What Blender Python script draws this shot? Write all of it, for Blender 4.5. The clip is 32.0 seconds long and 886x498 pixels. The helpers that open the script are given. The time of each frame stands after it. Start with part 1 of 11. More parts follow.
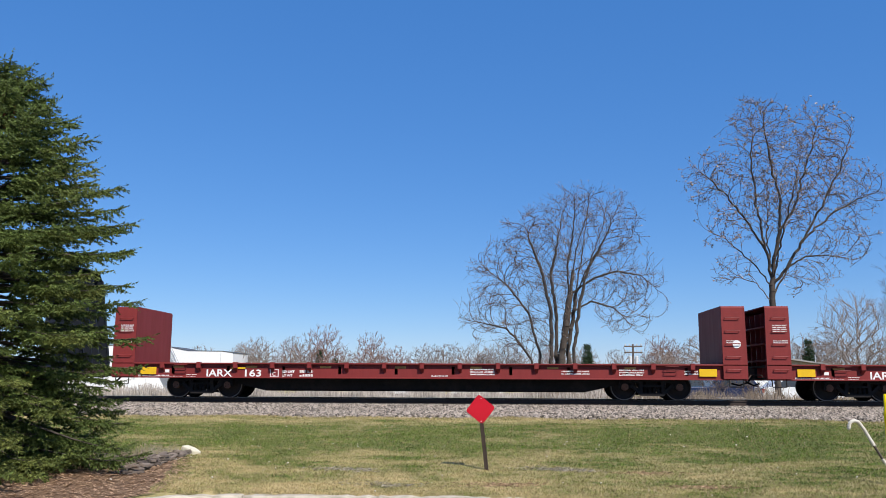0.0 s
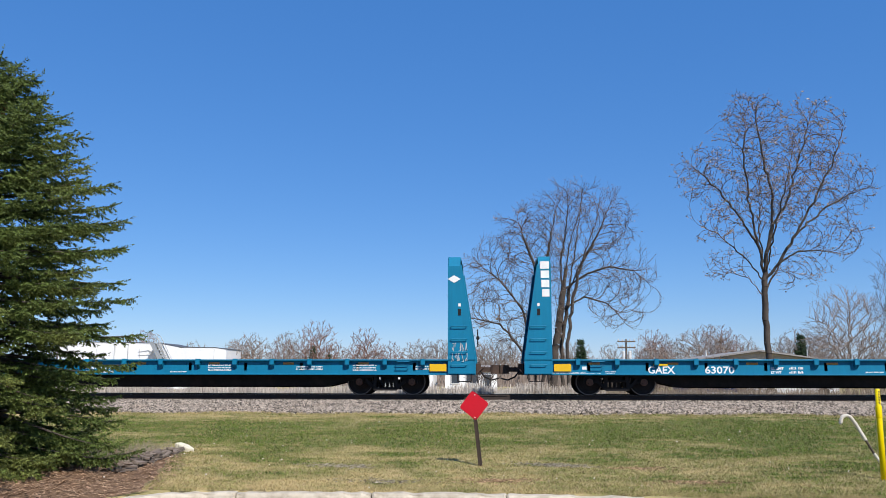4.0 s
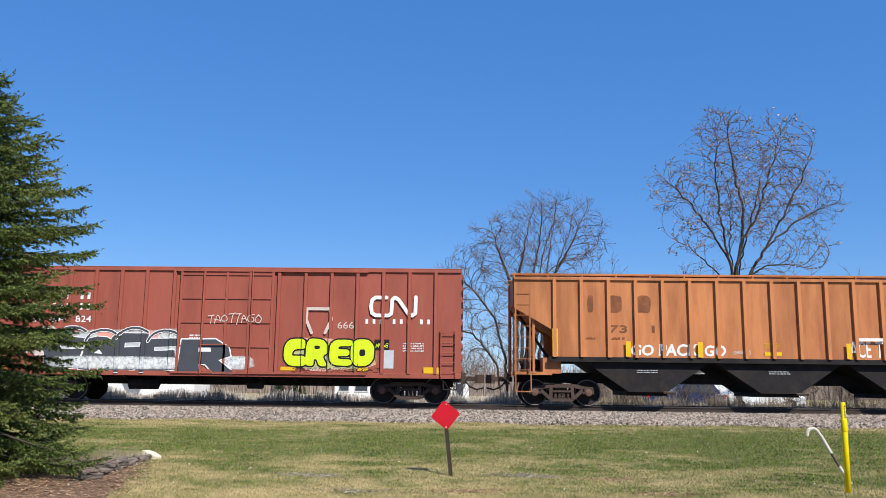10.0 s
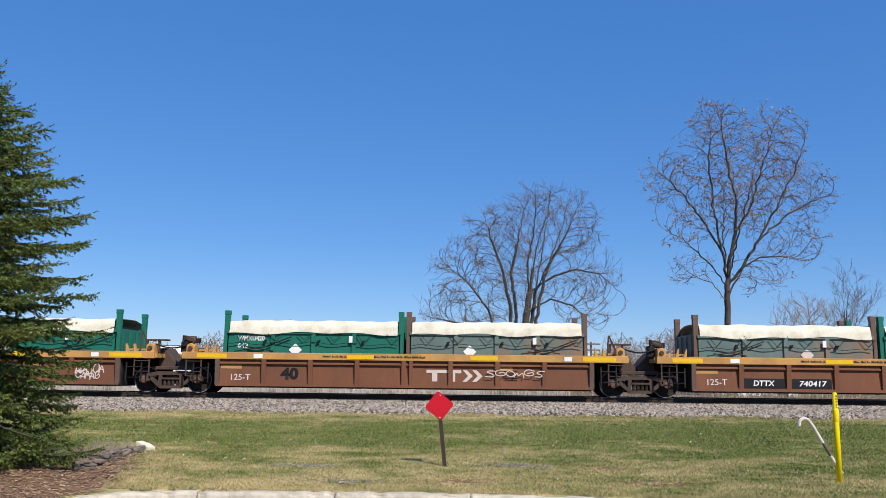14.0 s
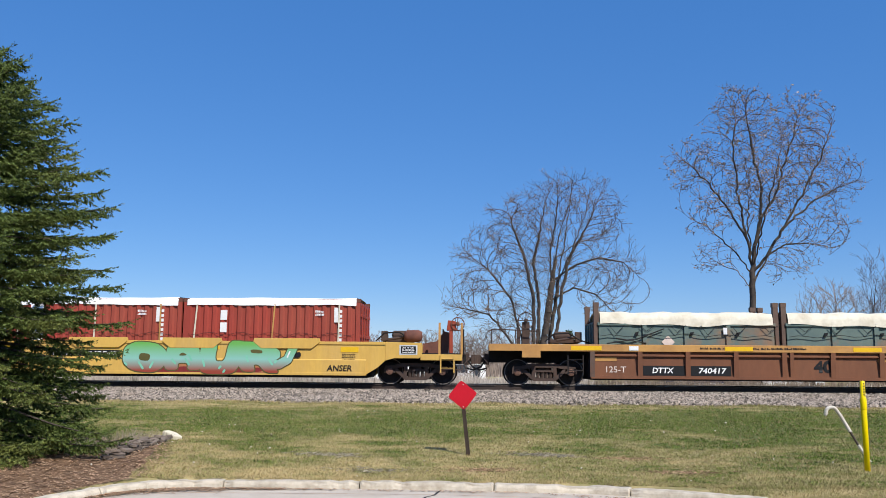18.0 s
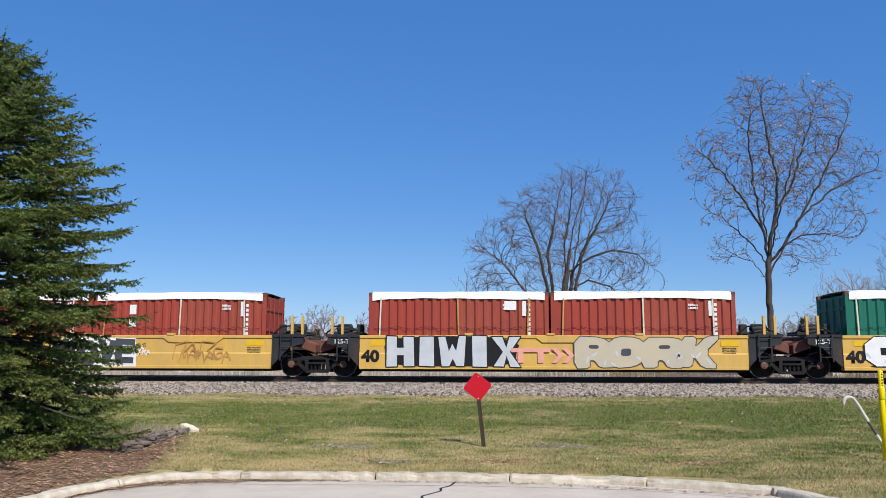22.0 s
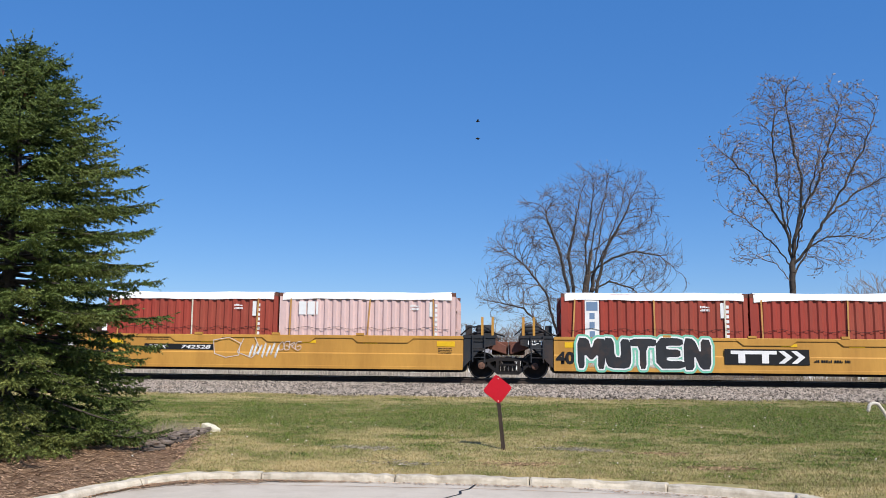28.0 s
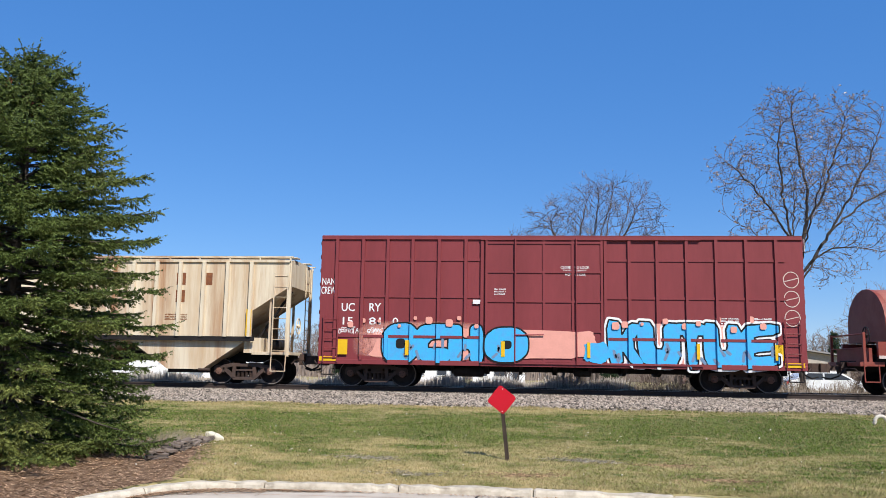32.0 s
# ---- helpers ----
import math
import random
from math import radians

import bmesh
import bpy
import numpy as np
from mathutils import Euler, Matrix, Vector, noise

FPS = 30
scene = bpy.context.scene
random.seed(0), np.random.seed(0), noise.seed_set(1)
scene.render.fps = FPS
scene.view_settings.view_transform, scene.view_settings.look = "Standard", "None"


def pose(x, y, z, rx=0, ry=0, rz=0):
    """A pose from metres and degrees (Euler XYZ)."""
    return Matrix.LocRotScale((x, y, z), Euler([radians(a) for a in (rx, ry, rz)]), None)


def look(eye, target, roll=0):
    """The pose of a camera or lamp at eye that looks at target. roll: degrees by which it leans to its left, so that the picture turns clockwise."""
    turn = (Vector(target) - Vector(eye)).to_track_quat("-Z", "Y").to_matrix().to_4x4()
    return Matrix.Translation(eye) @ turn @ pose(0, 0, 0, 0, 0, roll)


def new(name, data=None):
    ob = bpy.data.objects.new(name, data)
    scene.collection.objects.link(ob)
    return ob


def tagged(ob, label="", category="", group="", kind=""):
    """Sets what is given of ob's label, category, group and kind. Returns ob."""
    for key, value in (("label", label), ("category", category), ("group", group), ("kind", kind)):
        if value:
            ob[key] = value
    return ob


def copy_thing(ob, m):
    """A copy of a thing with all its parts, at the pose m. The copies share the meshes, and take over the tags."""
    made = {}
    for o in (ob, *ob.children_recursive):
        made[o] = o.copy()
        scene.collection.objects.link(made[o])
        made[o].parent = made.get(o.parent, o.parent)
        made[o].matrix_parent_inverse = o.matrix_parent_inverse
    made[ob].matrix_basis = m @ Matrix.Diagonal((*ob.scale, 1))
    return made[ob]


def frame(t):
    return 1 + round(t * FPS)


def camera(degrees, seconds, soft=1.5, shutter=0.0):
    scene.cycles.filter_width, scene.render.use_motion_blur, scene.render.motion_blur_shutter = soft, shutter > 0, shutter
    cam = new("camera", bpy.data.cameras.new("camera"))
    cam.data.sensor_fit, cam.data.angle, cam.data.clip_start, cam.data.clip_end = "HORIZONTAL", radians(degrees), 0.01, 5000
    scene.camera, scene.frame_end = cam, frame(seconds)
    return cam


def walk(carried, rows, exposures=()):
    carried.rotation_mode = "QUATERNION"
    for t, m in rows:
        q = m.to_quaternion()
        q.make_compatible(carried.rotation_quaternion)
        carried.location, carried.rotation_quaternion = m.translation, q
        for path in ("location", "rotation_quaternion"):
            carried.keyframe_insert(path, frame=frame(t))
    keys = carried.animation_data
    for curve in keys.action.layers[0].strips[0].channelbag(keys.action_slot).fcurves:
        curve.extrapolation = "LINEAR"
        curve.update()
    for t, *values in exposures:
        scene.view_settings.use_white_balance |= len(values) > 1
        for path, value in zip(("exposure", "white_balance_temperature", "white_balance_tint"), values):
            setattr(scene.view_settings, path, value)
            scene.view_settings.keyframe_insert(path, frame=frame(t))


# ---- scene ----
cam = camera(56.5, 32.0, soft=0.5)
CAM_ROWS = [  # seconds, eye height, yaw, pitch, roll
    (0, 1.517, 3.79, 8.95, -0.27), (0.5, 1.532, 3.38, 9.01, -0.30), (1, 1.559, 3.21, 8.80, -0.37), (1.5, 1.562, 3.31, 8.80, -0.33),
    (2, 1.563, 3.54, 8.73, -0.18), (2.5, 1.552, 3.69, 8.65, -0.10), (3, 1.523, 3.87, 8.71, -0.15), (3.5, 1.525, 3.66, 8.69, -0.13),
    (5.5, 1.535, 2.75, 8.55, 0.03), (6, 1.528, 2.65, 8.63, -0.12), (6.5, 1.529, 2.35, 8.74, -0.25), (7, 1.516, 2.59, 8.81, -0.36),
    (7.5, 1.510, 2.42, 8.97, -0.35), (8, 1.544, 2.11, 8.88, -0.52), (8.5, 1.526, 2.02, 9.11, -0.52), (9, 1.521, 1.88, 9.39, -0.45),
    (9.5, 1.543, 1.45, 9.23, -0.63), (10, 1.539, 1.42, 9.25, -0.67), (10.5, 1.526, 1.21, 9.38, -0.62), (11, 1.501, 1.20, 9.61, -0.52),
    (11.5, 1.516, 1.24, 9.60, -0.57), (12, 1.538, 0.95, 9.30, -0.57), (12.5, 1.547, 0.81, 9.18, -0.62), (13, 1.537, 0.69, 9.27, -0.50),
    (13.5, 1.527, 0.70, 9.18, -0.52), (14, 1.519, 1.00, 8.72, -0.62), (14.5, 1.495, 1.87, 8.71, -0.56), (16.5, 1.540, 2.40, 7.85, -0.56),
    (17, 1.529, 2.86, 7.97, -0.42), (17.5, 1.534, 2.82, 7.85, -0.43), (18, 1.525, 2.58, 7.96, -0.43), (18.5, 1.527, 2.58, 7.60, -0.50),
    (19, 1.529, 2.49, 7.58, -0.49), (19.5, 1.526, 2.47, 7.45, -0.53), (20, 1.530, 2.35, 7.52, -0.51), (20.5, 1.529, 2.30, 7.52, -0.52),
    (21, 1.493, 2.65, 7.72, -0.44), (21.5, 1.496, 3.28, 7.43, -0.33), (22, 1.495, 3.60, 7.54, -0.13), (22.5, 1.508, 3.96, 7.73, -0.34),
    (23, 1.512, 4.34, 7.79, -0.43), (23.5, 1.519, 4.47, 7.86, -0.49), (24, 1.532, 4.60, 7.80, -0.61), (24.5, 1.504, 5.05, 7.71, -0.52),
    (25, 1.529, 5.21, 7.71, -0.68), (25.5, 1.547, 5.04, 7.53, -0.87), (27.5, 1.552, 4.87, 7.26, -0.70), (28, 1.530, 4.98, 7.51, -0.57),
    (28.5, 1.510, 5.51, 7.58, -0.46), (29, 1.500, 5.62, 7.67, -0.53), (29.5, 1.522, 5.43, 7.53, -0.62), (30, 1.482, 5.43, 7.69, -0.50),
    (30.5, 1.526, 5.50, 7.57, -0.86), (31, 1.542, 5.51, 7.77, -0.87), (31.5, 1.545, 5.42, 7.97, -0.89), (32, 1.544, 5.27, 8.12, -0.91),
]
walk(cam, [(t, pose(0, 0, z, 90 + pitch, roll, yaw)) for t, z, yaw, pitch, roll in CAM_ROWS],
     [(0, 0.27), (8, 0.27), (9.5, 0.36), (11.5, 0.38), (13, 0.29), (17, 0.24), (25, 0.21), (28.3, 0.23), (29, 0.13), (30.3, 0.15), (31, 0.32), (32, 0.36)])

TRAIN_RUN = [  # seconds, metres run
    (0, -235.33), (0.5, -227.95), (1, -220.66), (1.5, -213.30), (2, -205.91), (2.5, -198.55), (3, -190.79),
    (6, -146.48), (6.5, -139.11), (7, -131.73), (7.5, -124.46), (8, -117.11), (8.5, -109.79), (9, -102.49),
    (9.5, -95.70), (10, -88.34), (10.5, -81.04), (11, -73.69), (11.5, -66.41), (12, -59.07), (12.5, -51.81),
    (13, -44.42), (13.5, -37.25), (14, -29.54), (16.5, 7.38), (17, 14.79), (17.5, 22.03), (19, 44.19),
    (19.5, 51.63), (20, 59.02), (20.5, 66.42), (21, 73.82), (21.5, 81.20), (22, 88.50), (22.5, 95.35),
    (23, 102.72), (23.5, 110.10), (24, 117.47), (24.5, 124.93), (25, 132.78), (27.5, 169.71), (28, 177.19),
    (28.5, 184.63), (29, 192.00), (29.5, 199.29), (30, 206.65), (30.5, 214.04), (31, 221.34), (31.5, 228.73),
    (32, 236.19),
]
TRACK_Y, RAIL_Z = 29.0, 0.85

# ---- light ----
SUN_FROM = Vector((0.52, -0.82, 1.0)).normalized()
world = bpy.data.worlds.new("spring_sky")
scene.world = world
world.use_nodes = True
wn, wl = world.node_tree.nodes, world.node_tree.links
sky = wn.new("ShaderNodeTexSky")
sky.sky_type, sky.sun_disc = "NISHITA", False
sky.sun_elevation = math.asin(SUN_FROM.z)
sky.sun_rotation = math.atan2(SUN_FROM.x, SUN_FROM.y)
sky.altitude, sky.air_density, sky.dust_density, sky.ozone_density = 600, 1.0, 0.0, 4.0
wn["Background"].inputs["Strength"].default_value = 0.106
clear = wn.new("ShaderNodeHueSaturation")
clear.inputs["Saturation"].default_value = 1.15
wl.new(sky.outputs[0], clear.inputs["Color"])
deep = wn.new("ShaderNodeMix")
deep.data_type = "RGBA"
deep.inputs["Factor"].default_value = 0.5
wl.new(clear.outputs["Color"], deep.inputs["A"])
deep.inputs["B"].default_value = (0.38, 1.90, 5.9, 1)
wl.new(deep.outputs["Result"], wn["Background"].inputs["Color"])
sun_data = bpy.data.lights.new("sun", "SUN")
sun_data.energy, sun_data.angle, sun_data.color = 5.0, radians(0.53), (1.0, 0.955, 0.89)
sun = new("sun", sun_data)
sun.matrix_world = look(SUN_FROM * 60, (0, 0, 0))

# ---- mesh and material helpers ----
class Mesh:
    """Collects vertices and faces of one part."""

    def __init__(self):
        self.v, self.f = [], []

    def add(self, verts, faces):
        n = len(self.v)
        self.v += [tuple(p) for p in verts]
        self.f += [tuple(n + i for i in f) for f in faces]
        return self

    def box(self, x0, x1, y0, y1, z0, z1):
        return self.add([(x, y, z) for x in (x0, x1) for y in (y0, y1) for z in (z0, z1)],
                        [(0, 1, 3, 2), (4, 6, 7, 5), (0, 4, 5, 1), (2, 3, 7, 6), (0, 2, 6, 4), (1, 5, 7, 3)])

    def prism(self, pts, a, b, axis="y"):
        """A closed outline (x, z), (x, y) or (y, z), drawn out from a to b along the axis."""
        put = {"y": lambda p, d: (p[0], d, p[1]), "z": lambda p, d: (p[0], p[1], d), "x": lambda p, d: (d, p[0], p[1])}[axis]
        n = len(pts)
        return self.add([put(p, a) for p in pts] + [put(p, b) for p in pts],
                        [tuple(range(n)), tuple(range(2 * n - 1, n - 1, -1))] + [(i, n + i, n + (i + 1) % n, (i + 1) % n) for i in range(n)])

    def rod(self, p, q, r, n=6, r2=None):
        """A rod from p to q, with its ends closed."""
        p, q = Vector(p), Vector(q)
        d = (q - p).normalized()
        a = d.orthogonal().normalized()
        b = d.cross(a)
        r2 = r if r2 is None else r2
        ring = [(math.cos(6.28319 * i / n), math.sin(6.28319 * i / n)) for i in range(n)]
        return self.add([p + (a * c + b * s) * r for c, s in ring] + [q + (a * c + b * s) * r2 for c, s in ring],
                        [tuple(range(n))[::-1], tuple(range(n, 2 * n))] + [(i, (i + 1) % n, n + (i + 1) % n, n + i) for i in range(n)])

    def path(self, pts, r, n=6):
        for p, q in zip(pts, pts[1:]):
            self.rod(p, q, r, n)
        return self

    def lathe(self, prof, centre, axis="y", n=20):
        """A profile of (radius, along) turned round an axis through centre."""
        cx, cy, cz = centre
        vs, fs, m = [], [], len(prof)
        for i in range(n):
            c, s = math.cos(6.28319 * i / n), math.sin(6.28319 * i / n)
            for r, h in prof:
                vs.append({"y": (cx + r * c, cy + h, cz + r * s), "x": (cx + h, cy + r * c, cz + r * s), "z": (cx + r * c, cy + r * s, cz + h)}[axis])
        for i in range(n):
            j = (i + 1) % n
            fs += [(i * m + k, i * m + k + 1, j * m + k + 1, j * m + k) for k in range(m - 1)]
        fs += [tuple(i * m for i in range(n)), tuple(i * m + m - 1 for i in range(n))[::-1]]
        return self.add(vs, fs)

    def sheet(self, rows):
        """A skin through rows of points of equal length."""
        n, m = len(rows), len(rows[0])
        return self.add([p for r in rows for p in r], [(i * m + j, i * m + j + 1, (i + 1) * m + j + 1, (i + 1) * m + j) for i in range(n - 1) for j in range(m - 1)])

    def data(self, name, smooth=False, fix=True):
        me = bpy.data.meshes.new(name)
        me.from_pydata(self.v, [], self.f)
        if fix and len(self.f) < 20000:
            bm = bmesh.new()
            bm.from_mesh(me)
            bmesh.ops.recalc_face_normals(bm, faces=bm.faces)
            bm.to_mesh(me)
            bm.free()
        if smooth:
            me.shade_smooth()
        return me


def part(name, mesh, material, parent=None, label="", smooth=False, bevel=0.0, fix=True):
    """Links a mesh as one object under a thing or a part."""
    me = mesh if isinstance(mesh, bpy.types.Mesh) else mesh.data(name, smooth, fix)
    if material and not me.materials:
        me.materials.append(material)
    ob = new(name, me)
    if parent:
        ob.parent = parent
    if bevel:
        mod = ob.modifiers.new("edge", "BEVEL")
        mod.width, mod.segments, mod.limit_method = bevel, 2, "ANGLE"
    return tagged(ob, label)


def quick(name, verts, faces, material, parent=None, smooth=False):
    """A big mesh from numpy arrays: verts n x 3, faces m x 3 or m x 4."""
    me = bpy.data.meshes.new(name)
    verts, faces = np.asarray(verts, np.float32), np.asarray(faces, np.int32)
    k = faces.shape[1]
    me.vertices.add(len(verts))
    me.vertices.foreach_set("co", verts.ravel())
    me.loops.add(faces.size)
    me.loops.foreach_set("vertex_index", faces.ravel())
    me.polygons.add(len(faces))
    me.polygons.foreach_set("loop_start", np.arange(len(faces), dtype=np.int32) * k)
    me.update(calc_edges=True)
    me.validate()
    if smooth:
        me.shade_smooth()
    me.materials.append(material)
    ob = new(name, me)
    if parent:
        ob.parent = parent
    return ob


def thing(name, label, category, group="", at=(0, 0, 0)):
    ob = tagged(new(name), label, category, group)
    ob.location = at
    ob.empty_display_size = 0.2
    return ob


def material(name, color, rough=0.6, metal=0.0, dark=None, amount=0.5, scale=3.0, fine=40.0, bump=0.15, second=None, second_amount=0.35,
             stretch=(1, 1, 1), random_tone=0.0, spec=0.22, island=0.0):
    """Base colour with stains at a large scale, grain at a fine one, and a bump. second: a colour of larger patches."""
    m = bpy.data.materials.new(name)
    m.use_nodes = True
    nt = m.node_tree
    n, l = nt.nodes, nt.links
    b = n["Principled BSDF"]
    b.inputs["Metallic"].default_value = metal
    b.inputs["Specular IOR Level"].default_value = spec
    tc = n.new("ShaderNodeTexCoord")
    mp = n.new("ShaderNodeMapping")
    mp.inputs["Scale"].default_value = stretch
    l.new(tc.outputs["Object"], mp.inputs["Vector"])

    def noise_at(s, detail, rough_):
        t = n.new("ShaderNodeTexNoise")
        t.inputs["Scale"].default_value, t.inputs["Detail"].default_value, t.inputs["Roughness"].default_value = s, detail, rough_
        l.new(mp.outputs["Vector"], t.inputs["Vector"])
        return t.outputs["Fac"]

    def ramp(src, lo, hi):
        r = n.new("ShaderNodeMapRange")
        r.inputs["From Min"].default_value, r.inputs["From Max"].default_value = lo, hi
        l.new(src, r.inputs["Value"])
        return r.outputs["Result"]

    def mix(fac, a, c, mode="MIX"):
        x = n.new("ShaderNodeMix")
        x.data_type, x.blend_type = "RGBA", mode
        for sock, val in ((x.inputs["Factor"], fac), (x.inputs["A"], a), (x.inputs["B"], c)):
            if hasattr(val, "links"):
                l.new(val, sock)
            else:
                sock.default_value = val
        return x.outputs["Result"]

    def mult(a, k):
        x = n.new("ShaderNodeMath")
        x.operation = "MULTIPLY"
        l.new(a, x.inputs[0])
        x.inputs[1].default_value = k
        return x.outputs[0]

    c4 = (*color, 1)
    dk = dark or tuple(c * 0.45 for c in color)
    big, small = noise_at(scale, 6, 0.65), noise_at(fine, 3, 0.6)
    col = mix(mult(ramp(big, 0.42, 0.72), amount), c4, (*dk, 1))
    if second:
        col = mix(mult(ramp(noise_at(scale * 0.43, 8, 0.7), 0.5, 0.66), second_amount), col, (*second, 1))
    col = mix(mult(ramp(small, 0.3, 0.7), 0.22), col, (*[c * 0.6 for c in color], 1))
    if random_tone or island:
        if island:
            g = n.new("ShaderNodeNewGeometry")
            src = g.outputs["Random Per Island"]
        else:
            g = n.new("ShaderNodeObjectInfo")
            src = g.outputs["Random"]
        k = random_tone or island
        v = n.new("ShaderNodeMapRange")
        v.inputs["To Min"].default_value, v.inputs["To Max"].default_value = 1 - k, 1 + k
        l.new(src, v.inputs["Value"])
        hsv = n.new("ShaderNodeHueSaturation")
        l.new(v.outputs["Result"], hsv.inputs["Value"])
        l.new(col, hsv.inputs["Color"])
        col = hsv.outputs["Color"]
    l.new(col, b.inputs["Base Color"])
    rr = n.new("ShaderNodeMapRange")
    rr.inputs["To Min"].default_value, rr.inputs["To Max"].default_value = max(0.02, rough - 0.12), min(1, rough + 0.15)
    l.new(big, rr.inputs["Value"])
    l.new(rr.outputs["Result"], b.inputs["Roughness"])
    if bump:
        bp = n.new("ShaderNodeBump")
        bp.inputs["Strength"].default_value, bp.inputs["Distance"].default_value = bump, 0.02
        l.new(small, bp.inputs["Height"])
        l.new(bp.outputs["Normal"], b.inputs["Normal"])
    return m


def leafy(name, color, other, rough=0.6, sheen=0.25):
    """Foliage: each leaf or blade takes its own tone; light passes through."""
    m = material(name, color, rough, amount=0.3, scale=0.6, fine=9.0, bump=0.0, second=other, second_amount=0.7, island=0.45)
    b = m.node_tree.nodes["Principled BSDF"]
    b.inputs["Subsurface Weight"].default_value = 0.0
    return m


STREAK = (1.0, 1.0, 0.12)
RUST = (0.19, 0.075, 0.035)
mat_red_car = material("red_oxide_paint", (0.20, 0.028, 0.026), 0.55, dark=(0.10, 0.016, 0.015), amount=0.35, stretch=STREAK, fine=14, bump=0.05)
mat_black_car = material("black_blue_paint", (0.014, 0.017, 0.024), 0.5, amount=0.4, stretch=STREAK, fine=14, bump=0.05)
mat_blue_car = material("turquoise_paint", (0.004, 0.165, 0.29), 0.5, dark=(0.004, 0.10, 0.19), amount=0.4, stretch=STREAK, fine=14, bump=0.05)
mat_underframe = material("soot_black_steel", (0.016, 0.014, 0.014), 0.75, amount=0.5, second=(0.05, 0.035, 0.028), second_amount=0.4, bump=0.1)
mat_truck = material("rusty_cast_steel", (0.075, 0.050, 0.040), 0.8, dark=(0.03, 0.022, 0.02), amount=0.6, second=(0.12, 0.06, 0.035), second_amount=0.5, bump=0.2)
mat_wheel = material("wheel_steel", (0.03, 0.024, 0.022), 0.7, metal=0.3, second=(0.07, 0.045, 0.035), bump=0.1)
mat_tread = material("polished_tread", (0.35, 0.34, 0.33), 0.35, metal=0.9, bump=0.02)
mat_yellow = material("reflector_yellow", (0.72, 0.43, 0.015), 0.5, amount=0.2, bump=0.0)
mat_white = material("stencil_white", (0.75, 0.74, 0.72), 0.6, amount=0.25, bump=0.0)
mat_black = material("stencil_black", (0.012, 0.012, 0.013), 0.6, amount=0.2, bump=0.0)

# ---- materials of the place ----
# bed colour kept darker than the stones: it paints the shade in their gaps
mat_ballast = material("gap_shade_ballast", (0.10, 0.082, 0.066), 0.85, dark=(0.08, 0.068, 0.06), amount=0.6, scale=2, fine=30, bump=0.5, second=(0.17, 0.13, 0.10), second_amount=0.4)
mat_stone = material("ballast_stone", (0.27, 0.225, 0.18), 0.85, dark=(0.11, 0.088, 0.07), amount=0.5, scale=3, fine=40, bump=0.2, second=(0.20, 0.145, 0.10), second_amount=0.5, island=0.8)
mat_rail = material("rusty_rail", (0.05, 0.036, 0.03), 0.7, second=(0.10, 0.055, 0.035), bump=0.1)
mat_tie = material("creosoted_tie", (0.035, 0.027, 0.023), 0.9, bump=0.3, random_tone=0.3)
mat_concrete = material("lot_concrete", (0.53, 0.46, 0.375), 0.85, dark=(0.37, 0.31, 0.24), amount=0.7, scale=1.6, fine=45, bump=0.2)
mat_kerb = material("weathered_kerb_concrete", (0.56, 0.49, 0.385), 0.9, dark=(0.27, 0.22, 0.155), amount=0.8, scale=7.0, fine=30, bump=0.35, random_tone=0.10)
mat_mulch = material("bark_mulch", (0.40, 0.26, 0.16), 0.95, dark=(0.16, 0.09, 0.05), amount=0.6, scale=4, fine=40, bump=0.6, island=0.5)
mat_flag = material("grey_flagstone", (0.16, 0.125, 0.10), 0.9, dark=(0.07, 0.055, 0.045), amount=0.6, scale=5, fine=30, bump=0.3, random_tone=0.45)
mat_bark = material("grey_brown_bark", (0.085, 0.068, 0.056), 0.95, dark=(0.03, 0.024, 0.02), amount=0.7, scale=2, fine=25, stretch=(3, 3, 0.5), bump=0.5)
mat_twig = material("bare_twigs", (0.135, 0.095, 0.076), 0.9, dark=(0.055, 0.04, 0.033), amount=0.5, scale=0.5, fine=8, bump=0.0)
# far twigs are coloured paler than near ones to stand for distance haze
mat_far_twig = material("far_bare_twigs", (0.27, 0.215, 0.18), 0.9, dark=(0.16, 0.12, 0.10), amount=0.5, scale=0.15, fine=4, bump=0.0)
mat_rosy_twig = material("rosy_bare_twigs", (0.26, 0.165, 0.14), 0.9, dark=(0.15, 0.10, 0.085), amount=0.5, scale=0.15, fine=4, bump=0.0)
# second tone: noise patches that paint in sunlit tips along with young growth
mat_needle = leafy("spruce_needles", (0.085, 0.118, 0.026), (0.25, 0.25, 0.065))
mat_far_needle = leafy("far_conifer_needles", (0.035, 0.06, 0.025), (0.05, 0.08, 0.03))
mat_dry = leafy("dry_tall_grass", (0.30, 0.26, 0.20), (0.20, 0.16, 0.12))
mat_red_sign = material("red_reflective_sheet", (0.47, 0.007, 0.018), 0.45, dark=(0.36, 0.006, 0.014), amount=0.25, bump=0.02)
mat_post_wood = material("dark_steel_post", (0.06, 0.042, 0.032), 0.8, second=(0.12, 0.06, 0.04), bump=0.2)
mat_post_yellow = material("marker_post_yellow", (0.80, 0.60, 0.0), 0.35, dark=(0.6, 0.42, 0.0), amount=0.15, bump=0.0)
mat_pipe = material("white_plastic_pipe", (0.66, 0.61, 0.52), 0.5, dark=(0.35, 0.28, 0.22), amount=0.6, scale=2, bump=0.02)


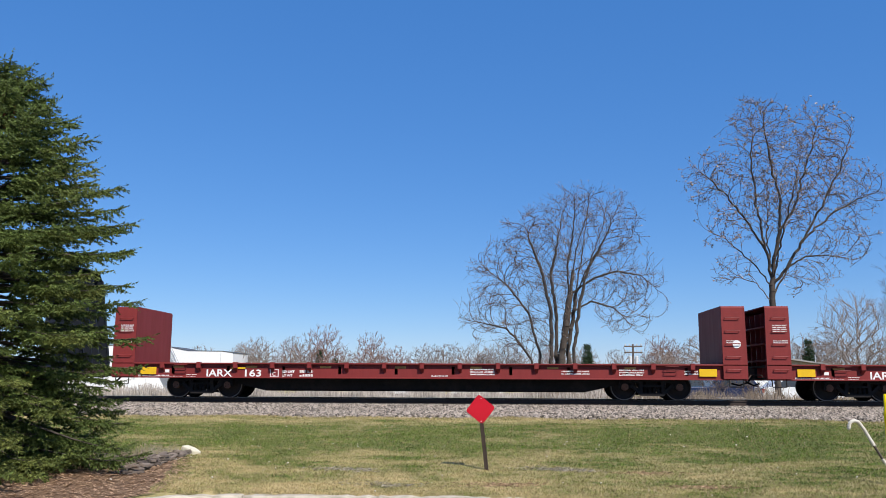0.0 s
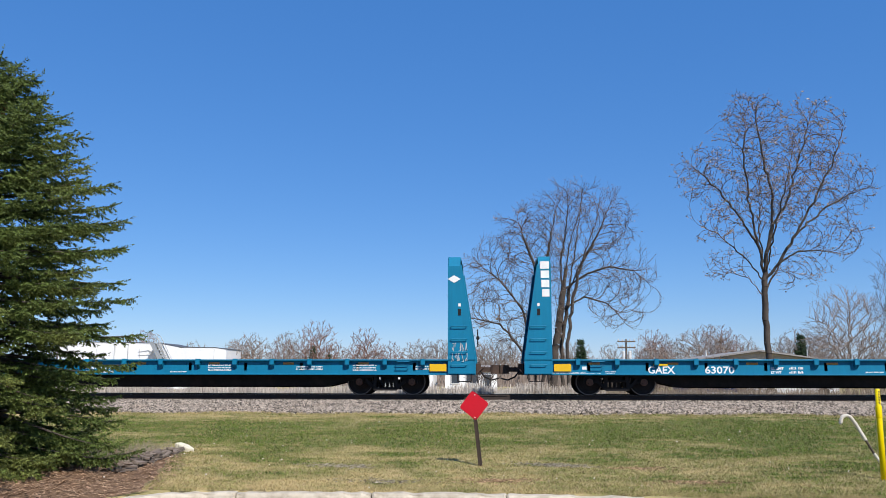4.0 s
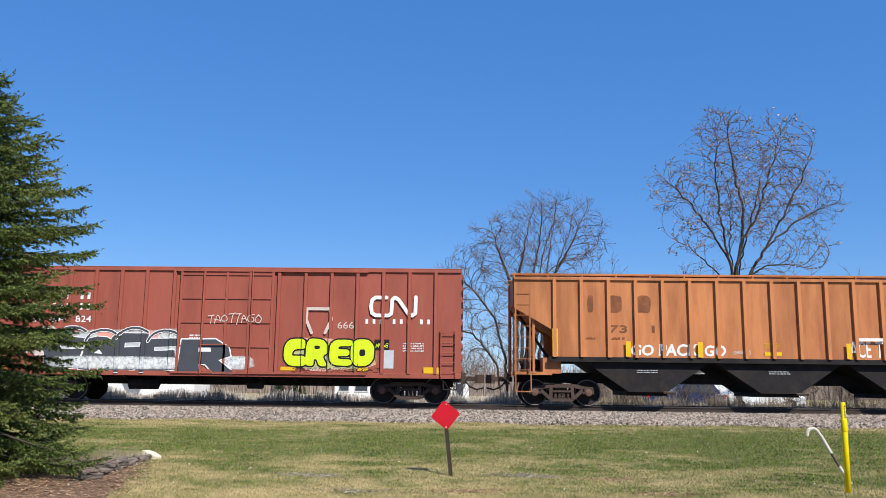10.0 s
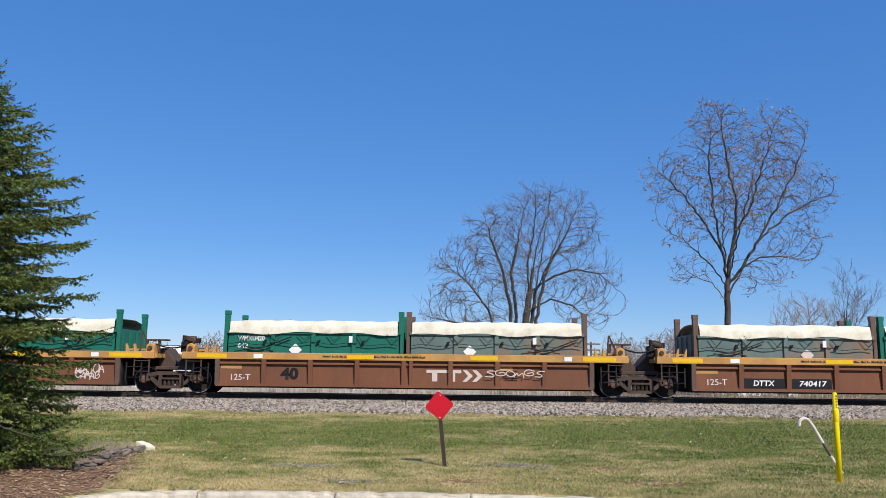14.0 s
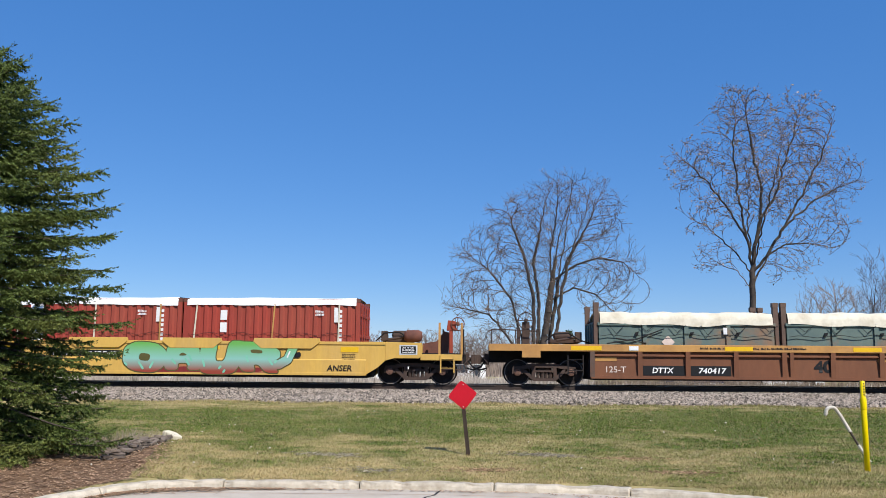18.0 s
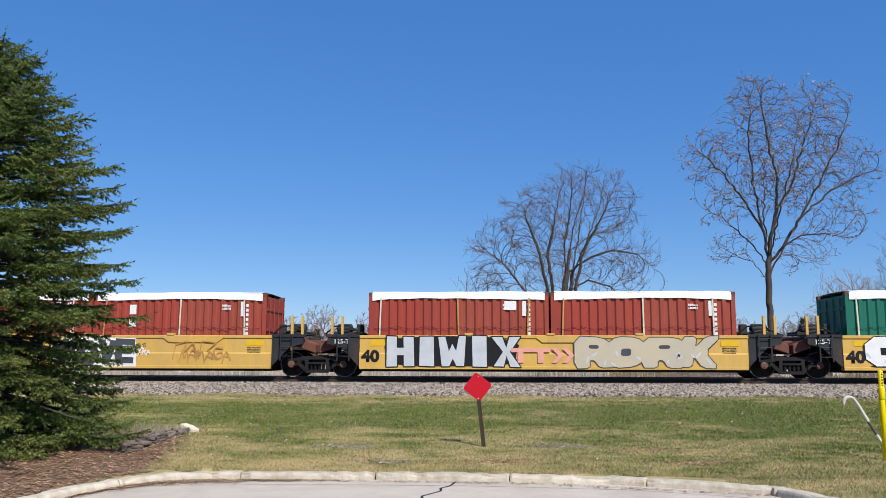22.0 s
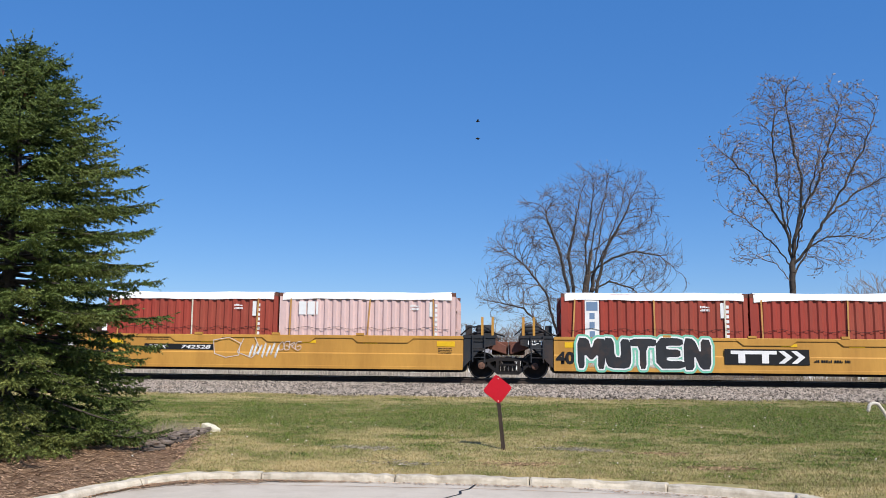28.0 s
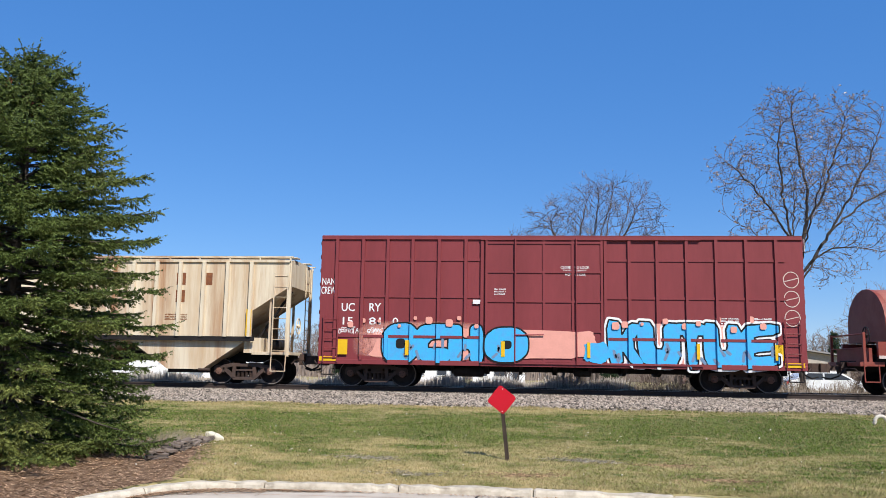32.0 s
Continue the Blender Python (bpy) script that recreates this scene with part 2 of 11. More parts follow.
def lawn_material(name, blades):
    m = material(name, (0.132, 0.190, 0.027) if blades else (0.098, 0.105, 0.030), 0.9, dark=(0.060, 0.098, 0.013), amount=0.7, scale=0.9, fine=14, bump=0.0 if blades else 0.4, island=0.85 if blades else 0.0)
    nt = m.node_tree
    n, l = nt.nodes, nt.links
    b = n["Principled BSDF"]
    src = b.inputs["Base Color"].links[0].from_socket
    tc = n.new("ShaderNodeTexCoord")
    sp = n.new("ShaderNodeSeparateXYZ")
    l.new(tc.outputs["Object"], sp.inputs[0])
    gr = n.new("ShaderNodeMapRange")
    gr.inputs["From Min"].default_value, gr.inputs["From Max"].default_value = 10.0, 16.5
    gr.inputs["To Min"].default_value, gr.inputs["To Max"].default_value = 0.14, 0.0
    l.new(sp.outputs["Y"], gr.inputs["Value"])
    no = n.new("ShaderNodeTexNoise")
    no.inputs["Scale"].default_value, no.inputs["Detail"].default_value, no.inputs["Roughness"].default_value = 0.9, 12, 0.78
    mp = n.new("ShaderNodeMapping")
    mp.inputs["Scale"].default_value = (0.75, 1.05, 1)
    l.new(tc.outputs["Object"], mp.inputs["Vector"])
    l.new(mp.outputs["Vector"], no.inputs["Vector"])
    lush = n.new("ShaderNodeMapRange")
    lush.inputs["From Min"].default_value, lush.inputs["From Max"].default_value = 2.0, 5.0
    lush.inputs["To Min"].default_value, lush.inputs["To Max"].default_value = 0.0, -0.045
    l.new(sp.outputs["X"], lush.inputs["Value"])
    dry = n.new("ShaderNodeMath")
    l.new(gr.outputs["Result"], dry.inputs[0])
    l.new(lush.outputs["Result"], dry.inputs[1])
    far = n.new("ShaderNodeMapRange")  # worn and dry along the ballast
    far.inputs["From Min"].default_value, far.inputs["From Max"].default_value = 19.5, 22.8
    far.inputs["To Min"].default_value, far.inputs["To Max"].default_value = 0.0, 0.16
    l.new(sp.outputs["Y"], far.inputs["Value"])
    worn = n.new("ShaderNodeMath")
    l.new(dry.outputs[0], worn.inputs[0])
    l.new(far.outputs["Result"], worn.inputs[1])
    ad = n.new("ShaderNodeMath")
    l.new(no.outputs["Fac"], ad.inputs[0])
    l.new(worn.outputs[0], ad.inputs[1])
    r2 = n.new("ShaderNodeMapRange")
    r2.inputs["From Min"].default_value, r2.inputs["From Max"].default_value = 0.50, 0.70
    l.new(ad.outputs[0], r2.inputs["Value"])
    mx = n.new("ShaderNodeMix")
    mx.data_type = "RGBA"
    l.new(r2.outputs["Result"], mx.inputs["Factor"])
    l.new(src, mx.inputs["A"])
    mx.inputs["B"].default_value = (0.40, 0.315, 0.15, 1)
    out = mx.outputs["Result"]
    if blades:  # some blades are last year's straw
        ge = n.new("ShaderNodeNewGeometry")
        th = n.new("ShaderNodeMath")
        th.operation = "GREATER_THAN"
        th.inputs[1].default_value = 0.81
        l.new(ge.outputs["Random Per Island"], th.inputs[0])
        m2 = n.new("ShaderNodeMix")
        m2.data_type = "RGBA"
        l.new(th.outputs[0], m2.inputs["Factor"])
        l.new(out, m2.inputs["A"])
        m2.inputs["B"].default_value = (0.36, 0.27, 0.15, 1)
        out = m2.outputs["Result"]
    l.new(out, b.inputs["Base Color"])
    return m


mat_lawn = lawn_material("spring_lawn", False)
mat_blade = lawn_material("lawn_blades", True)

# ---- ground, lot, kerb ----
KERB = [(-4.95, 3.0), (-4.85, 6.5), (-4.65, 7.95), (-4.52, 8.7), (-4.28, 9.4), (-3.95, 9.85), (-3.42, 10.05), (-1.94, 10.12), (-0.43, 10.16), (1.37, 10.0), (2.25, 9.68), (3.02, 9.36), (3.35, 8.6), (3.5, 7.4), (3.6, 3.0)]
LOT_Z = 0.055
LOT = KERB + [(3.6, -30), (-4.95, -30)]


def in_lot(x, y):
    """Which of the points lie on the lot."""
    hit = np.zeros(np.shape(x), bool)
    for (ax, ay), (bx, by) in zip(LOT, LOT[1:] + LOT[:1]):
        c = ((ay > y) != (by > y)) & (x < (bx - ax) * (y - ay) / ((by - ay) or 1e-9) + ax)
        hit ^= c
    return hit


def ground_z(x, y):
    z = np.interp(y, [8.0, 10.3, 12.3, 17, 22.6, 23.4, 24.5, 33.5, 36, 60, 200], [0.08, 0.13, 0.22, 0.34, 0.45, 0.46, 0.35, 0.35, 0.25, 0.15, 0.0])
    bank = 0.16 * np.exp(-(((x + 7.3) / 3.0) ** 2 + ((y - 11.6) / 2.2) ** 2))
    return z + bank + 0.012 * np.sin(1.7 * x + 0.6 * y) + 0.01 * np.sin(0.9 * x - 1.3 * y)


gx = np.concatenate([[-2500, -800, -250, -90, -40, -24], np.arange(-16, 12.01, 0.16), [16, 24, 40, 90, 250, 800, 2500]])
gy = np.concatenate([[-2500, -500, -100, -30, -10, 0], np.arange(3, 14, 0.16), np.arange(14, 25, 0.5), [26, 28, 30, 32, 33.5, 36, 40, 50, 70, 120, 300, 900, 2500]])
GX, GY = np.meshgrid(gx, gy)
GZ = np.where(in_lot(GX, GY), -0.06, ground_z(GX, GY))
n0, n1 = GX.shape
idx = np.arange(n0 * n1).reshape(n0, n1)
ground = quick("ground", np.stack([GX, GY, GZ], 2).reshape(-1, 3), np.stack([idx[:-1, :-1], idx[:-1, 1:], idx[1:, 1:], idx[1:, :-1]], 2).reshape(-1, 4), mat_lawn, smooth=True)
tagged(ground, "mown spring lawn, greener towards the track, dry near the kerb", "lawn", kind="structure")

lot = part("pavement", Mesh().prism([(x, y) for x, y in LOT], -0.35, LOT_Z, "z"), mat_concrete)
tagged(lot, "pale concrete parking lot with a crack", "pavement", kind="structure")
crack = [(-0.47, 9.98), (-0.52, 9.62), (-0.62, 9.45), (-0.60, 9.25), (-0.78, 8.9), (-0.74, 8.5), (-1.0, 8.1), (-1.05, 7.4)]
cm = Mesh()
for (ax, ay), (bx, by) in zip(crack, crack[1:]):
    cm.add([(ax - 0.012, ay, LOT_Z + 0.004), (ax + 0.016, ay, LOT_Z + 0.004), (bx + 0.014, by, LOT_Z + 0.004), (bx - 0.012, by, LOT_Z + 0.004)], [(0, 1, 2, 3)])
tagged(part("pavement_crack", cm, mat_black), "dark crack across the concrete", "crack", kind="structure")
# gutter pan joint that follows the kerb
gm = Mesh()
for (ax, ay), (bx, by) in zip(KERB[2:11], KERB[3:12]):
    gm.add([(ax + 0.10, ay - 0.52, LOT_Z + 0.004), (bx + 0.10, by - 0.52, LOT_Z + 0.004), (bx + 0.10, by - 0.505, LOT_Z + 0.004), (ax + 0.10, ay - 0.505, LOT_Z + 0.004)], [(0, 1, 2, 3)])
tagged(part("gutter_joint", gm, mat_mulch), "dirt-filled joint along the gutter", "joint", kind="structure")

kerb = tagged(new("kerb"), "worn pale concrete kerb in cast lengths", "kerb", kind="structure")


def kerb_points():
    """The kerb's line at close steps, with its run."""
    out, run = [], 0.0
    for (ax, ay), (bx, by) in zip(KERB, KERB[1:]):
        d = math.hypot(bx - ax, by - ay)
        k = max(1, int(d / 0.12))
        for i in range(k):
            out.append((ax + (bx - ax) * i / k, ay + (by - ay) * i / k))
    return out + [KERB[-1]]


kp = kerb_points()
seg, run, start = [], 0.0, True
rnd = random.Random(3)
lengths = []
for i, p in enumerate(kp):
    if seg:
        run += math.hypot(p[0] - seg[-1][0], p[1] - seg[-1][1])
    seg.append(p)
    if run > 1.5 or i == len(kp) - 1:
        if len(seg) > 1:
            lengths.append(seg)
        seg, run = [p], 0.0
for seg in lengths:
    rows, n = [], len(seg)
    ends = [(0, 0.007), (0, 0.03)] + [(j, 0.0) for j in range(1, n - 1)] + [(n - 1, -0.03), (n - 1, -0.007)]
    for e, (j, shift) in enumerate(ends):
        a, b = seg[max(0, j - 1)], seg[min(n - 1, j + 1)]
        d = Vector((b[0] - a[0], b[1] - a[1], 0)).normalized()
        nrm = Vector((d.y, -d.x, 0))
        w = rnd.uniform(-0.004, 0.004)
        chip = 0.018 if e in (0, len(ends) - 1) else rnd.choice((0, 0, 0, 0.006, 0.012, 0.024))
        q = Vector((*seg[j], 0)) + d * shift
        rows.append([tuple(q + nrm * o + Vector((0, 0, h))) for o, h in ((-0.03, -0.2), (-0.03, 0.128 - chip * 0.5), (-0.012, 0.14 - chip * 0.6 + w), (0.10, 0.138 - chip * 0.6 + w), (0.125 - chip + w, 0.128 - chip), (0.135 - chip * 0.5 + w, 0.105 - chip), (0.150, -0.05))])
    m = Mesh().sheet(rows)
    for r in (rows[0], rows[-1]):
        m.add(r, [tuple(range(len(r)))])
    part("kerb_length", m, mat_kerb, kerb)

# ---- track ----
b = Mesh()
b.prism([(22.75, 0.30), (23.1, 0.47), (24.6, 0.53), (26.6, 0.645), (31.2, 0.645), (33.4, 0.30), (33.4, 0.1), (22.75, 0.1)], -520, 520, "x")
tagged(part("ballast_bed", b, mat_ballast), "crushed-stone ballast bed under the track, coloured dark as shade between its stones", "ballast", kind="structure")
for s in (-1, 1):
    y = TRACK_Y + s * 0.755
    r = Mesh().prism([(y - 0.07, 0.675), (y + 0.07, 0.675), (y + 0.07, 0.69), (y + 0.012, 0.71), (y + 0.012, 0.80), (y + 0.036, 0.81), (y + 0.034, 0.85), (y - 0.034, 0.85), (y - 0.036, 0.81), (y - 0.012, 0.80), (y - 0.012, 0.71), (y - 0.07, 0.69)], -520, 520, "x")
    rail = tagged(part("rail", r, mat_rail), "rusty steel rail with a worn bright head", "rail", "rails", kind="structure")
    part("rail_head", Mesh().box(-520, 520, y - 0.026, y + 0.026, 0.8495, 0.8535), mat_tread, rail)
    for x in (-11.0, 0.9, 3.2, 12.6):
        part("joint_bar", Mesh().box(x - 0.4, x + 0.4, y - 0.032, y + 0.032, 0.71, 0.80), mat_rail, rail)
tie_mesh = Mesh().box(-0.115, 0.115, -1.3, 1.3, 0.48, 0.668).data("tie")
tie_mesh.materials.append(mat_tie)
ties = tagged(new("ties"), "dark creosoted wooden ties in the ballast", "ties", kind="structure")
rnd = random.Random(5)
for i in range(-45, 46):
    t = part("tie", tie_mesh, None, ties)
    t.location = (i * 0.52 + rnd.uniform(-0.04, 0.04), TRACK_Y + rnd.uniform(-0.06, 0.06), rnd.uniform(-0.012, 0.012))
    t.rotation_euler = (0, 0, rnd.uniform(-0.03, 0.03))
rest = Mesh()
for i in list(range(-600, -45)) + list(range(46, 600)):
    rest.box(i * 0.52 - 0.115, i * 0.52 + 0.115, TRACK_Y - 1.3, TRACK_Y + 1.3, 0.48, 0.668)
tagged(part("more_ties", rest, mat_tie, fix=False), "rows of dark ties further along", "ties", kind="stuff")

# loose stones, blades, chips: scattered as one mesh each
rng = np.random.default_rng(11)


def scatter(name, shape, faces, pts, size, mat, label, category, flat=1.0, spin=True):
    """Copies a small shape to many points as one mesh."""
    k, n = len(shape), len(pts)
    a = rng.uniform(0, 6.28, n)
    sc = rng.uniform(size[0], size[1], n)
    v = np.repeat(np.asarray(shape, float)[None], n, 0) * (1 + rng.uniform(-0.25, 0.25, (n, k, 1)))
    v *= sc[:, None, None]
    c, s = np.cos(a)[:, None], np.sin(a)[:, None]
    x, y = v[:, :, 0] * c - v[:, :, 1] * s, v[:, :, 0] * s + v[:, :, 1] * c
    tilt = rng.uniform(-0.5, 0.5, n)[:, None] * flat
    z = v[:, :, 2] + x * tilt
    out = np.stack([x, y, z], 2) + pts[:, None, :]
    f = (np.asarray(faces)[None] + (np.arange(n) * k)[:, None, None]).reshape(-1, len(faces[0]))
    ob = quick(name, out.reshape(-1, 3), f, mat)
    return tagged(ob, label, category, kind="stuff")


OCTA = [(1, 0, 0), (-1, 0, 0), (0, 0.8, 0), (0, -0.8, 0), (0, 0, 0.7), (0, 0, -0.7)]
OCTA_F = [(0, 2, 4), (2, 1, 4), (1, 3, 4), (3, 0, 4), (2, 0, 5), (1, 2, 5), (3, 1, 5), (0, 3, 5)]
N = 52000
px, py = rng.uniform(-21, 21, N), rng.uniform(22.75, 27.75, N)
pz = np.interp(py, [22.75, 23.1, 24.6, 26.6, 31.2], [0.42, 0.485, 0.545, 0.655, 0.655])
keep = rng.uniform(0, 1, N) < np.where(py < 23.3, 0.55, 1.0)
scatter("ballast_stones", OCTA, OCTA_F, np.stack([px, py, pz], 1)[keep], (0.032, 0.08), mat_stone, "loose grey and brown ballast stones", "stones")
N = 9000
px, py = rng.uniform(-21, 21, N), rng.uniform(27.7, 30.6, N)
scatter("crib_stones", OCTA, OCTA_F, np.stack([px, py, np.full(N, 0.65)], 1), (0.024, 0.05), mat_stone, "ballast stones between the ties", "stones")

# lawn blades
N = 520000
u_ = rng.uniform(0, 1, N)
py = 10.0 + 13.4 * u_ ** 1.35
px = rng.uniform(-1, 1, N) * (py * 0.60 + 1.2) - 0.09 * py + 0.3
py[:60000] = rng.uniform(6.5, 10.2, 60000)   # beside the lot's far corner
px[:60000] = rng.uniform(2.6, 7.5, 60000)
ok = ~in_lot(px, py - 0.035) & ~((px < -0.12 + np.interp(py, [9.85, 10.6, 11.4, 12.4, 13.2], [-4.06, -4.2, -4.4, -4.68, -4.95])) & (py < 13.0))
px, py = px[ok], py[ok]
pz = ground_z(px, py) - 0.004
tall = rng.uniform(0.013, 0.034, len(px)) * np.where(py > 22.3, 1.7, 1.0)
a = rng.uniform(0, 6.28, len(px))
w = rng.uniform(0.0035, 0.0075, len(px)) * (0.6 + py / 16)
lean = rng.uniform(0.2, 1.1, len(px)) * tall
b_ = rng.uniform(0, 6.28, len(px))
v = np.empty((len(px), 3, 3))
v[:, 0] = np.stack([px - w * np.cos(a), py - w * np.sin(a), pz], 1)
v[:, 1] = np.stack([px + w * np.cos(a), py + w * np.sin(a), pz], 1)
v[:, 2] = np.stack([px + lean * np.cos(b_), py + lean * np.sin(b_), pz + tall], 1)
tagged(quick("grass", v.reshape(-1, 3), np.arange(len(px) * 3).reshape(-1, 3), mat_blade), "short spring grass blades, green and straw-coloured", "grass", kind="stuff")
N = 90
px, py = rng.uniform(-6, 8, N), rng.uniform(10.4, 20, N)
scatter("lawn_litter", OCTA, OCTA_F, np.stack([px, py, ground_z(px, py) + 0.02], 1), (0.008, 0.022), mat_pipe, "pale bits of litter and dry leaves on the lawn", "litter")
for k, (cx, cy, n) in enumerate(((0.9, 12.3, 500), (0.1, 11.0, 350), (2.6, 11.0, 300), (-2.2, 12.0, 350), (2.1, 12.2, 200), (-1.4, 10.9, 200))):
    q = np.stack([cx + rng.normal(0, 0.28, n), cy + rng.normal(0, 0.09, n)], 1)
    scatter("dead_thatch", [(0.9, 0.05, 0), (-0.9, 0.05, 0.1), (0, -0.05, 0.25)], [(0, 1, 2)], np.column_stack([q, ground_z(q[:, 0], q[:, 1]) + 0.015]), (0.02, 0.05), mat_mulch if k in (1, 2, 4) else mat_dry, "brown tufts of dead thatch", "thatch")

# mulch bed under the conifer
# darker than the chips on it, with near-black mottling
mat_bed = material("dark_mulch_bed", (0.24, 0.145, 0.085), 0.95, dark=(0.06, 0.034, 0.022), amount=0.7, scale=5, fine=60, bump=0.8)
bx_, by_ = np.meshgrid(np.linspace(0, 1, 40), np.linspace(0, 1, 40))
by_ = 7.2 + 5.6 * by_
EDGE_Y, EDGE_X = [7.2, 7.95, 8.7, 9.4, 9.85, 10.6, 11.4, 12.4, 13.2], [-4.86, -4.71, -4.58, -4.34, -4.06, -4.2, -4.4, -4.68, -4.95]
right = np.interp(by_, EDGE_Y, EDGE_X) + np.where(by_ > 10, 0.05 * np.sin(by_ * 7.1), 0.0)
bx_ = right - (1 - bx_) * 7.0
bz_ = ground_z(bx_, by_) + 0.012
bz_[-1] -= 0.06
bz_[:, -1] -= 0.05
ib = np.arange(1600).reshape(40, 40)
tagged(quick("mulch_bed", np.stack([bx_, by_, bz_], 2).reshape(-1, 3), np.stack([ib[:-1, :-1], ib[:-1, 1:], ib[1:, 1:], ib[1:, :-1]], 2).reshape(-1, 4), mat_bed, smooth=True), "dark brown mulch bed under the spruce", "mulch bed", kind="structure")
N = 52000
px, py = rng.uniform(-12.5, -3.4, N), rng.uniform(6.5, 13.4, N)
ok = ~in_lot(px - 0.05, py + 0.08) & (px < np.interp(py, EDGE_Y, EDGE_X) + np.where(py > 9.9, rng.normal(0, 0.14, N), -0.02)) & (py < 13.0)
px, py = px[ok], py[ok]
CHIP = [(1.6, 0.35, 0), (-1.5, 0.4, 0.1), (-1.6, -0.4, 0), (1.4, -0.35, 0.15)]
scatter("mulch", CHIP, [(0, 1, 2, 3)], np.stack([px, py, ground_z(px, py) + 0.022], 1), (0.009, 0.025), mat_mulch, "red-brown bark mulch chips", "mulch", 0.8)
N = 3600
t_ = np.concatenate([rng.uniform(0, 1, 1400), rng.uniform(0, 0.62, 2200)])
kx, ky = np.interp(t_, np.linspace(0, 1, 8), [-4.52, -4.28, -3.95, -3.42, -2.6, -1.94, 0.4, 2.9]), np.interp(t_, np.linspace(0, 1, 8), [8.7, 9.4, 9.85, 10.05, 10.09, 10.12, 10.08, 9.4])
scatter("gutter_litter", CHIP, [(0, 1, 2, 3)], np.stack([kx + 0.05, ky - 0.18 - np.abs(rng.normal(0, 1, N)) * np.where(t_ < 0.5, 0.13, 0.05), np.full(N, LOT_Z + 0.012)], 1), (0.006, 0.022), mat_mulch, "leaf litter lying along the gutter", "litter", 0.8)

# low edging of stacked flagstones
edging = thing("stone_edging", "low edging of stacked grey flagstones", "stone edging", at=(-5.2, 12.4, 0.25))
rnd = random.Random(9)
for i in range(120):
    q = i / 119
    x = -4.93 - 0.14 * q + rnd.uniform(-0.1, 0.1)
    y = 11.0 + 2.25 * q + rnd.uniform(-0.1, 0.1)
    z = float(ground_z(np.array(x), np.array(y))) + rnd.choice((0.0, 0.02, 0.045, 0.07, 0.095)) * (1.1 - 0.45 * q)
    m, k = Mesh(), rnd.randint(5, 7)
    a, b2 = rnd.uniform(0.05, 0.13), rnd.uniform(0.04, 0.085)
    ol = [(a * math.cos(6.283 * j / k + rnd.uniform(-0.3, 0.3)), b2 * math.sin(6.283 * j / k)) for j in range(k)]
    m.prism(ol, 0.0, rnd.uniform(0.012, 0.030), "z")
    st = part("flagstone", m, mat_flag, edging)
    st.location = (x + 5.2, y - 12.4, z - 0.25)
    st.rotation_euler = (rnd.uniform(-0.28, 0.28), rnd.uniform(-0.28, 0.28), rnd.uniform(0, 3))
mat_rock = material("pale_limestone", (0.66, 0.60, 0.46), 0.85, bump=0.3)
rk = Mesh().prism([(-0.16, -0.06), (0.12, -0.09), (0.19, 0.02), (0.02, 0.09), (-0.14, 0.07)], 0.0, 0.09, "z")
rock = part("rock", rk, mat_rock, bevel=0.02)
rock.location, rock.rotation_euler = (-5.02, 13.5, 0.30), (0.05, 0.28, -0.3)
tagged(rock, "pale flat limestone rock by the edging", "rock")
N = 500
q = np.stack([-5.35 + rng.normal(0, 0.22, N), rng.uniform(11.2, 13.4, N)], 1)
v = np.empty((N, 3, 3))
h = rng.uniform(0.1, 0.26, N)
zz = ground_z(q[:, 0], q[:, 1])
v[:, 0] = np.column_stack([q[:, 0] - 0.004, q[:, 1], zz])
v[:, 1] = np.column_stack([q[:, 0] + 0.004, q[:, 1], zz])
v[:, 2] = np.column_stack([q[:, 0] + rng.normal(0, 0.08, N), q[:, 1] + rng.normal(0, 0.08, N), zz + h])
tagged(quick("dry_weeds", v.reshape(-1, 3), np.arange(N * 3).reshape(-1, 3), mat_dry), "dry weeds behind the stone edging", "weeds", kind="stuff")

# ---- marker sign, yellow post, pipe ----
sg = thing("marker_sign", "red diamond marker on a leaning dark post", "sign", at=(-0.17, 12.2, 0.22))
m = Mesh()
cx, cz, h = -0.09, 0.865, 0.205
ol = []
for k in range(4):
    a = k * math.pi / 2 + 0.12
    for d in (-0.16, 0, 0.16):
        ol.append((cx + h * math.cos(a + d) * (0.93 if d else 1.0), cz + h * math.sin(a + d) * (0.93 if d else 1.0)))
m.prism(ol, -0.035, -0.031)
part("plate", m, mat_red_sign, sg, "red reflective diamond plate")
part("post", Mesh().prism([(-0.085 - 0.02, 0.70), (-0.085 + 0.025, 0.70), (0.025, -0.1), (-0.022, -0.1)], -0.03, 0.02), mat_post_wood, sg, bevel=0.004)
part("post_flange", Mesh().prism([(-0.085 + 0.025, 0.69), (-0.085 + 0.036, 0.69), (0.036, -0.1), (0.025, -0.1)], -0.04, 0.0), mat_post_wood, sg)

for dz in (0.15, -0.17):
    part("bolt", Mesh().rod((cx + 0.01, -0.044, cz + dz), (cx + 0.01, -0.03, cz + dz), 0.009, 8), mat_pipe, sg)
yp = thing("marker_post", "yellow plastic pipeline marker post", "post", at=(5.05, 11.3, 0.19))
part("tube", Mesh().lathe([(0.036, -0.15), (0.036, 0.92), (0.031, 0.93), (0.031, 1.15), (0.02, 1.16)], (0, 0, 0), "z", 20), mat_post_yellow, yp, smooth=True)
part("sleeve", Mesh().lathe([(0.037, 0.78), (0.040, 0.79), (0.040, 0.93), (0.037, 0.94)], (0, 0, 0), "z", 20), mat_post_yellow, yp, smooth=True)
lb = Mesh()
rnd = random.Random(2)
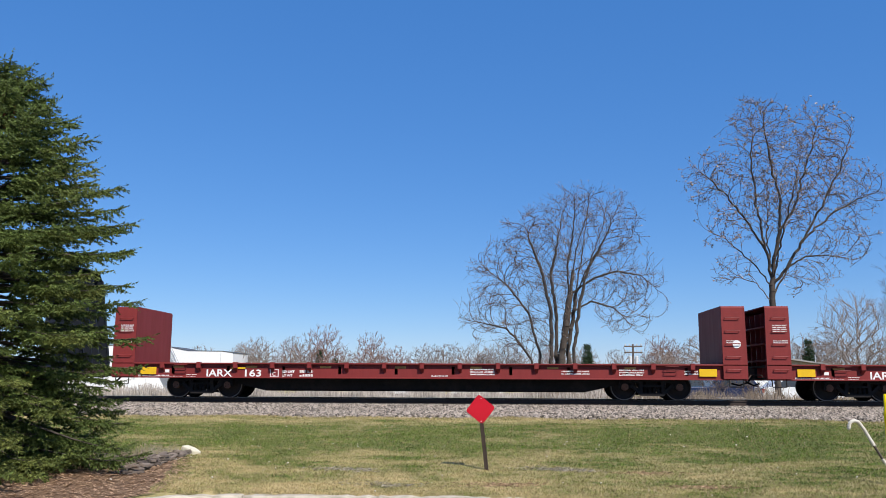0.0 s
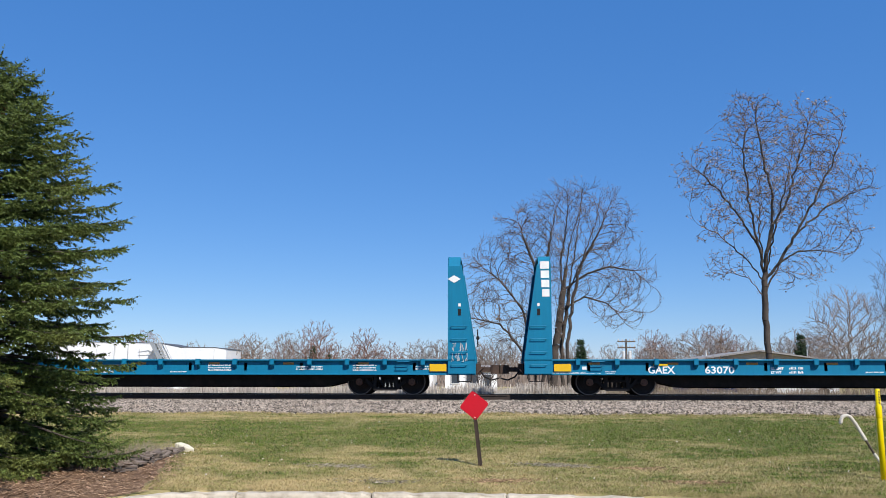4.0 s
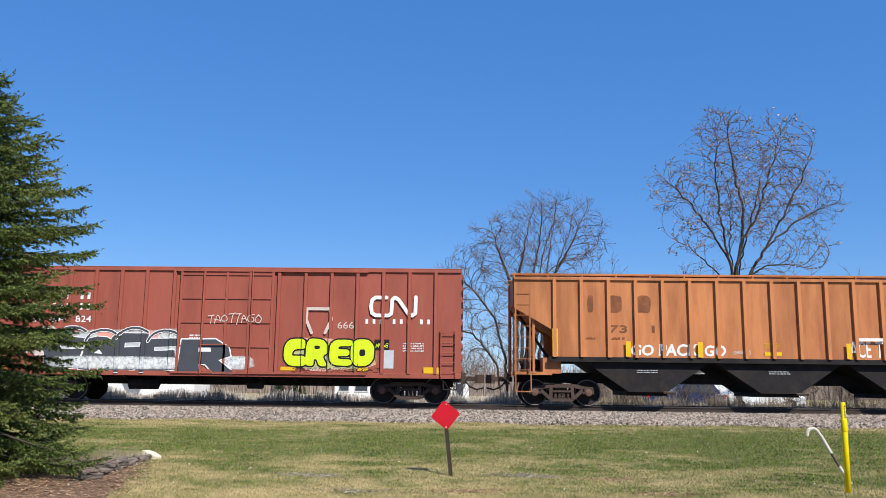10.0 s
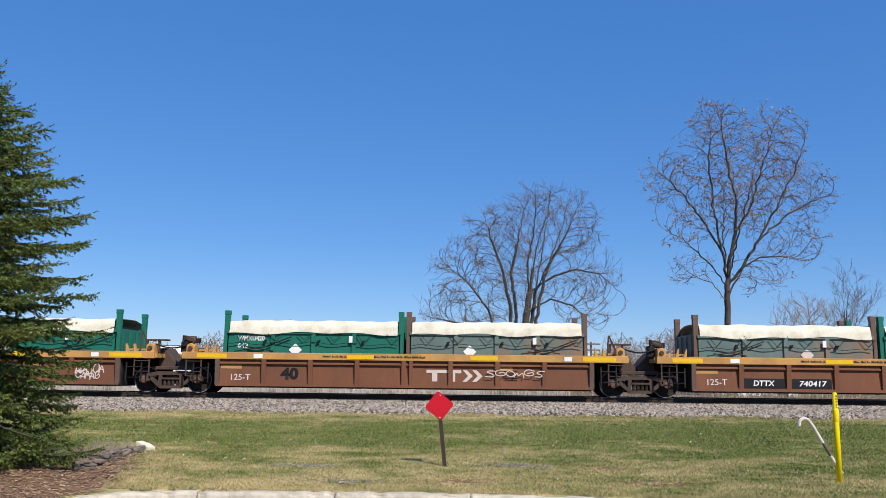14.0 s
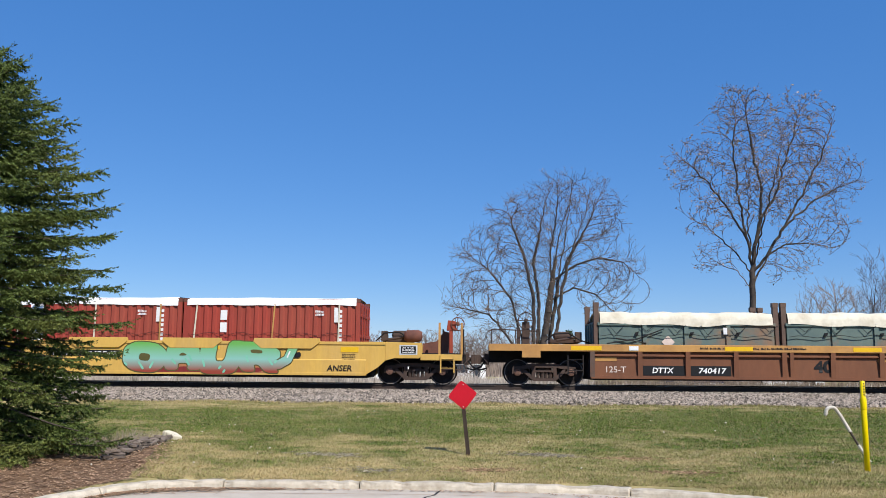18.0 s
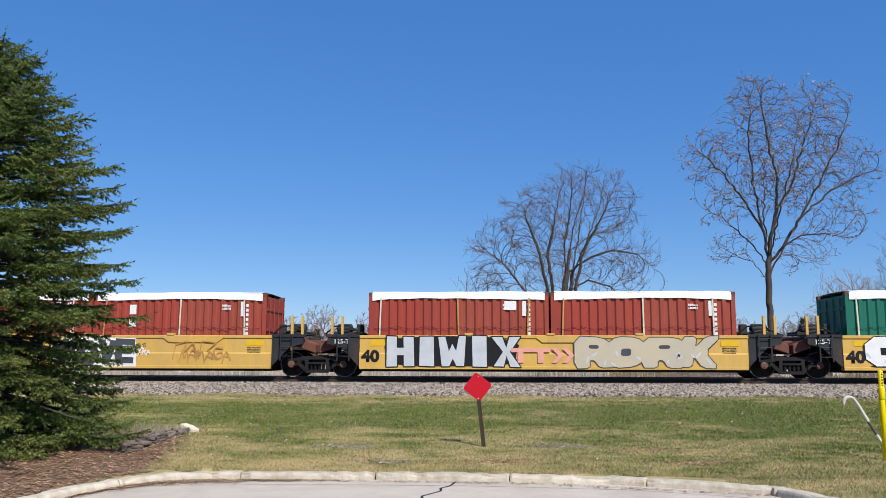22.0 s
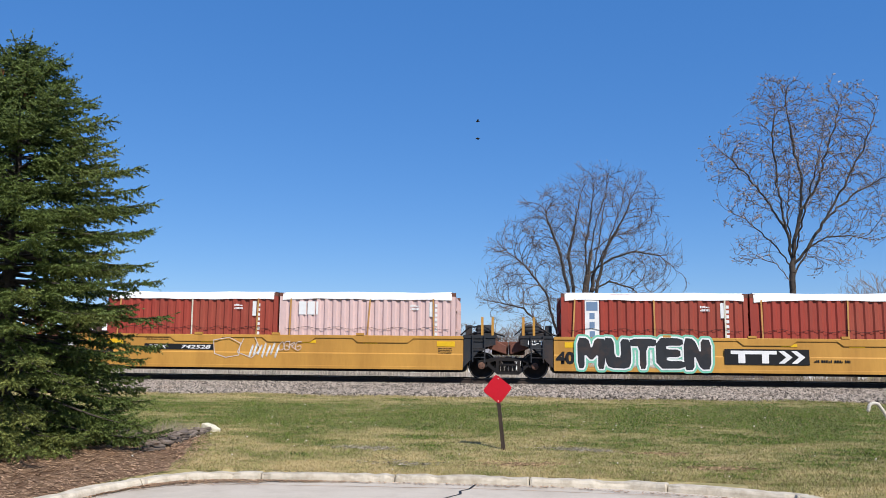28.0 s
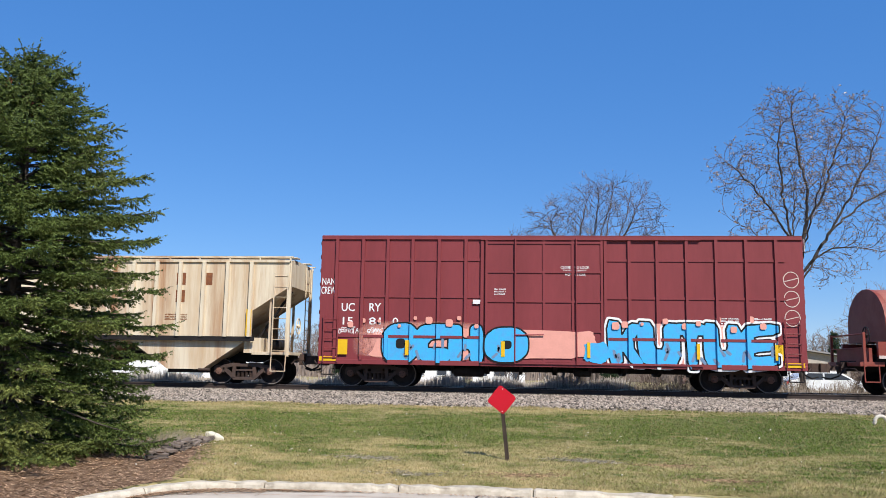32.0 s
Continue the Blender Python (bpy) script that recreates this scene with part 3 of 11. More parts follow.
for i in range(9):
    z = 0.98 + i * 0.02
    a0 = -1.9 + rnd.uniform(0, 0.2)
    a1 = -1.2 + rnd.uniform(0, 0.3)
    lb.sheet([[(0.0325 * math.cos(a), 0.0325 * math.sin(a), z + dz - 0.02) for a in np.linspace(a0, a1, 5)] for dz in (0, 0.011)])
part("label_lines", lb, mat_black, yp, "rows of small dark print")
pp = thing("bent_pipe", "leaning white plastic pipe with a hooked top", "pipe", at=(5.50, 12.1, 0.19))
hook = [(-0.62, 0.02, 0.67)] + [(-0.54 + 0.08 * math.cos(t), 0.0, 0.70 + 0.075 * math.sin(t)) for t in np.linspace(3.3, 0.75, 9)] + [(-0.42, 0.0, 0.66), (-0.36, 0.0, 0.55), (-0.30, 0.0, 0.44)]
part("upper_tube", Mesh().path(hook, 0.023, 12), mat_pipe, pp, smooth=False)
part("middle_tube", Mesh().path([(-0.30, 0.0, 0.44), (-0.20, 0.0, 0.26)], 0.017, 10), mat_flag, pp, "dirty grey length of the pipe")
part("lower_tube", Mesh().path([(-0.20, 0.0, 0.26), (-0.02, 0.0, -0.02), (0.03, 0, -0.10)], 0.021, 10), mat_pipe, pp)

# ---- trees ----
from mathutils.kdtree import KDTree


def tubes(name, segs, mat, parent, sides=4, label=""):
    """Many tapered rods (p, q, radius at p, radius at q) as one mesh."""
    P = np.array([s[0] for s in segs], float)
    Q = np.array([s[1] for s in segs], float)
    R0 = np.array([s[2] for s in segs], float)
    R1 = np.array([s[3] for s in segs], float)
    D = Q - P
    D /= np.maximum(np.linalg.norm(D, axis=1, keepdims=True), 1e-9)
    ref = np.where(np.abs(D[:, 2:3]) > 0.9, np.array([[1.0, 0, 0]]), np.array([[0, 0, 1.0]]))
    A = np.cross(D, ref)
    A /= np.linalg.norm(A, axis=1, keepdims=True)
    B = np.cross(D, A)
    n = len(segs)
    v = np.empty((n, 2 * sides, 3))
    for i in range(sides):
        t = 6.28319 * i / sides
        o = A * math.cos(t) + B * math.sin(t)
        v[:, i] = P + o * R0[:, None]
        v[:, sides + i] = Q + o * R1[:, None]
    f = np.array([(i, (i + 1) % sides, sides + (i + 1) % sides, sides + i) for i in range(sides)])
    ob = quick(name, v.reshape(-1, 3), (f[None] + (np.arange(n) * 2 * sides)[:, None, None]).reshape(-1, 4), mat, parent)
    return tagged(ob, label)


def bud_mesh(name, pts, size, mat, parent, rng_seed=1):
    g = np.random.default_rng(rng_seed)
    P = np.array([tuple(p) for p in pts])
    n = len(P)
    v = P[:, None, :] + g.normal(0, size, (n, 3, 3))
    return quick(name, v.reshape(-1, 3), np.arange(n * 3).reshape(-1, 3), mat, parent)


mat_bud = leafy("spring_buds", (0.40, 0.31, 0.25), (0.30, 0.20, 0.16))


def bough(rnd, segs, start, mid, end, r, steps=12, taper=0.10, wob=0.05):
    """A crooked limb along a bent line; returns its points with their radii and directions."""
    start, mid, end = Vector(start), Vector(mid), Vector(end)
    span = (end - start).length
    pts, p, off = [], start, Vector((0, 0, 0))
    for i in range(1, steps + 1):
        f = i / steps
        off += Vector((rnd.gauss(0, 1), rnd.gauss(0, 1), rnd.gauss(0, 0.6))) * (wob * span / steps)
        q = start * (1 - f) ** 2 + mid * 2 * f * (1 - f) + end * f * f + off
        r0, r1 = (r * (1 - (1 - taper) * k ** 0.8) for k in ((i - 1) / steps, f))
        segs.append((tuple(p), tuple(q), r0, r1))
        pts.append((q.copy(), r1, (q - p).normalized()))
        p = q
    return pts


def grow(rnd, fine, buds, p, d, length, r, level, up, thin=0.006):
    """Twigs on twigs: a crooked shoot whose sides sprout shorter ones."""
    steps = 5 if level > 1 else 4 if level else 3
    step = length / steps
    for i in range(steps):
        q = p + d * step
        r2 = r * (0.84 if level else 0.9)
        fine.append((tuple(p), tuple(q), r, r2))
        p, r = q, max(r2, thin)
        if level and i > 0:
            for _ in range(2 if rnd.random() < 0.55 else 1):
                side = d.cross(Vector((rnd.gauss(0, 1), rnd.gauss(0, 1), rnd.gauss(0, 1)))).normalized()
                dd = (d * rnd.uniform(0.4, 0.9) + side * rnd.uniform(0.45, 0.9) + Vector((0, 0, up))).normalized()
                grow(rnd, fine, buds, p, dd, length * rnd.uniform(0.42, 0.68), max(thin, r * 0.62), level - 1, up, thin)
        elif level == 0 and buds is not None and rnd.random() < 0.7:
            buds.append(p.copy())
        d = (d + Vector((rnd.gauss(0, 0.17), rnd.gauss(0, 0.17), rnd.gauss(0, 0.13) + up * 0.35))).normalized()


def clothe(rnd, fine, buds, pts, length, up, first=2, level=2, each=1, thin=0.006):
    n = len(pts)
    for i, (q, r, d) in enumerate(pts):
        if i < first:
            continue
        for _ in range(each + (rnd.random() < 0.5)):
            side = d.cross(Vector((rnd.gauss(0, 1), rnd.gauss(0, 1), rnd.gauss(0, 1)))).normalized()
            dd = (d * rnd.uniform(0.35, 0.95) + side * rnd.uniform(0.5, 1.0) + Vector((0, 0, up))).normalized()
            ln = length * rnd.uniform(0.6, 1.15) * (1.2 - 0.55 * i / n)
            grow(rnd, fine, buds, q, dd, ln, max(thin, min(r * 0.55, 0.014 * ln)), level, up, thin)


def stem(rnd, nodes, line, step, wob=0.05, join=None):
    """Adds a crooked stem along a bent line to the tree's nodes (place, parent, stem number); it sprouts from the node nearest to its foot."""
    line = [Vector(p) for p in line]
    number = max((n[2] for n in nodes), default=-1) + 1
    last = -1 if join is None else min(range(len(nodes)), key=lambda i: (nodes[i][0] - line[0]).length)
    if last >= 0:
        line[0] = nodes[last][0].copy()
    for p, q in zip(line, line[1:]):
        k = max(1, round((q - p).length / step))
        for i in range(1 if last >= 0 else 0, k + 1):
            f = i / k
            nodes.append((p.lerp(q, f) + Vector((rnd.gauss(0, wob), rnd.gauss(0, wob), 0)) * (0 if f in (0, 1) else 1), last, number))
            last = len(nodes) - 1


def fill_crown(rnd, nodes, lobes, per_m3, step, reach, kill, up, rounds, keep=1.25):
    """Lets the stems branch until they fill the crown's lobes (centre, half sizes) evenly."""
    goals = []
    for (cx, cy, cz), (ax, ay, az) in lobes:
        for _ in range(int(4.19 * ax * ay * az * per_m3)):
            d = Vector((rnd.gauss(0, 1), rnd.gauss(0, 1), rnd.gauss(0, 1))).normalized() * rnd.random() ** 0.36
            goals.append(Vector((cx + d.x * ax, cy + d.y * ay, cz + d.z * az)))
    shoots = {}
    for _ in range(rounds):
        tree = KDTree(len(nodes))
        for i, n in enumerate(nodes):
            tree.insert(n[0], i)
        tree.balance()
        pull, left = {}, []
        for g in goals:
            p, i, d = tree.find(g)
            if d < kill:
                continue
            left.append(g)
            if d < reach:
                pull[i] = pull.get(i, Vector((0, 0, 0))) + (g - p) / d
        goals = left
        if not pull:
            break
        for i, v in pull.items():
            if shoots.get(i, 0) > 1:
                continue
            shoots[i] = shoots.get(i, 0) + 1
            p, parent, number = nodes[i]
            d = v.normalized() + Vector((rnd.gauss(0, 0.13), rnd.gauss(0, 0.13), rnd.gauss(0, 0.10) + up))
            if parent >= 0:
                d += (p - nodes[parent][0]).normalized() * keep
            nodes.append((p + d.normalized() * step, i, number))


def dress(t, rnd, nodes, tip, power, twig_len, bud_size, flare=1.0, stout=None, wood=None, twigs=None):
    """Gives the nodes their girth from the tips down, and hangs short twigs and buds on the ends."""
    n = len(nodes)
    load, kids = [0.0] * n, [0] * n
    for i in range(n - 1, -1, -1):
        load[i] = max(load[i], tip ** power)
        if nodes[i][1] >= 0:
            load[nodes[i][1]] += load[i]
            kids[nodes[i][1]] += 1
    size = [v ** (1 / power) for v in load]
    size = [v * (stout or {}).get(nodes[i][2], 1.0) if v > 0.035 else v for i, v in enumerate(size)]
    heavy, fine, buds = {}, [], []
    for i, (p, parent, number) in enumerate(nodes):
        if parent < 0:
            continue
        q = nodes[parent][0]
        r0, r1 = min(size[parent], size[i] * 1.35), size[i]
        if q.z < 1.2:
            r0 *= 1 + flare * max(0, 0.5 - q.z) * 0.5
        (heavy.setdefault(number, []) if r1 > 0.026 else fine).append((tuple(q), tuple(p), r0, r1))
        if r1 < 0.026:
            d = (p - q).normalized()
            for _ in range(3 if not kids[i] else int(rnd.random() < 0.6)):
                e = (d * rnd.uniform(0.7, 1.1) + Vector((rnd.gauss(0, 0.45), rnd.gauss(0, 0.45), rnd.gauss(0, 0.35) + 0.22))).normalized()
                f, ln = p.copy(), twig_len * rnd.uniform(0.5, 1.3)
                for k in range(2):
                    g = f + e * ln / 2
                    fine.append((tuple(f), tuple(g), tip * 0.75, tip * 0.6))
                    buds += [g.copy() for _ in range(rnd.choice((0, 1, 2, 2)))]
                    f, e = g, (e + Vector((rnd.gauss(0, 0.3), rnd.gauss(0, 0.3), 0.15))).normalized()
    for number in sorted(heavy):
        tubes("limb" if number else "trunk", heavy[number], wood or mat_bark, t, 8)
    tagged(tubes("twig_spray", fine, twigs or mat_twig, t, 3), "fine bare grey-brown twigs", kind="stuff")
    if bud_size:
        tagged(bud_mesh("bud_cloud", buds, bud_size, mat_bud, t), "tiny swelling buds", kind="stuff")


def fan_tree(x, y, z0, h, spread, seed, label, goals, mat, tip):
    """A far rounded tree or bush: many upright stems that fan out into a dome of fine twigs."""
    rnd = random.Random(seed)
    t = thing("bare_tree", label, "tree", "far bare trees", (x, y, z0))
    nodes, step = [], h * 0.034
    stem(rnd, nodes, [(0, 0, -0.1), (0, 0, h * 0.16)], step, 0.01)
    for k in range(9):
        a, e = 2.4 * k + rnd.uniform(-0.3, 0.3), spread * math.sqrt((k + 0.4) / 9)
        c, d = math.cos(a) * e, math.sin(a) * e
        top = h * (0.97 - 0.36 * (e / spread) ** 2) * rnd.uniform(0.88, 1.0)
        stem(rnd, nodes, [(0, 0, h * rnd.uniform(0.02, 0.16)), (c * 0.45, d * 0.45, top * 0.5), (c * 0.9, d * 0.9, top * 0.92)], step, 0.012 * h, True)
    size = (spread, spread, h * 0.42)
    fill_crown(rnd, nodes, [((0, 0, h * 0.57), size)], goals / (4.19 * size[0] * size[1] * size[2]), step, h * 0.3, h * 0.05, 0.55, 40, 2.2)
    dress(t, rnd, nodes, tip, 2.6, h * 0.07, 0.0, 0.0, None, mat, mat)
    return t



def tall_tree():
    """The tall bare tree: a straight bole that parts into steep limbs under a rounded crown."""
    rnd = random.Random(21)
    t = thing("bare_tree", "tall bare deciduous tree with budding twigs", "tree", "large bare trees", (12.35, 38.0, 0.2))
    nodes = []
    stem(rnd, nodes, [(0.05, 0, -0.2), (0, 0, 3.0), (0.0, 0, 5.0), (0.15, 0, 6.6), (0.55, 0.1, 8.0), (0.7, 0.2, 9.5), (0.4, 0.2, 11.0), (0.15, 0.1, 12.6), (0.0, 0, 13.9)], 0.25, 0.02)
    for line in ([(0.05, 0, 5.9), (-0.25, -0.2, 7.2), (-0.55, -0.4, 9.0), (-0.75, -0.5, 11.0), (-0.65, -0.6, 12.8)],
                 [(-0.25, -0.2, 7.2), (-0.9, 0.2, 8.6), (-1.8, 0.4, 10.0), (-3.0, 0.5, 11.2)],
                 [(0.0, 0, 5.4), (0.6, -0.4, 6.3), (1.35, -0.7, 7.6), (2.2, -0.9, 9.2), (3.0, -1.1, 10.8), (3.6, -1.2, 12.6)],
                 [(0.6, 0.1, 8.1), (1.4, 0.5, 9.3), (2.0, 0.8, 10.8), (2.6, 0.9, 12.6), (2.9, 0.9, 13.6)],
                 [(0.0, 0, 5.0), (1.0, 0.5, 6.5), (1.9, 0.9, 7.0), (3.0, 1.1, 7.1), (4.2, 1.2, 6.9)],
                 [(1.35, -0.7, 7.6), (2.6, -0.6, 8.7), (3.8, -0.5, 9.4), (4.9, -0.4, 9.8)],
                 [(0.0, 0, 5.6), (-0.8, 0.4, 6.8), (-1.7, 0.7, 7.8), (-2.6, 0.8, 8.3)],
                 [(0.1, 0, 6.2), (0.3, 1.1, 7.8), (0.6, 1.9, 9.6), (0.9, 2.3, 11.6)],
                 [(0.1, 0, 5.8), (0.2, -1.2, 7.6), (0.5, -2.0, 9.4), (0.9, -2.4, 11.4)],
                 [(0.0, 0, 4.8), (-0.7, -0.3, 5.6), (-1.5, -0.5, 5.9), (-2.3, -0.6, 5.7)]):
        stem(rnd, nodes, line, 0.25, 0.04, True)
    lobes = [((-2.3, 0.2, 10.5), (1.3, 1.5, 1.3)), ((-0.2, 0, 12.6), (1.5, 1.8, 1.7)), ((2.6, 0, 12.3), (1.5, 1.7, 1.7)), ((3.7, 0, 9.9), (1.4, 1.6, 1.5)),
             ((0.8, 0, 9.8), (2.3, 2.3, 2.0)), ((3.3, 0.4, 7.5), (1.5, 1.4, 0.9)), ((-1.6, 0, 8.2), (1.3, 1.5, 1.0)), ((-1.6, 0, 6.2), (1.1, 1.1, 0.7)), ((1.4, 0, 6.0), (1.4, 1.3, 0.7))]
    fill_crown(rnd, nodes, lobes, 27, 0.2, 1.2, 0.31, 0.08, 26, 1.8)
    dress(t, rnd, nodes, 0.0074, 2.45, 0.36, 0.031, 1.0, {0: 1.2})


def clump_tree():
    """The many-stemmed bare tree behind the track."""
    rnd = random.Random(33)
    t = thing("bare_tree", "broad bare tree with several crooked stems", "tree", "large bare trees", (3.0, 38.0, 0.2))
    nodes = []
    stem(rnd, nodes, [(-0.15, 0, -0.2), (-0.15, 0, 2.2), (0.15, 0, 4.2), (0.45, 0, 6.2), (0.75, 0.1, 7.7), (1.2, 0.1, 8.9), (1.3, 0.1, 9.8)], 0.24, 0.02)
    for k, line in enumerate(([(0.25, 0.3, -0.2), (0.2, 0.4, 2.4), (0.55, 0.4, 5.0), (0.95, 0.4, 7.2), (1.25, 0.4, 9.2)],
                              [(-0.45, 0.1, -0.2), (-0.35, 0.2, 2.6), (-0.3, 0.3, 4.2), (-0.55, 0.3, 6.0), (-0.2, 0.3, 7.8), (0.15, 0.3, 9.3)],
                              [(-0.75, -0.2, -0.2), (-0.6, -0.3, 2.6), (-0.6, -0.4, 4.4), (-1.0, -0.4, 6.2), (-1.7, -0.4, 8.2)],
                              [(-0.95, 0.2, -0.2), (-1.1, 0.4, 2.6), (-1.6, 0.5, 4.4), (-2.6, 0.6, 5.7), (-3.7, 0.6, 6.6)],
                              [(-1.15, -0.1, -0.2), (-1.5, -0.2, 2.2), (-2.6, -0.3, 3.6), (-4.5, -0.3, 4.0)],
                              [(0.45, -0.2, -0.2), (0.4, -0.3, 2.5), (0.7, -0.4, 4.8), (1.1, -0.4, 6.3), (2.0, -0.5, 7.9), (2.7, -0.5, 9.6)],
                              [(0.5, 0, 5.2), (1.4, -0.2, 5.9), (2.4, -0.3, 6.2), (3.5, -0.3, 6.0), (4.6, -0.3, 5.0)],
                              [(0.3, 0, 4.2), (1.3, 0.5, 4.9), (2.4, 0.7, 4.6), (3.3, 0.8, 3.6)],
                              [(0.5, 0.1, 6.2), (1.5, 0.6, 7.0), (2.6, 0.9, 7.4), (3.3, 1.0, 8.0)],
                              [(0.0, 0.1, 5.0), (0.2, -0.2, 6.6), (0.5, -0.3, 8.2), (0.6, -0.3, 9.7)], [(0.55, 0.3, 5.2), (1.3, 0.2, 6.8), (1.9, 0.1, 8.4), (2.1, 0.1, 9.6)])):
        stem(rnd, nodes, line, 0.24, 0.025, None if k < 6 else True)
    lobes = [((0.6, 0, 8.4), (1.6, 1.6, 1.6)), ((2.5, 0, 7.9), (1.0, 1.3, 1.7)), ((-1.2, 0, 7.7), (1.3, 1.4, 1.5)), ((-2.7, 0, 6.2), (1.5, 1.4, 1.3)), ((-3.4, 0, 4.3), (1.4, 1.2, 1.1)),
             ((2.9, 0, 5.8), (1.5, 1.3, 0.9)), ((2.9, 0, 4.2), (1.3, 1.1, 0.8)), ((0, 0, 6.0), (2.0, 1.8, 1.8)), ((-1.4, 0, 3.4), (1.7, 1.3, 1.3))]
    fill_crown(rnd, nodes, lobes, 36, 0.2, 1.1, 0.29, 0.16, 26, 2.0)
    dress(t, rnd, nodes, 0.0072, 2.4, 0.50, 0.018, 1.0, {0: 2.1, 1: 1.9, 2: 1.5, 3: 1.4, 6: 1.6})


def small_tree(x, y, z0, h, spread, seed, label, mat=None, stems=5, depth=2, name="bare_tree", group="small bare trees", thin=1.0, twig=0.006):
    rnd = random.Random(seed)
    t = thing(name, label, "tree", group, (x, y, z0))
    bole, fine = [], []
    for i in range(stems):
        a = rnd.uniform(0, 6.28)
        e = spread * math.sqrt((i + 0.5) / stems)
        top = h * (1 - 0.28 * (e / spread) ** 2) * rnd.uniform(0.86, 1.0)
        b = (math.cos(a) * e, math.sin(a) * e, top * 0.9)
        p = bough(rnd, bole, (b[0] * 0.06, b[1] * 0.06, -0.1), (b[0] * 0.35, b[1] * 0.35, top * 0.5), b, 0.014 * h * thin * rnd.uniform(0.7, 1.1), 8, 0.15, 0.05)
        clothe(rnd, fine, None, p, h * 0.22, 0.3, 2, depth - 1, 1, twig)
    tubes("trunk", bole, mat or mat_bark, t, 5)
    tagged(tubes("crown", fine, mat or mat_twig, t, 3), "bare twiggy crown", kind="stuff")
    return t


def conifer(name, label, x, y, z0, H, reach_at, seed, mat, needle, step, per_twig, group="", whorl=0.25, width=0.2):
    """A spruce: trunk, whorls of boughs that droop and turn up, flat sprays of shoots, needles along every shoot."""
    rnd = random.Random(seed)
    g = np.random.default_rng(seed)
    t = thing(name, label, "tree", group, (x, y, z0))
    tubes("trunk", [((0, 0, -0.1), (0, 0, H * 0.5), 0.022 * H, 0.014 * H), ((0, 0, H * 0.5), (0, 0, H), 0.014 * H, 0.006)], mat_bark, t, 8)
    wood, twigs = [], []
    z, tier = 0.0, 0
    while z < H * 0.975:
        q = z / H
        reach = float(np.interp(q, *reach_at))
        tier += 1
        reach *= 1.06 if tier % 3 == 0 else 0.86 if tier % 3 == 1 else 0.95
        n = 12 if q < 0.75 else 9
        a0 = rnd.uniform(0, 6.28)
        for i in range(n):
            a = a0 + 6.283 * (i + rnd.uniform(-0.35, 0.35)) / n
            ln = max(0.15, reach * rnd.choice((0.72, 0.84, 0.93, 1.0)) * rnd.uniform(0.94, 1.04))
            zz = z + rnd.uniform(-0.5, 0.5) * whorl
            d = Vector((math.cos(a), math.sin(a), -0.30 + 0.9 * q ** 1.3 + max(0, 0.05 - q) * 4 + rnd.uniform(-0.14, 0.10))).normalized()
            p = Vector((0, 0, zz))
            k = max(2, int(ln / step))
            lat = Vector((-math.sin(a), math.cos(a), 0))
            for j in range(k):
                e = p + d * (ln / k)
                wood.append((tuple(p), tuple(e), 0.016 * (1 - j / k) * (0.4 + ln / 2) + 0.004, 0.016 * (1 - (j + 1) / k) * (0.4 + ln / 2) + 0.003))
                f = (j + 1) / k
                p = e
                d = (d + Vector((0, 0, (0.02 + 0.05 * f) * min(1.0, 0.25 + 2.4 * q)))).normalized()
                if p.z < 0.12:
                    d.z = max(d.z, 0.02)
                if f > 0.35:
                    twigs.append((p - d * step, p, 1.0))
                if f * ln < 0.22 * reach and ln > 0.8:
                    continue
                for s in (-1, 1):
                    sl = (0.15 + 0.48 * min(1.0, ln / 1.5) * (1 - f) ** 0.7) * rnd.uniform(0.75, 1.2)
                    sd = (d * rnd.uniform(0.55, 0.9) + lat * s * rnd.uniform(0.7, 1.0) + Vector((0, 0, rnd.uniform(-0.30, 0.12)))).normalized()
                    m = max(1, int(round(sl / step)))
                    b = p - d * rnd.uniform(0, ln / k)
                    for w in range(m):
                        c = b + sd * (sl / m)
                        twigs.append((b, c, 1.0))
                        for s2 in (-1, 1):
                            if rnd.random() < 0.72:
                                td = (sd * rnd.uniform(0.6, 1.0) + lat.cross(sd) * rnd.uniform(-0.5, 0.5) + sd.cross(Vector((0, 0, 1))) * s2 * rnd.uniform(0.5, 0.9) + Vector((0, 0, rnd.uniform(-0.35, 0.35)))).normalized()
                                twigs.append((c, c + td * step * rnd.uniform(0.7, 1.25), 1.0))
                        b = c
                        sd = (sd + Vector((0, 0, 0.09))).normalized()
            twigs.append((p, p + (d + Vector((0, 0, 0.25))).normalized() * step * 1.3, 1.0))
        z += whorl * (0.55 if q < 0.11 else 0.82 if q < 0.45 else 1.0 - 0.3 * q) * rnd.uniform(0.85, 1.15)
    for i in range(5):
        a = 1.256 * i
        twigs.append((Vector((0, 0, H - 0.35)), Vector((0.2 * math.cos(a), 0.2 * math.sin(a), H - 0.08)), 1.0))
    twigs.append((Vector((0, 0, H - 0.25)), Vector((0, 0, H + 0.10)), 1.0))
    tagged(tubes("boughwork", wood, mat_bark, t, 4), "grey-brown spruce boughs", kind="stuff")
    P = np.array([tuple(a) for a, b, _ in twigs])
    Q = np.array([tuple(b) for a, b, _ in twigs])
    n, k = len(P), per_twig
    D = Q - P
    ln = np.linalg.norm(D, axis=1, keepdims=True)
    D /= np.maximum(ln, 1e-6)
    A = np.cross(D, np.array([0.31, 0.17, 0.93]))
    A /= np.maximum(np.linalg.norm(A, axis=1, keepdims=True), 1e-6)
    B = np.cross(D, A)
    f = g.uniform(0, 1, (n, k, 1))
    th = g.uniform(0, 6.283, (n, k, 1))
    rad = A[:, None] * np.cos(th) + B[:, None] * np.sin(th)
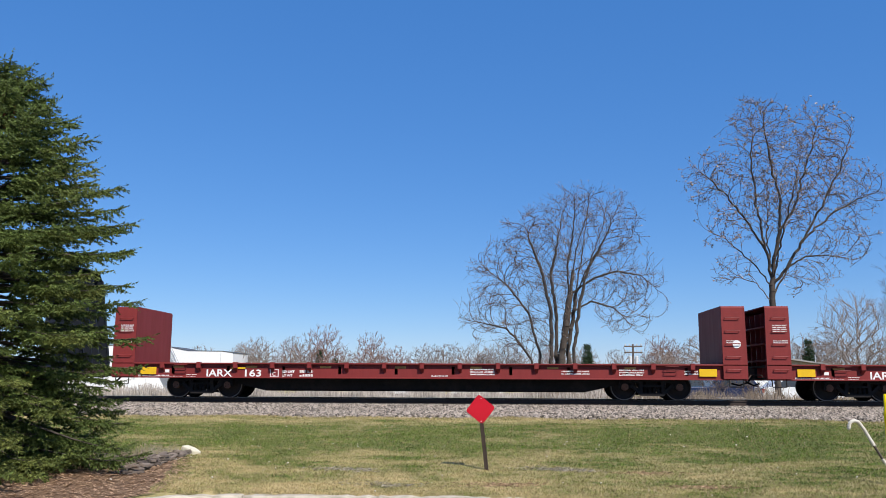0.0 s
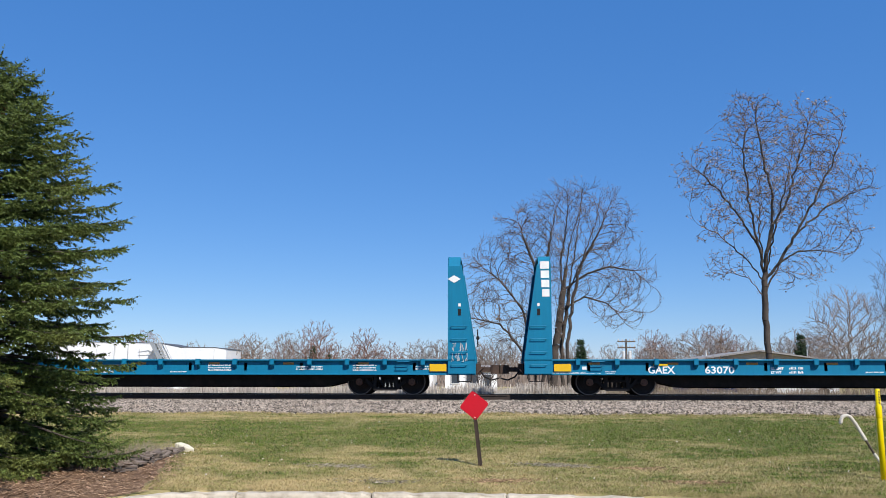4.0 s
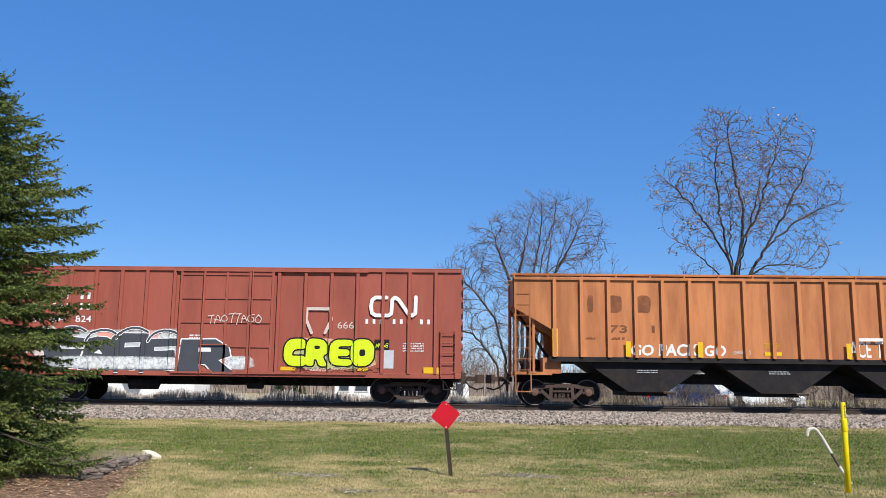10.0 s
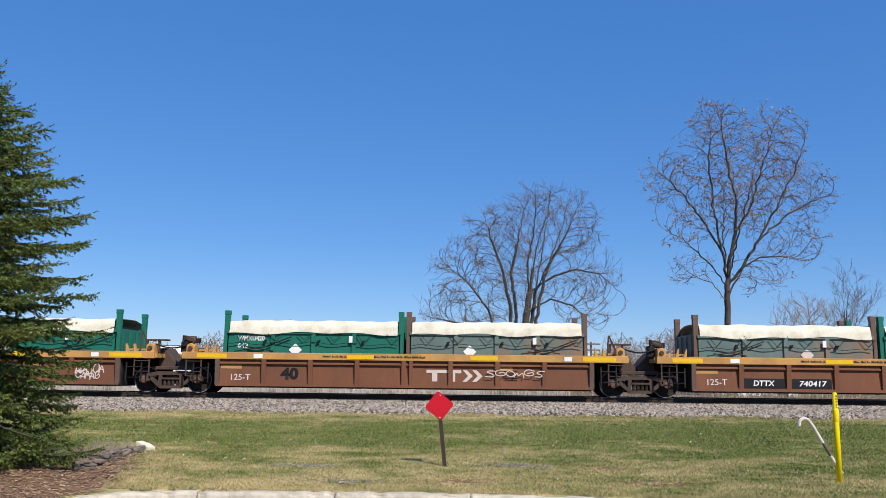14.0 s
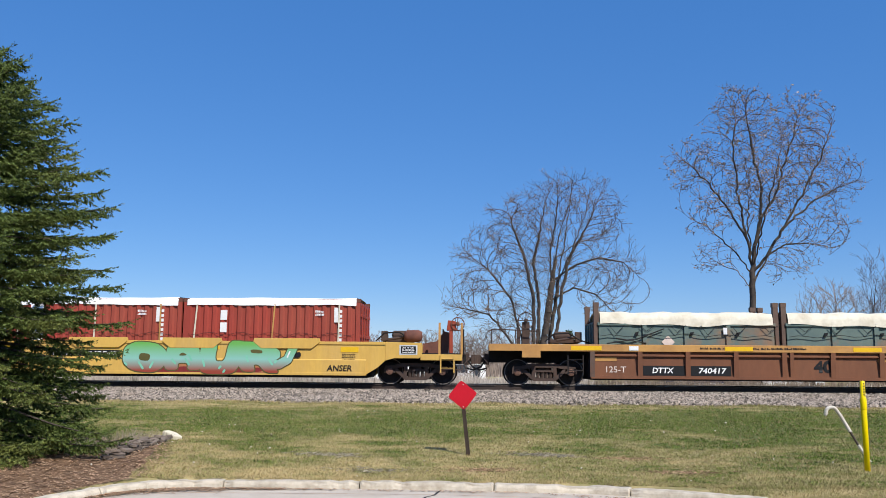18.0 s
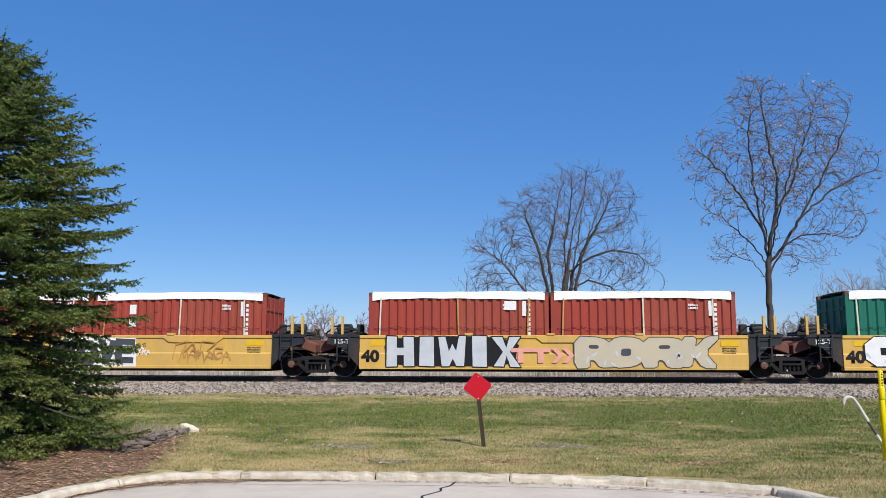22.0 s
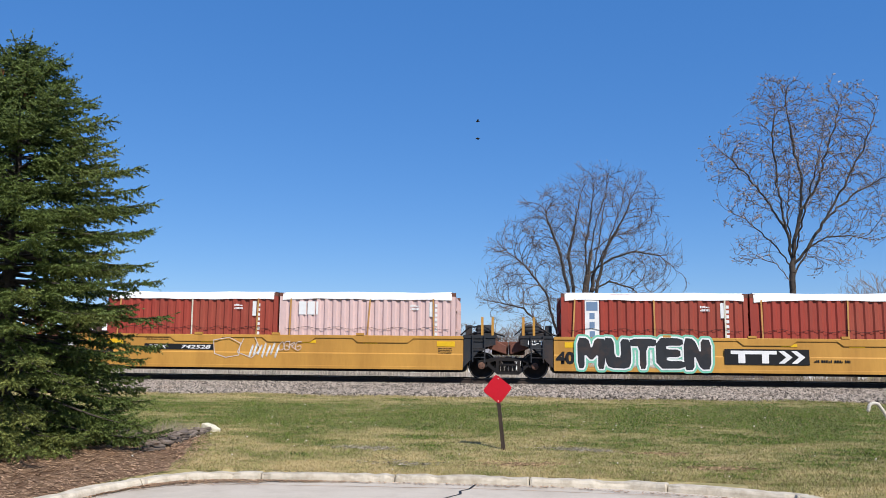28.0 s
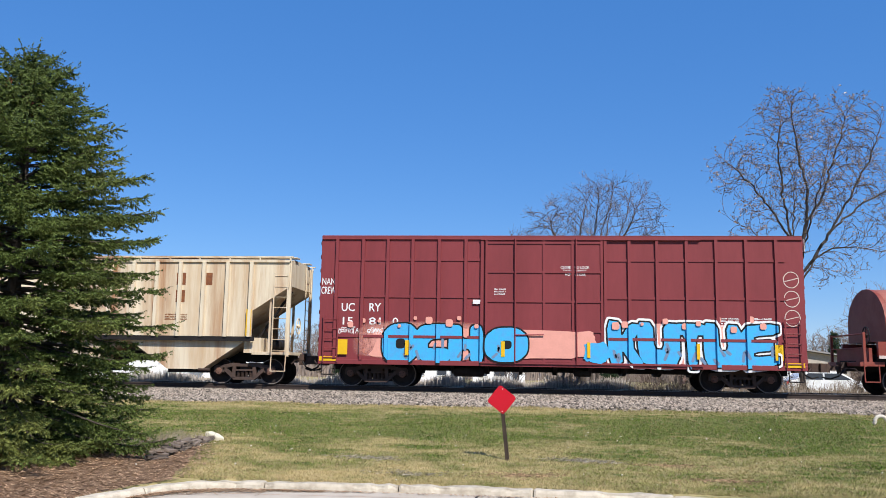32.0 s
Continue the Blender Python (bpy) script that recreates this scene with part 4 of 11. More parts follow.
    base = P[:, None] + D[:, None] * ln[:, None] * f
    nl = needle * g.uniform(0.75, 1.2, (n, k, 1))
    tip = base + (rad * 0.70 + D[:, None] * 0.70) * nl
    sd = np.cross(rad, D[:, None]) * needle * width
    v = np.stack([base - sd, base + sd, tip], 2).reshape(-1, 3)
    tagged(quick("needles", v, np.arange(len(v)).reshape(-1, 3), mat, t), "dense dark green needles", kind="stuff")
    return t


def big_spruce(label, x, y, z0, H, reach_at, seed):
    """The near spruce: whorls of boughs with flat fans of branchlets, and bottlebrush shoots on every branchlet."""
    rnd, g = random.Random(seed), np.random.default_rng(seed)
    t = thing("spruce", label, "tree", "", (x, y, z0))
    tubes("trunk", [((0, 0, -0.1), (0, 0, H * 0.5), 0.13, 0.085), ((0, 0, H * 0.5), (0, 0, H - 0.1), 0.085, 0.01)], mat_bark, t, 10)
    wood, shoots = [], []

    def bough(z, a, ln, q):
        d = Vector((math.cos(a), math.sin(a), -0.20 + 0.85 * q ** 1.5 + max(0, 0.1 - q) * 2.2 + rnd.uniform(-0.08, 0.08))).normalized()
        lat = Vector((-math.sin(a), math.cos(a), 0))
        p, k = Vector((0, 0, z)), max(3, int(ln / 0.085))
        for j in range(k):
            f = (j + 1) / k
            e = p + d * (ln / k)
            wood.append((tuple(p), tuple(e), 0.020 * (1 - j / k) * (0.3 + ln / 2) + 0.004, 0.020 * (1 - f) * (0.3 + ln / 2) + 0.003))
            p = e
            d = (d + Vector((rnd.gauss(0, 0.02), rnd.gauss(0, 0.02), -0.012 + 0.055 * f ** 2 + (0.03 if p.z < 0.2 else 0)))).normalized()
            if f * ln < 0.32 * ln and ln > 0.7:
                continue
            shoots.append((p - d * 0.09, p + d * 0.02))
            for s in (-1, 1):
                sl = (0.13 + 0.50 * min(1.0, ln / 1.4) * min(1, 3.2 * (f - 0.22)) * (1.03 - f) ** 0.75) * rnd.uniform(0.7, 1.15)
                sd = (d * rnd.uniform(0.55, 0.85) + lat * s * rnd.uniform(0.7, 1.0) + Vector((0, 0, rnd.uniform(-0.80, 0.10)))).normalized()
                b, m = p - d * rnd.uniform(0, 0.08), max(1, round(sl / 0.105))
                for w in range(m):
                    c = b + sd * (sl / m)
                    shoots.append((b, c))
                    for s2 in (-1, 1):
                        if rnd.random() < (0.85 if w < m - 1 else 0.5):
                            td = (sd * rnd.uniform(0.75, 1.0) + sd.cross(Vector((0, 0, 1))) * s2 * rnd.uniform(0.5, 0.85) + Vector((0, 0, rnd.uniform(-0.60, 0.20)))).normalized()
                            shoots.append((b, b + td * rnd.uniform(0.07, 0.145)))
                    b, sd = c, (sd + Vector((0, 0, 0.07))).normalized()
        shoots.append((p, p + (d + Vector((0, 0, 0.15))).normalized() * 0.15))

    z, turn = 0.12, 0.0
    while z < H - 0.35:
        q = z / H
        reach = float(np.interp(q, *reach_at))
        n = 9 if q < 0.7 else 7
        turn += rnd.uniform(0.2, 0.6)
        for i in range(n):
            bough(z + rnd.uniform(-0.05, 0.05), turn + 6.283 * (i + rnd.uniform(-0.28, 0.28)) / n, reach * rnd.choice((0.82, 0.9, 0.96, 1.03)), q)
        for i in range(5):
            bough(z + rnd.uniform(0.08, 0.22), turn + 0.3 + 1.257 * (i + rnd.uniform(-0.3, 0.3)), reach * rnd.uniform(0.5, 0.88), q)
        z += 0.262 * (1 - 0.35 * q) * (0.7 if q < 0.1 else 1) * rnd.uniform(0.85, 1.15)
    for i in range(6):
        bough(H - 0.38 + 0.04 * i, 1.1 * i, 0.30 - 0.02 * i, 1.25)
    shoots += [(Vector((0, 0, H - 0.4 + 0.1 * i)), Vector((0, 0, H - 0.28 + 0.1 * i))) for i in range(4)]
    tagged(tubes("boughwork", wood, mat_bark, t, 4), "grey-brown spruce boughs", kind="stuff")
    P, Q = np.array([tuple(a) for a, b in shoots]), np.array([tuple(b) for a, b in shoots])
    n, k = len(P), 15
    D = Q - P
    ln = np.linalg.norm(D, axis=1, keepdims=True)
    D /= np.maximum(ln, 1e-6)
    A = np.cross(D, np.array([0.31, 0.17, 0.93]))
    A /= np.maximum(np.linalg.norm(A, axis=1, keepdims=True), 1e-6)
    B = np.cross(D, A)
    f, th = g.uniform(0, 1, (n, k, 1)), g.uniform(0, 6.283, (n, k, 1))
    rad = A[:, None] * np.cos(th) + B[:, None] * np.sin(th)
    base = P[:, None] + D[:, None] * ln[:, None] * f
    end = base + (rad * 0.72 + D[:, None] * 0.62) * 0.038 * g.uniform(0.75, 1.2, (n, k, 1))
    side = np.cross(rad, D[:, None]) * 0.0085
    v = np.stack([base - side, base + side, end], 2).reshape(-1, 3)
    tagged(quick("needles", v, np.arange(len(v)).reshape(-1, 3), mat_needle, t), "dense green needles with paler patches painted for young and sunlit tips", kind="stuff")
    cones = Mesh()
    for i in range(46):
        a, r, zz = rnd.uniform(0, 6.28), rnd.uniform(0.10, 0.42), H - rnd.uniform(0.42, 0.95)
        cones.lathe([(0.004, 0.0), (0.022, -0.02), (0.026, -0.06), (0.018, -0.10), (0.004, -0.12)], (r * math.cos(a), r * math.sin(a), zz), "z", 7)
    tagged(part("cone_mass", cones, mat_cone, t, "hanging red-brown cones near the top", fix=False), kind="stuff")


mat_cone = material("spruce_cone", (0.20, 0.075, 0.035), 0.8, dark=(0.09, 0.035, 0.02), amount=0.5, scale=20, bump=0.3, island=0.3)
tall_tree()
clump_tree()
big_spruce("large green spruce with tiered drooping boughs over a mulch bed", -7.15, 11.05, 0.20, 5.82,
           ([0, 0.14, 0.21, 0.33, 0.47, 0.62, 0.72, 0.83, 0.95, 1.0], [2.25, 2.25, 2.15, 2.15, 2.05, 1.76, 1.46, 1.08, 0.48, 0.2]), 5)

# ---- the train: shared running gear ----
cars = []        # (thing, place along the train, lift)
wheelsets = []   # (wheelset, place along the train)
texts = []       # lettering still to be turned into meshes
AXLE, WHEEL_R = 0.89, 0.43


def build_gear():
    bolster = Mesh().box(-0.2, 0.2, -0.95, 0.95, 0.42, 0.66).box(-0.12, 0.12, -0.3, 0.3, 0.66, 0.74)
    frame_ = Mesh()
    frame_.prism([(-1.05, 0.60), (-0.75, 0.64), (-0.45, 0.71), (0.45, 0.71), (0.75, 0.64), (1.05, 0.60), (1.05, 0.50), (0.72, 0.52), (0.4, 0.59), (-0.4, 0.59), (-0.72, 0.52), (-1.05, 0.50)], -0.07, 0.07)
    frame_.prism([(-0.78, 0.52), (-0.66, 0.40), (-0.36, 0.14), (0.36, 0.14), (0.66, 0.40), (0.78, 0.52), (0.62, 0.52), (0.32, 0.24), (-0.32, 0.24), (-0.62, 0.52)], -0.07, 0.07)
    for s in (-1, 1):
        frame_.prism([(s * 0.31, 0.22), (s * 0.43, 0.22), (s * 0.40, 0.62), (s * 0.29, 0.62)], -0.08, 0.08)
        frame_.box(s * AXLE - 0.14, s * AXLE + 0.14, -0.08, 0.08, 0.40, 0.62)
        frame_.prism([(s * (AXLE - 0.19), 0.38), (s * (AXLE - 0.13), 0.38), (s * (AXLE - 0.12), 0.55), (s * (AXLE - 0.19), 0.55)], -0.07, 0.07)
        frame_.prism([(s * (AXLE + 0.13), 0.38), (s * (AXLE + 0.18), 0.38), (s * (AXLE + 0.18), 0.55), (s * (AXLE + 0.12), 0.55)], -0.07, 0.07)
    spring = Mesh()
    for i in range(4):
        for k in range(6):
            spring.lathe([(0.045, 0), (0.06, 0.008), (0.06, 0.018), (0.045, 0.026)], (-0.21 + 0.14 * i, 0, 0.245 + 0.034 * k), "z", 8)
        spring.rod((-0.21 + 0.14 * i, 0, 0.24), (-0.21 + 0.14 * i, 0, 0.46), 0.035)
    spring.box(-0.3, 0.3, -0.09, 0.09, 0.44, 0.50)
    axle = Mesh()
    axle.rod((0, -0.98, 0), (0, 0.98, 0), 0.075, 10)
    for s in (-1, 1):
        prof = [(0.10, 0.09), (0.13, 0.06), (0.31, 0.045), (0.36, 0.07), (0.43, 0.07), (0.435, 0.0), (0.46, -0.04), (0.45, -0.065), (0.36, -0.065), (0.30, -0.02), (0.13, -0.05), (0.10, -0.07)]
        axle.lathe([(r, -h * s * -1) for r, h in prof] if s < 0 else prof, (0, s * 0.75, 0), "y", 28)
        axle.lathe([(0.05, 0.0), (0.115, 0.01), (0.115, 0.10), (0.085, 0.125), (0.03, 0.13)] if s > 0 else [(0.05, 0.0), (0.115, -0.01), (0.115, -0.10), (0.085, -0.125), (0.03, -0.13)], (0, s * 0.98, 0), "y", 12)
        for k in range(3):
            a = 2.094 * k
            y = s * 1.11
            axle.rod((0.06 * math.cos(a), y - 0.01, 0.06 * math.sin(a)), (0.06 * math.cos(a), y + 0.02 * s, 0.06 * math.sin(a)), 0.018, 6)
    shoe = Mesh().box(-0.08, 0.08, -0.85, 0.85, 0.30, 0.40)
    return [m.data(n) for n, m in (("bolster", bolster), ("side_frame", frame_), ("spring_group", spring), ("wheelset", axle), ("brake_beam", shoe))]


GEAR = build_gear()


def truck(car, x, u, dark=False):
    """A three-piece truck with its two wheelsets, x along its car."""
    m = mat_underframe if dark else mat_truck
    key = "dark" if dark else "rust"
    if key not in GEAR_SETS:
        GEAR_SETS[key] = [d.copy() for d in GEAR]
        for d, k in zip(GEAR_SETS[key], (m, m, m, mat_wheel, m)):
            d.materials.append(k)
    g = GEAR_SETS[key]
    t = part("truck", g[0], None, car)
    t.location = (x, 0, 0)
    for s in (-1, 1):
        part("side_frame", g[1], None, t).location = (0, s * 1.02, 0)
        tagged(part("spring_group", g[2], None, t), kind="stuff").location = (0, s * 1.02, 0)
        part("brake_beam", g[4], None, t).location = (s * 0.42, 0, 0)
    for s in (-1, 1):
        w = part("wheelset", g[3], None, t)
        w.location = (s * AXLE, 0, WHEEL_R)
        for q in (-1, 1):
            part("bearing_cap", CAP, None, t).location = (s * AXLE, q * 1.07, WHEEL_R)
        part("wheel_rim", RIM, None, t).location = (s * AXLE, 0, WHEEL_R)
        wheelsets.append((w, u + x, s * AXLE))
    return t


GEAR_SETS = {}
mat_bearing = material("rust_red_bearing", (0.16, 0.085, 0.06), 0.75, dark=(0.07, 0.04, 0.03), amount=0.5, bump=0.1)
CAP = Mesh().lathe([(0.0, -0.065), (0.05, -0.062), (0.11, -0.05), (0.125, 0.0), (0.125, 0.05), (0.0, 0.05)], (0, 0, 0), "y", 14).data("bearing_cap")
CAP.materials.append(mat_bearing)
RIM = Mesh().sheet([[(r * math.cos(6.28319 * i / 28), y_, r * math.sin(6.28319 * i / 28)) for r, y_ in ((0.405, -0.815), (0.405, -0.835), (0.432, -0.835), (0.434, -0.815))] for i in range(29)]).data("wheel_rim")
RIM.materials.append(material("worn_rim", (0.2, 0.17, 0.15), 0.6))


def coupler(car, x, way, mat=None, z=0.85, reach=0.78):
    """A knuckle coupler with its draft pocket, uncoupling lever and hose; x is the end sill, way +1 or -1."""
    m = Mesh()
    m.box(min(x - way * 0.1, x + way * (reach - 0.25)), max(x - way * 0.1, x + way * (reach - 0.25)), -0.07, 0.07, z - 0.08, z + 0.08)
    a, b = x + way * (reach - 0.28), x + way * (reach + 0.04)
    m.prism([(a, -0.10), (a, 0.12), (a + way * 0.12, 0.17), (b, 0.16), (b, 0.06), (a + way * 0.16, 0.02), (b, -0.02), (b - way * 0.02, -0.13), (a + way * 0.1, -0.14)], z - 0.15, z + 0.15, "z")
    m.box(min(x, x + way * 0.18), max(x, x + way * 0.18), -0.2, 0.2, z - 0.18, z + 0.2)
    c = part("coupler", m, mat or mat_truck, car)
    h = Mesh().path([(x + way * 0.15, -0.35, z - 0.05), (x + way * 0.3, -0.36, z - 0.25), (x + way * 0.55, -0.25, z - 0.36), (x + way * 0.78, -0.12, z - 0.30)], 0.028)
    part("air_hose", h, mat_black, car)
    v = Mesh().path([(x + way * 0.05, -1.4, z - 0.15), (x + way * 0.16, -1.35, z - 0.02), (x + way * 0.16, -0.2, z), (x + way * 0.3, -0.1, z + 0.1)], 0.016)
    part("uncoupling_lever", v, mat_truck, car)
    return c


def wagon(name, label, u0, u1, category="railcar", group="cars of the train"):
    """The Empty of a car that reaches from u0 to u1 along the train; returns it with its middle and half length."""
    c = (u0 + u1) / 2
    t = thing(name, label, category, group, (c, TRACK_Y, RAIL_Z))
    cars.append((t, c, 0.0))
    return t, c, (u1 - u0) / 2


def bars(x, z, w, rows, mat, parent, y, h=0.045, gap=0.035, name="stencil_lines", seed=0):
    """Small stencilling too fine to read: short bars in rows."""
    rnd = random.Random(seed + int(x * 100))
    m = Mesh()
    for r in range(rows):
        a, top = x, z - r * (h + gap)
        while a < x + w - 0.03:
            b = min(x + w, a + rnd.uniform(1.5, 5.0) * h)
            while a < b:
                k = h * rnd.uniform(0.28, 0.62)
                m.box(a, min(a + k, x + w), y - 0.003, y + 0.002, top - h, top - (0.0 if rnd.random() < 0.7 else 0.4 * h))
                a += k + 0.20 * h
            a = b + rnd.uniform(0.5, 0.9) * h
    return tagged(part(name, m, mat, parent, fix=False), kind="stuff")


def plate(x0, x1, z0, z1, y, mat, parent, name="reflector", label=""):
    return part(name, Mesh().box(x0, x1, y - 0.004, y + 0.004, z0, z1), mat, parent, label, fix=False)


def rungs(x0, x1, zs, y, mat, parent, rail=True, name="ladder"):
    """A ladder or a row of grab irons, standing off a face towards y."""
    m = Mesh()
    for z in zs:
        m.path([(x0, y + 0.07, z), (x0, y, z), (x1, y, z), (x1, y + 0.07, z)], 0.014, 5)
    if rail:
        for x in (x0, x1):
            m.box(x - 0.02, x + 0.02, y - 0.01, y + 0.012, min(zs) - 0.15, max(zs) + 0.15)
    return part(name, m, mat, parent, fix=False)


def brake_wheel(car, p, axis, mat, r=0.28):
    m = Mesh()
    n = 16
    P = Vector(p)
    ring = [P + Vector({"x": (0, r * math.cos(6.2832 * i / n), r * math.sin(6.2832 * i / n)), "y": (r * math.cos(6.2832 * i / n), 0, r * math.sin(6.2832 * i / n))}[axis]) for i in range(n + 1)]
    m.path(ring, 0.018, 5)
    for i in range(0, n, 4):
        m.rod(P, ring[i], 0.014, 5)
    m.lathe([(0.03, -0.05), (0.07, -0.03), (0.07, 0.04), (0.03, 0.06)], p, axis, 10)
    return part("brake_wheel", m, mat, car)


def flat_car(name, label, u0, u1, mat, tall, mark="", number="", mark_x=None, dots=True, tag=None):
    """A bulkhead flatcar: deck with side sills, fish-belly centre sill, stake pockets, and a bulkhead at each end."""
    car, u, L = wagon(name, label, u0, u1)
    W, top, low = 1.52, 1.17, 0.68
    V = W - 0.10
    d = Mesh().box(-L + 0.05, L - 0.05, -W + 0.17, W - 0.17, top - 0.10, top - 0.02)
    part("deck", d, mat_deck, car)

    for s in (-1, 1):
        side = lambda a, b: sorted((s * (W - a), s * (W - b)))
        sill = part("side_sill", Mesh().box(-L, L, *side(0.10, 0.17), low, top), mat, car)
        part("top_flange", Mesh().box(-L, L, *side(-0.02, 0.10), top - 0.045, top), mat, sill, bevel=0.008)
        part("bottom_flange", Mesh().box(-L, L, *side(0.04, 0.10), low - 0.02, low + 0.025), mat, sill, bevel=0.008)
    belly = Mesh()
    for s in (-1, 1):
        belly.prism([(-L + 1.2, 0.66), (-7.2, 0.66), (-5.4, 0.24), (5.4, 0.24), (7.2, 0.66), (L - 1.2, 0.66), (L - 1.2, 1.05), (-L + 1.2, 1.05)], s * 0.8 - 0.05, s * 0.8 + 0.05)
    belly.box(-5.4, 5.4, -0.85, 0.85, 0.24, 0.28)
    belly.box(-L, L, -0.3, 0.3, 0.7, 1.05)
    part("centre_sill", belly, mat_underframe, car)
    for x in np.arange(-L + 2.1, L - 1.6, 1.9):
        part("cross_bearer", Mesh().box(x - 0.05, x + 0.05, -W + 0.1, W - 0.1, 0.80, 1.06), mat_underframe, car, fix=False)
    pk = Mesh().box(-0.07, 0.07, -0.02, 0.13, top - 0.17, top + 0.02).add([(-0.07, -0.02, top - 0.17), (0.07, -0.02, top - 0.17), (0.07, 0.13, top - 0.17), (-0.07, 0.13, top - 0.17), (-0.03, 0.12, top - 0.30), (0.05, 0.12, top - 0.30)], [(0, 1, 5, 4), (1, 2, 5), (0, 4, 3), (3, 4, 5, 2)]).data("stake_pocket")
    pk.materials.append(mat)
    n = 15
    for i in range(n):
        x = -L + 1.75 + i * (2 * L - 3.5) / (n - 1)
        for s in (-1, 1):
            p = part("stake_pocket", pk, None, car)
            p.location = (x, s * (W + 0.03), 0)
            if s > 0:
                p.rotation_euler = (0, 0, math.pi)
        if i % 2 == 0 and i < n - 1:
            plate(x + 0.35, x + 0.72, top - 0.17, top - 0.10, -V - 0.006, mat_well_chord, car)
    for s in (-1, 1):
        plate(s * (L - 1.25) - 0.28, s * (L - 1.25) + 0.28, 0.78, 1.02, -V - 0.05, mat_yellow, car, "reflector", "large yellow reflector plate")
        bulkhead(car, s, L, W, mat, tall, dots)
        truck(car, s * 7.58, u, dark=True)
        coupler(car, s * (L - 0.02), s)
        rungs(s * (L - 2.4) - 0.2, s * (L - 2.4) + 0.2, [0.98, 1.10], -W - 0.06, mat, car, False, "grab_iron")
        part("stirrup", Mesh().path([(s * (L - 0.15), -W + 0.03, 0.7), (s * (L - 0.15), -W, 0.45), (s * (L - 0.6), -W, 0.45), (s * (L - 0.6), -W + 0.03, 0.7)], 0.018), mat_underframe, car)
    if mark:
        k = {mat_black_car: 0, mat_red_car: 1, mat_blue_car: 2}[mat]
        y = -V - 0.004
        x0, x1, n0, n1, cx = ((-7.27, -6.66, -5.96, -5.26, -4.75), (-7.31, -6.42, -5.99, -5.43, -5.12), (-6.61, -5.74, -4.78, -3.84, -3.1))[k]
        letter(mark, x0, x1, 0.71, 0.95, mat_white, car, y, 0.02)
        number and letter(number, n0, n1, 0.71, 0.95, mat_white, car, y, 0.02)
        if not number:
            for q in range(5):
                part("number_bar", Mesh().box(n0 + 0.19 * q, n0 + 0.19 * q + 0.13, y - 0.003, y + 0.003, 0.71, 0.95), mat_white, car)
        if k < 2:
            write("C", cx + 0.07, 0.74, 0.18, mat_white, car, y, 0.004)
            part("stencil_frame", Mesh().box(cx - 0.01, cx + 0.015, y - 0.002, y + 0.01, 0.70, 0.96).box(cx + 0.26, cx + 0.285, y - 0.002, y + 0.01, 0.70, 0.96).box(cx + 0.015, cx + 0.26, y - 0.002, y + 0.01, 0.70, 0.722).box(cx + 0.015, cx + 0.26, y - 0.002, y + 0.01, 0.938, 0.96), mat_white, car)
        write("LD LMT", cx + 0.42, 0.84, 0.12, mat_white, car, y, 0.006)
        write("LT WT", cx + 0.42, 0.71, 0.12, mat_white, car, y, 0.006)
        bars(cx + 1.0, 0.93, 0.45, 2, mat_white, car, y, 0.08, 0.05)
        plate(-8.75, -8.6, 0.84, 0.94, y, mat_white, car, "data_plate")
        bars(-8.8, 0.72, 0.7, 1, mat_white, car, y, 0.03)
        bars(-8.0, 0.78, 0.35, 2, mat_white, car, y, 0.025)
        plate(-6.44, -5.97, 0.97, 1.03, y - 0.02, mat_yellow, car)
    bars(-L + 0.9, 0.76, 1.1, 1, mat_white, car, -V - 0.004, 0.05)
    bars(1.6, 1.0, 0.8, 3, mat_white, car, -V - 0.004)
    bars(4.6, 0.95, 0.9, 2, mat_white, car, -V - 0.004)
    bars(L - 4.1, 1.0, 0.8, 3, mat_white, car, -V - 0.004)
    bars(L - 2.0, 0.96, 0.6, 2, mat_white, car, -V - 0.004)
    bars(0.3, 0.78, 0.6, 1, mat_white, car, -V - 0.004, 0.04)
    part("air_reservoir", Mesh().lathe([(0.05, -0.6), (0.2, -0.52), (0.2, 0.52), (0.05, 0.6)], (2.6, -0.55, 0.5), "x", 12), mat_underframe, car, smooth=True)
    return car


def face_tag(parent, x, z0, z1, y0, y1, mat, seed):
    """Sprayed letters on the load side of an end wall."""
    m = Mesh()
    for half in (0, 1):
        za = z0 + (z1 - z0) * 0.52 * half
        for line in scrawl(y0, y1, za, za + (z1 - z0) * 0.46, seed + half, 10):
            m.path([(x, p, q) for p, q in line], 0.022, 4)
    return tagged(part("tag_scribble", m, mat, parent, "sprayed pale scribble", fix=False), kind="stuff")


def tag_lines(parent, x0, x1, z0, z1, y, mat, seed):
    """Two rows of small sprayed letters on a web."""
    rnd = random.Random(seed)
    m = Mesh()
    for row in range(2):
        zb, zt = z0 + (z1 - z0) * (0.55 - 0.5 * row), z0 + (z1 - z0) * (0.95 - 0.5 * row)
        for i in range(5):
            a = x0 + (x1 - x0) * i / 5
            d = (x1 - x0) / 6
            m.path([(a + d * rnd.random(), y, zb + (zt - zb) * rnd.choice((0, 0.1, 0.5, 0.9, 1))) for _ in range(5)], 0.011, 4)
    return tagged(part("tag_scribble", m, mat, parent, "small sprayed tag", fix=False), kind="stuff")


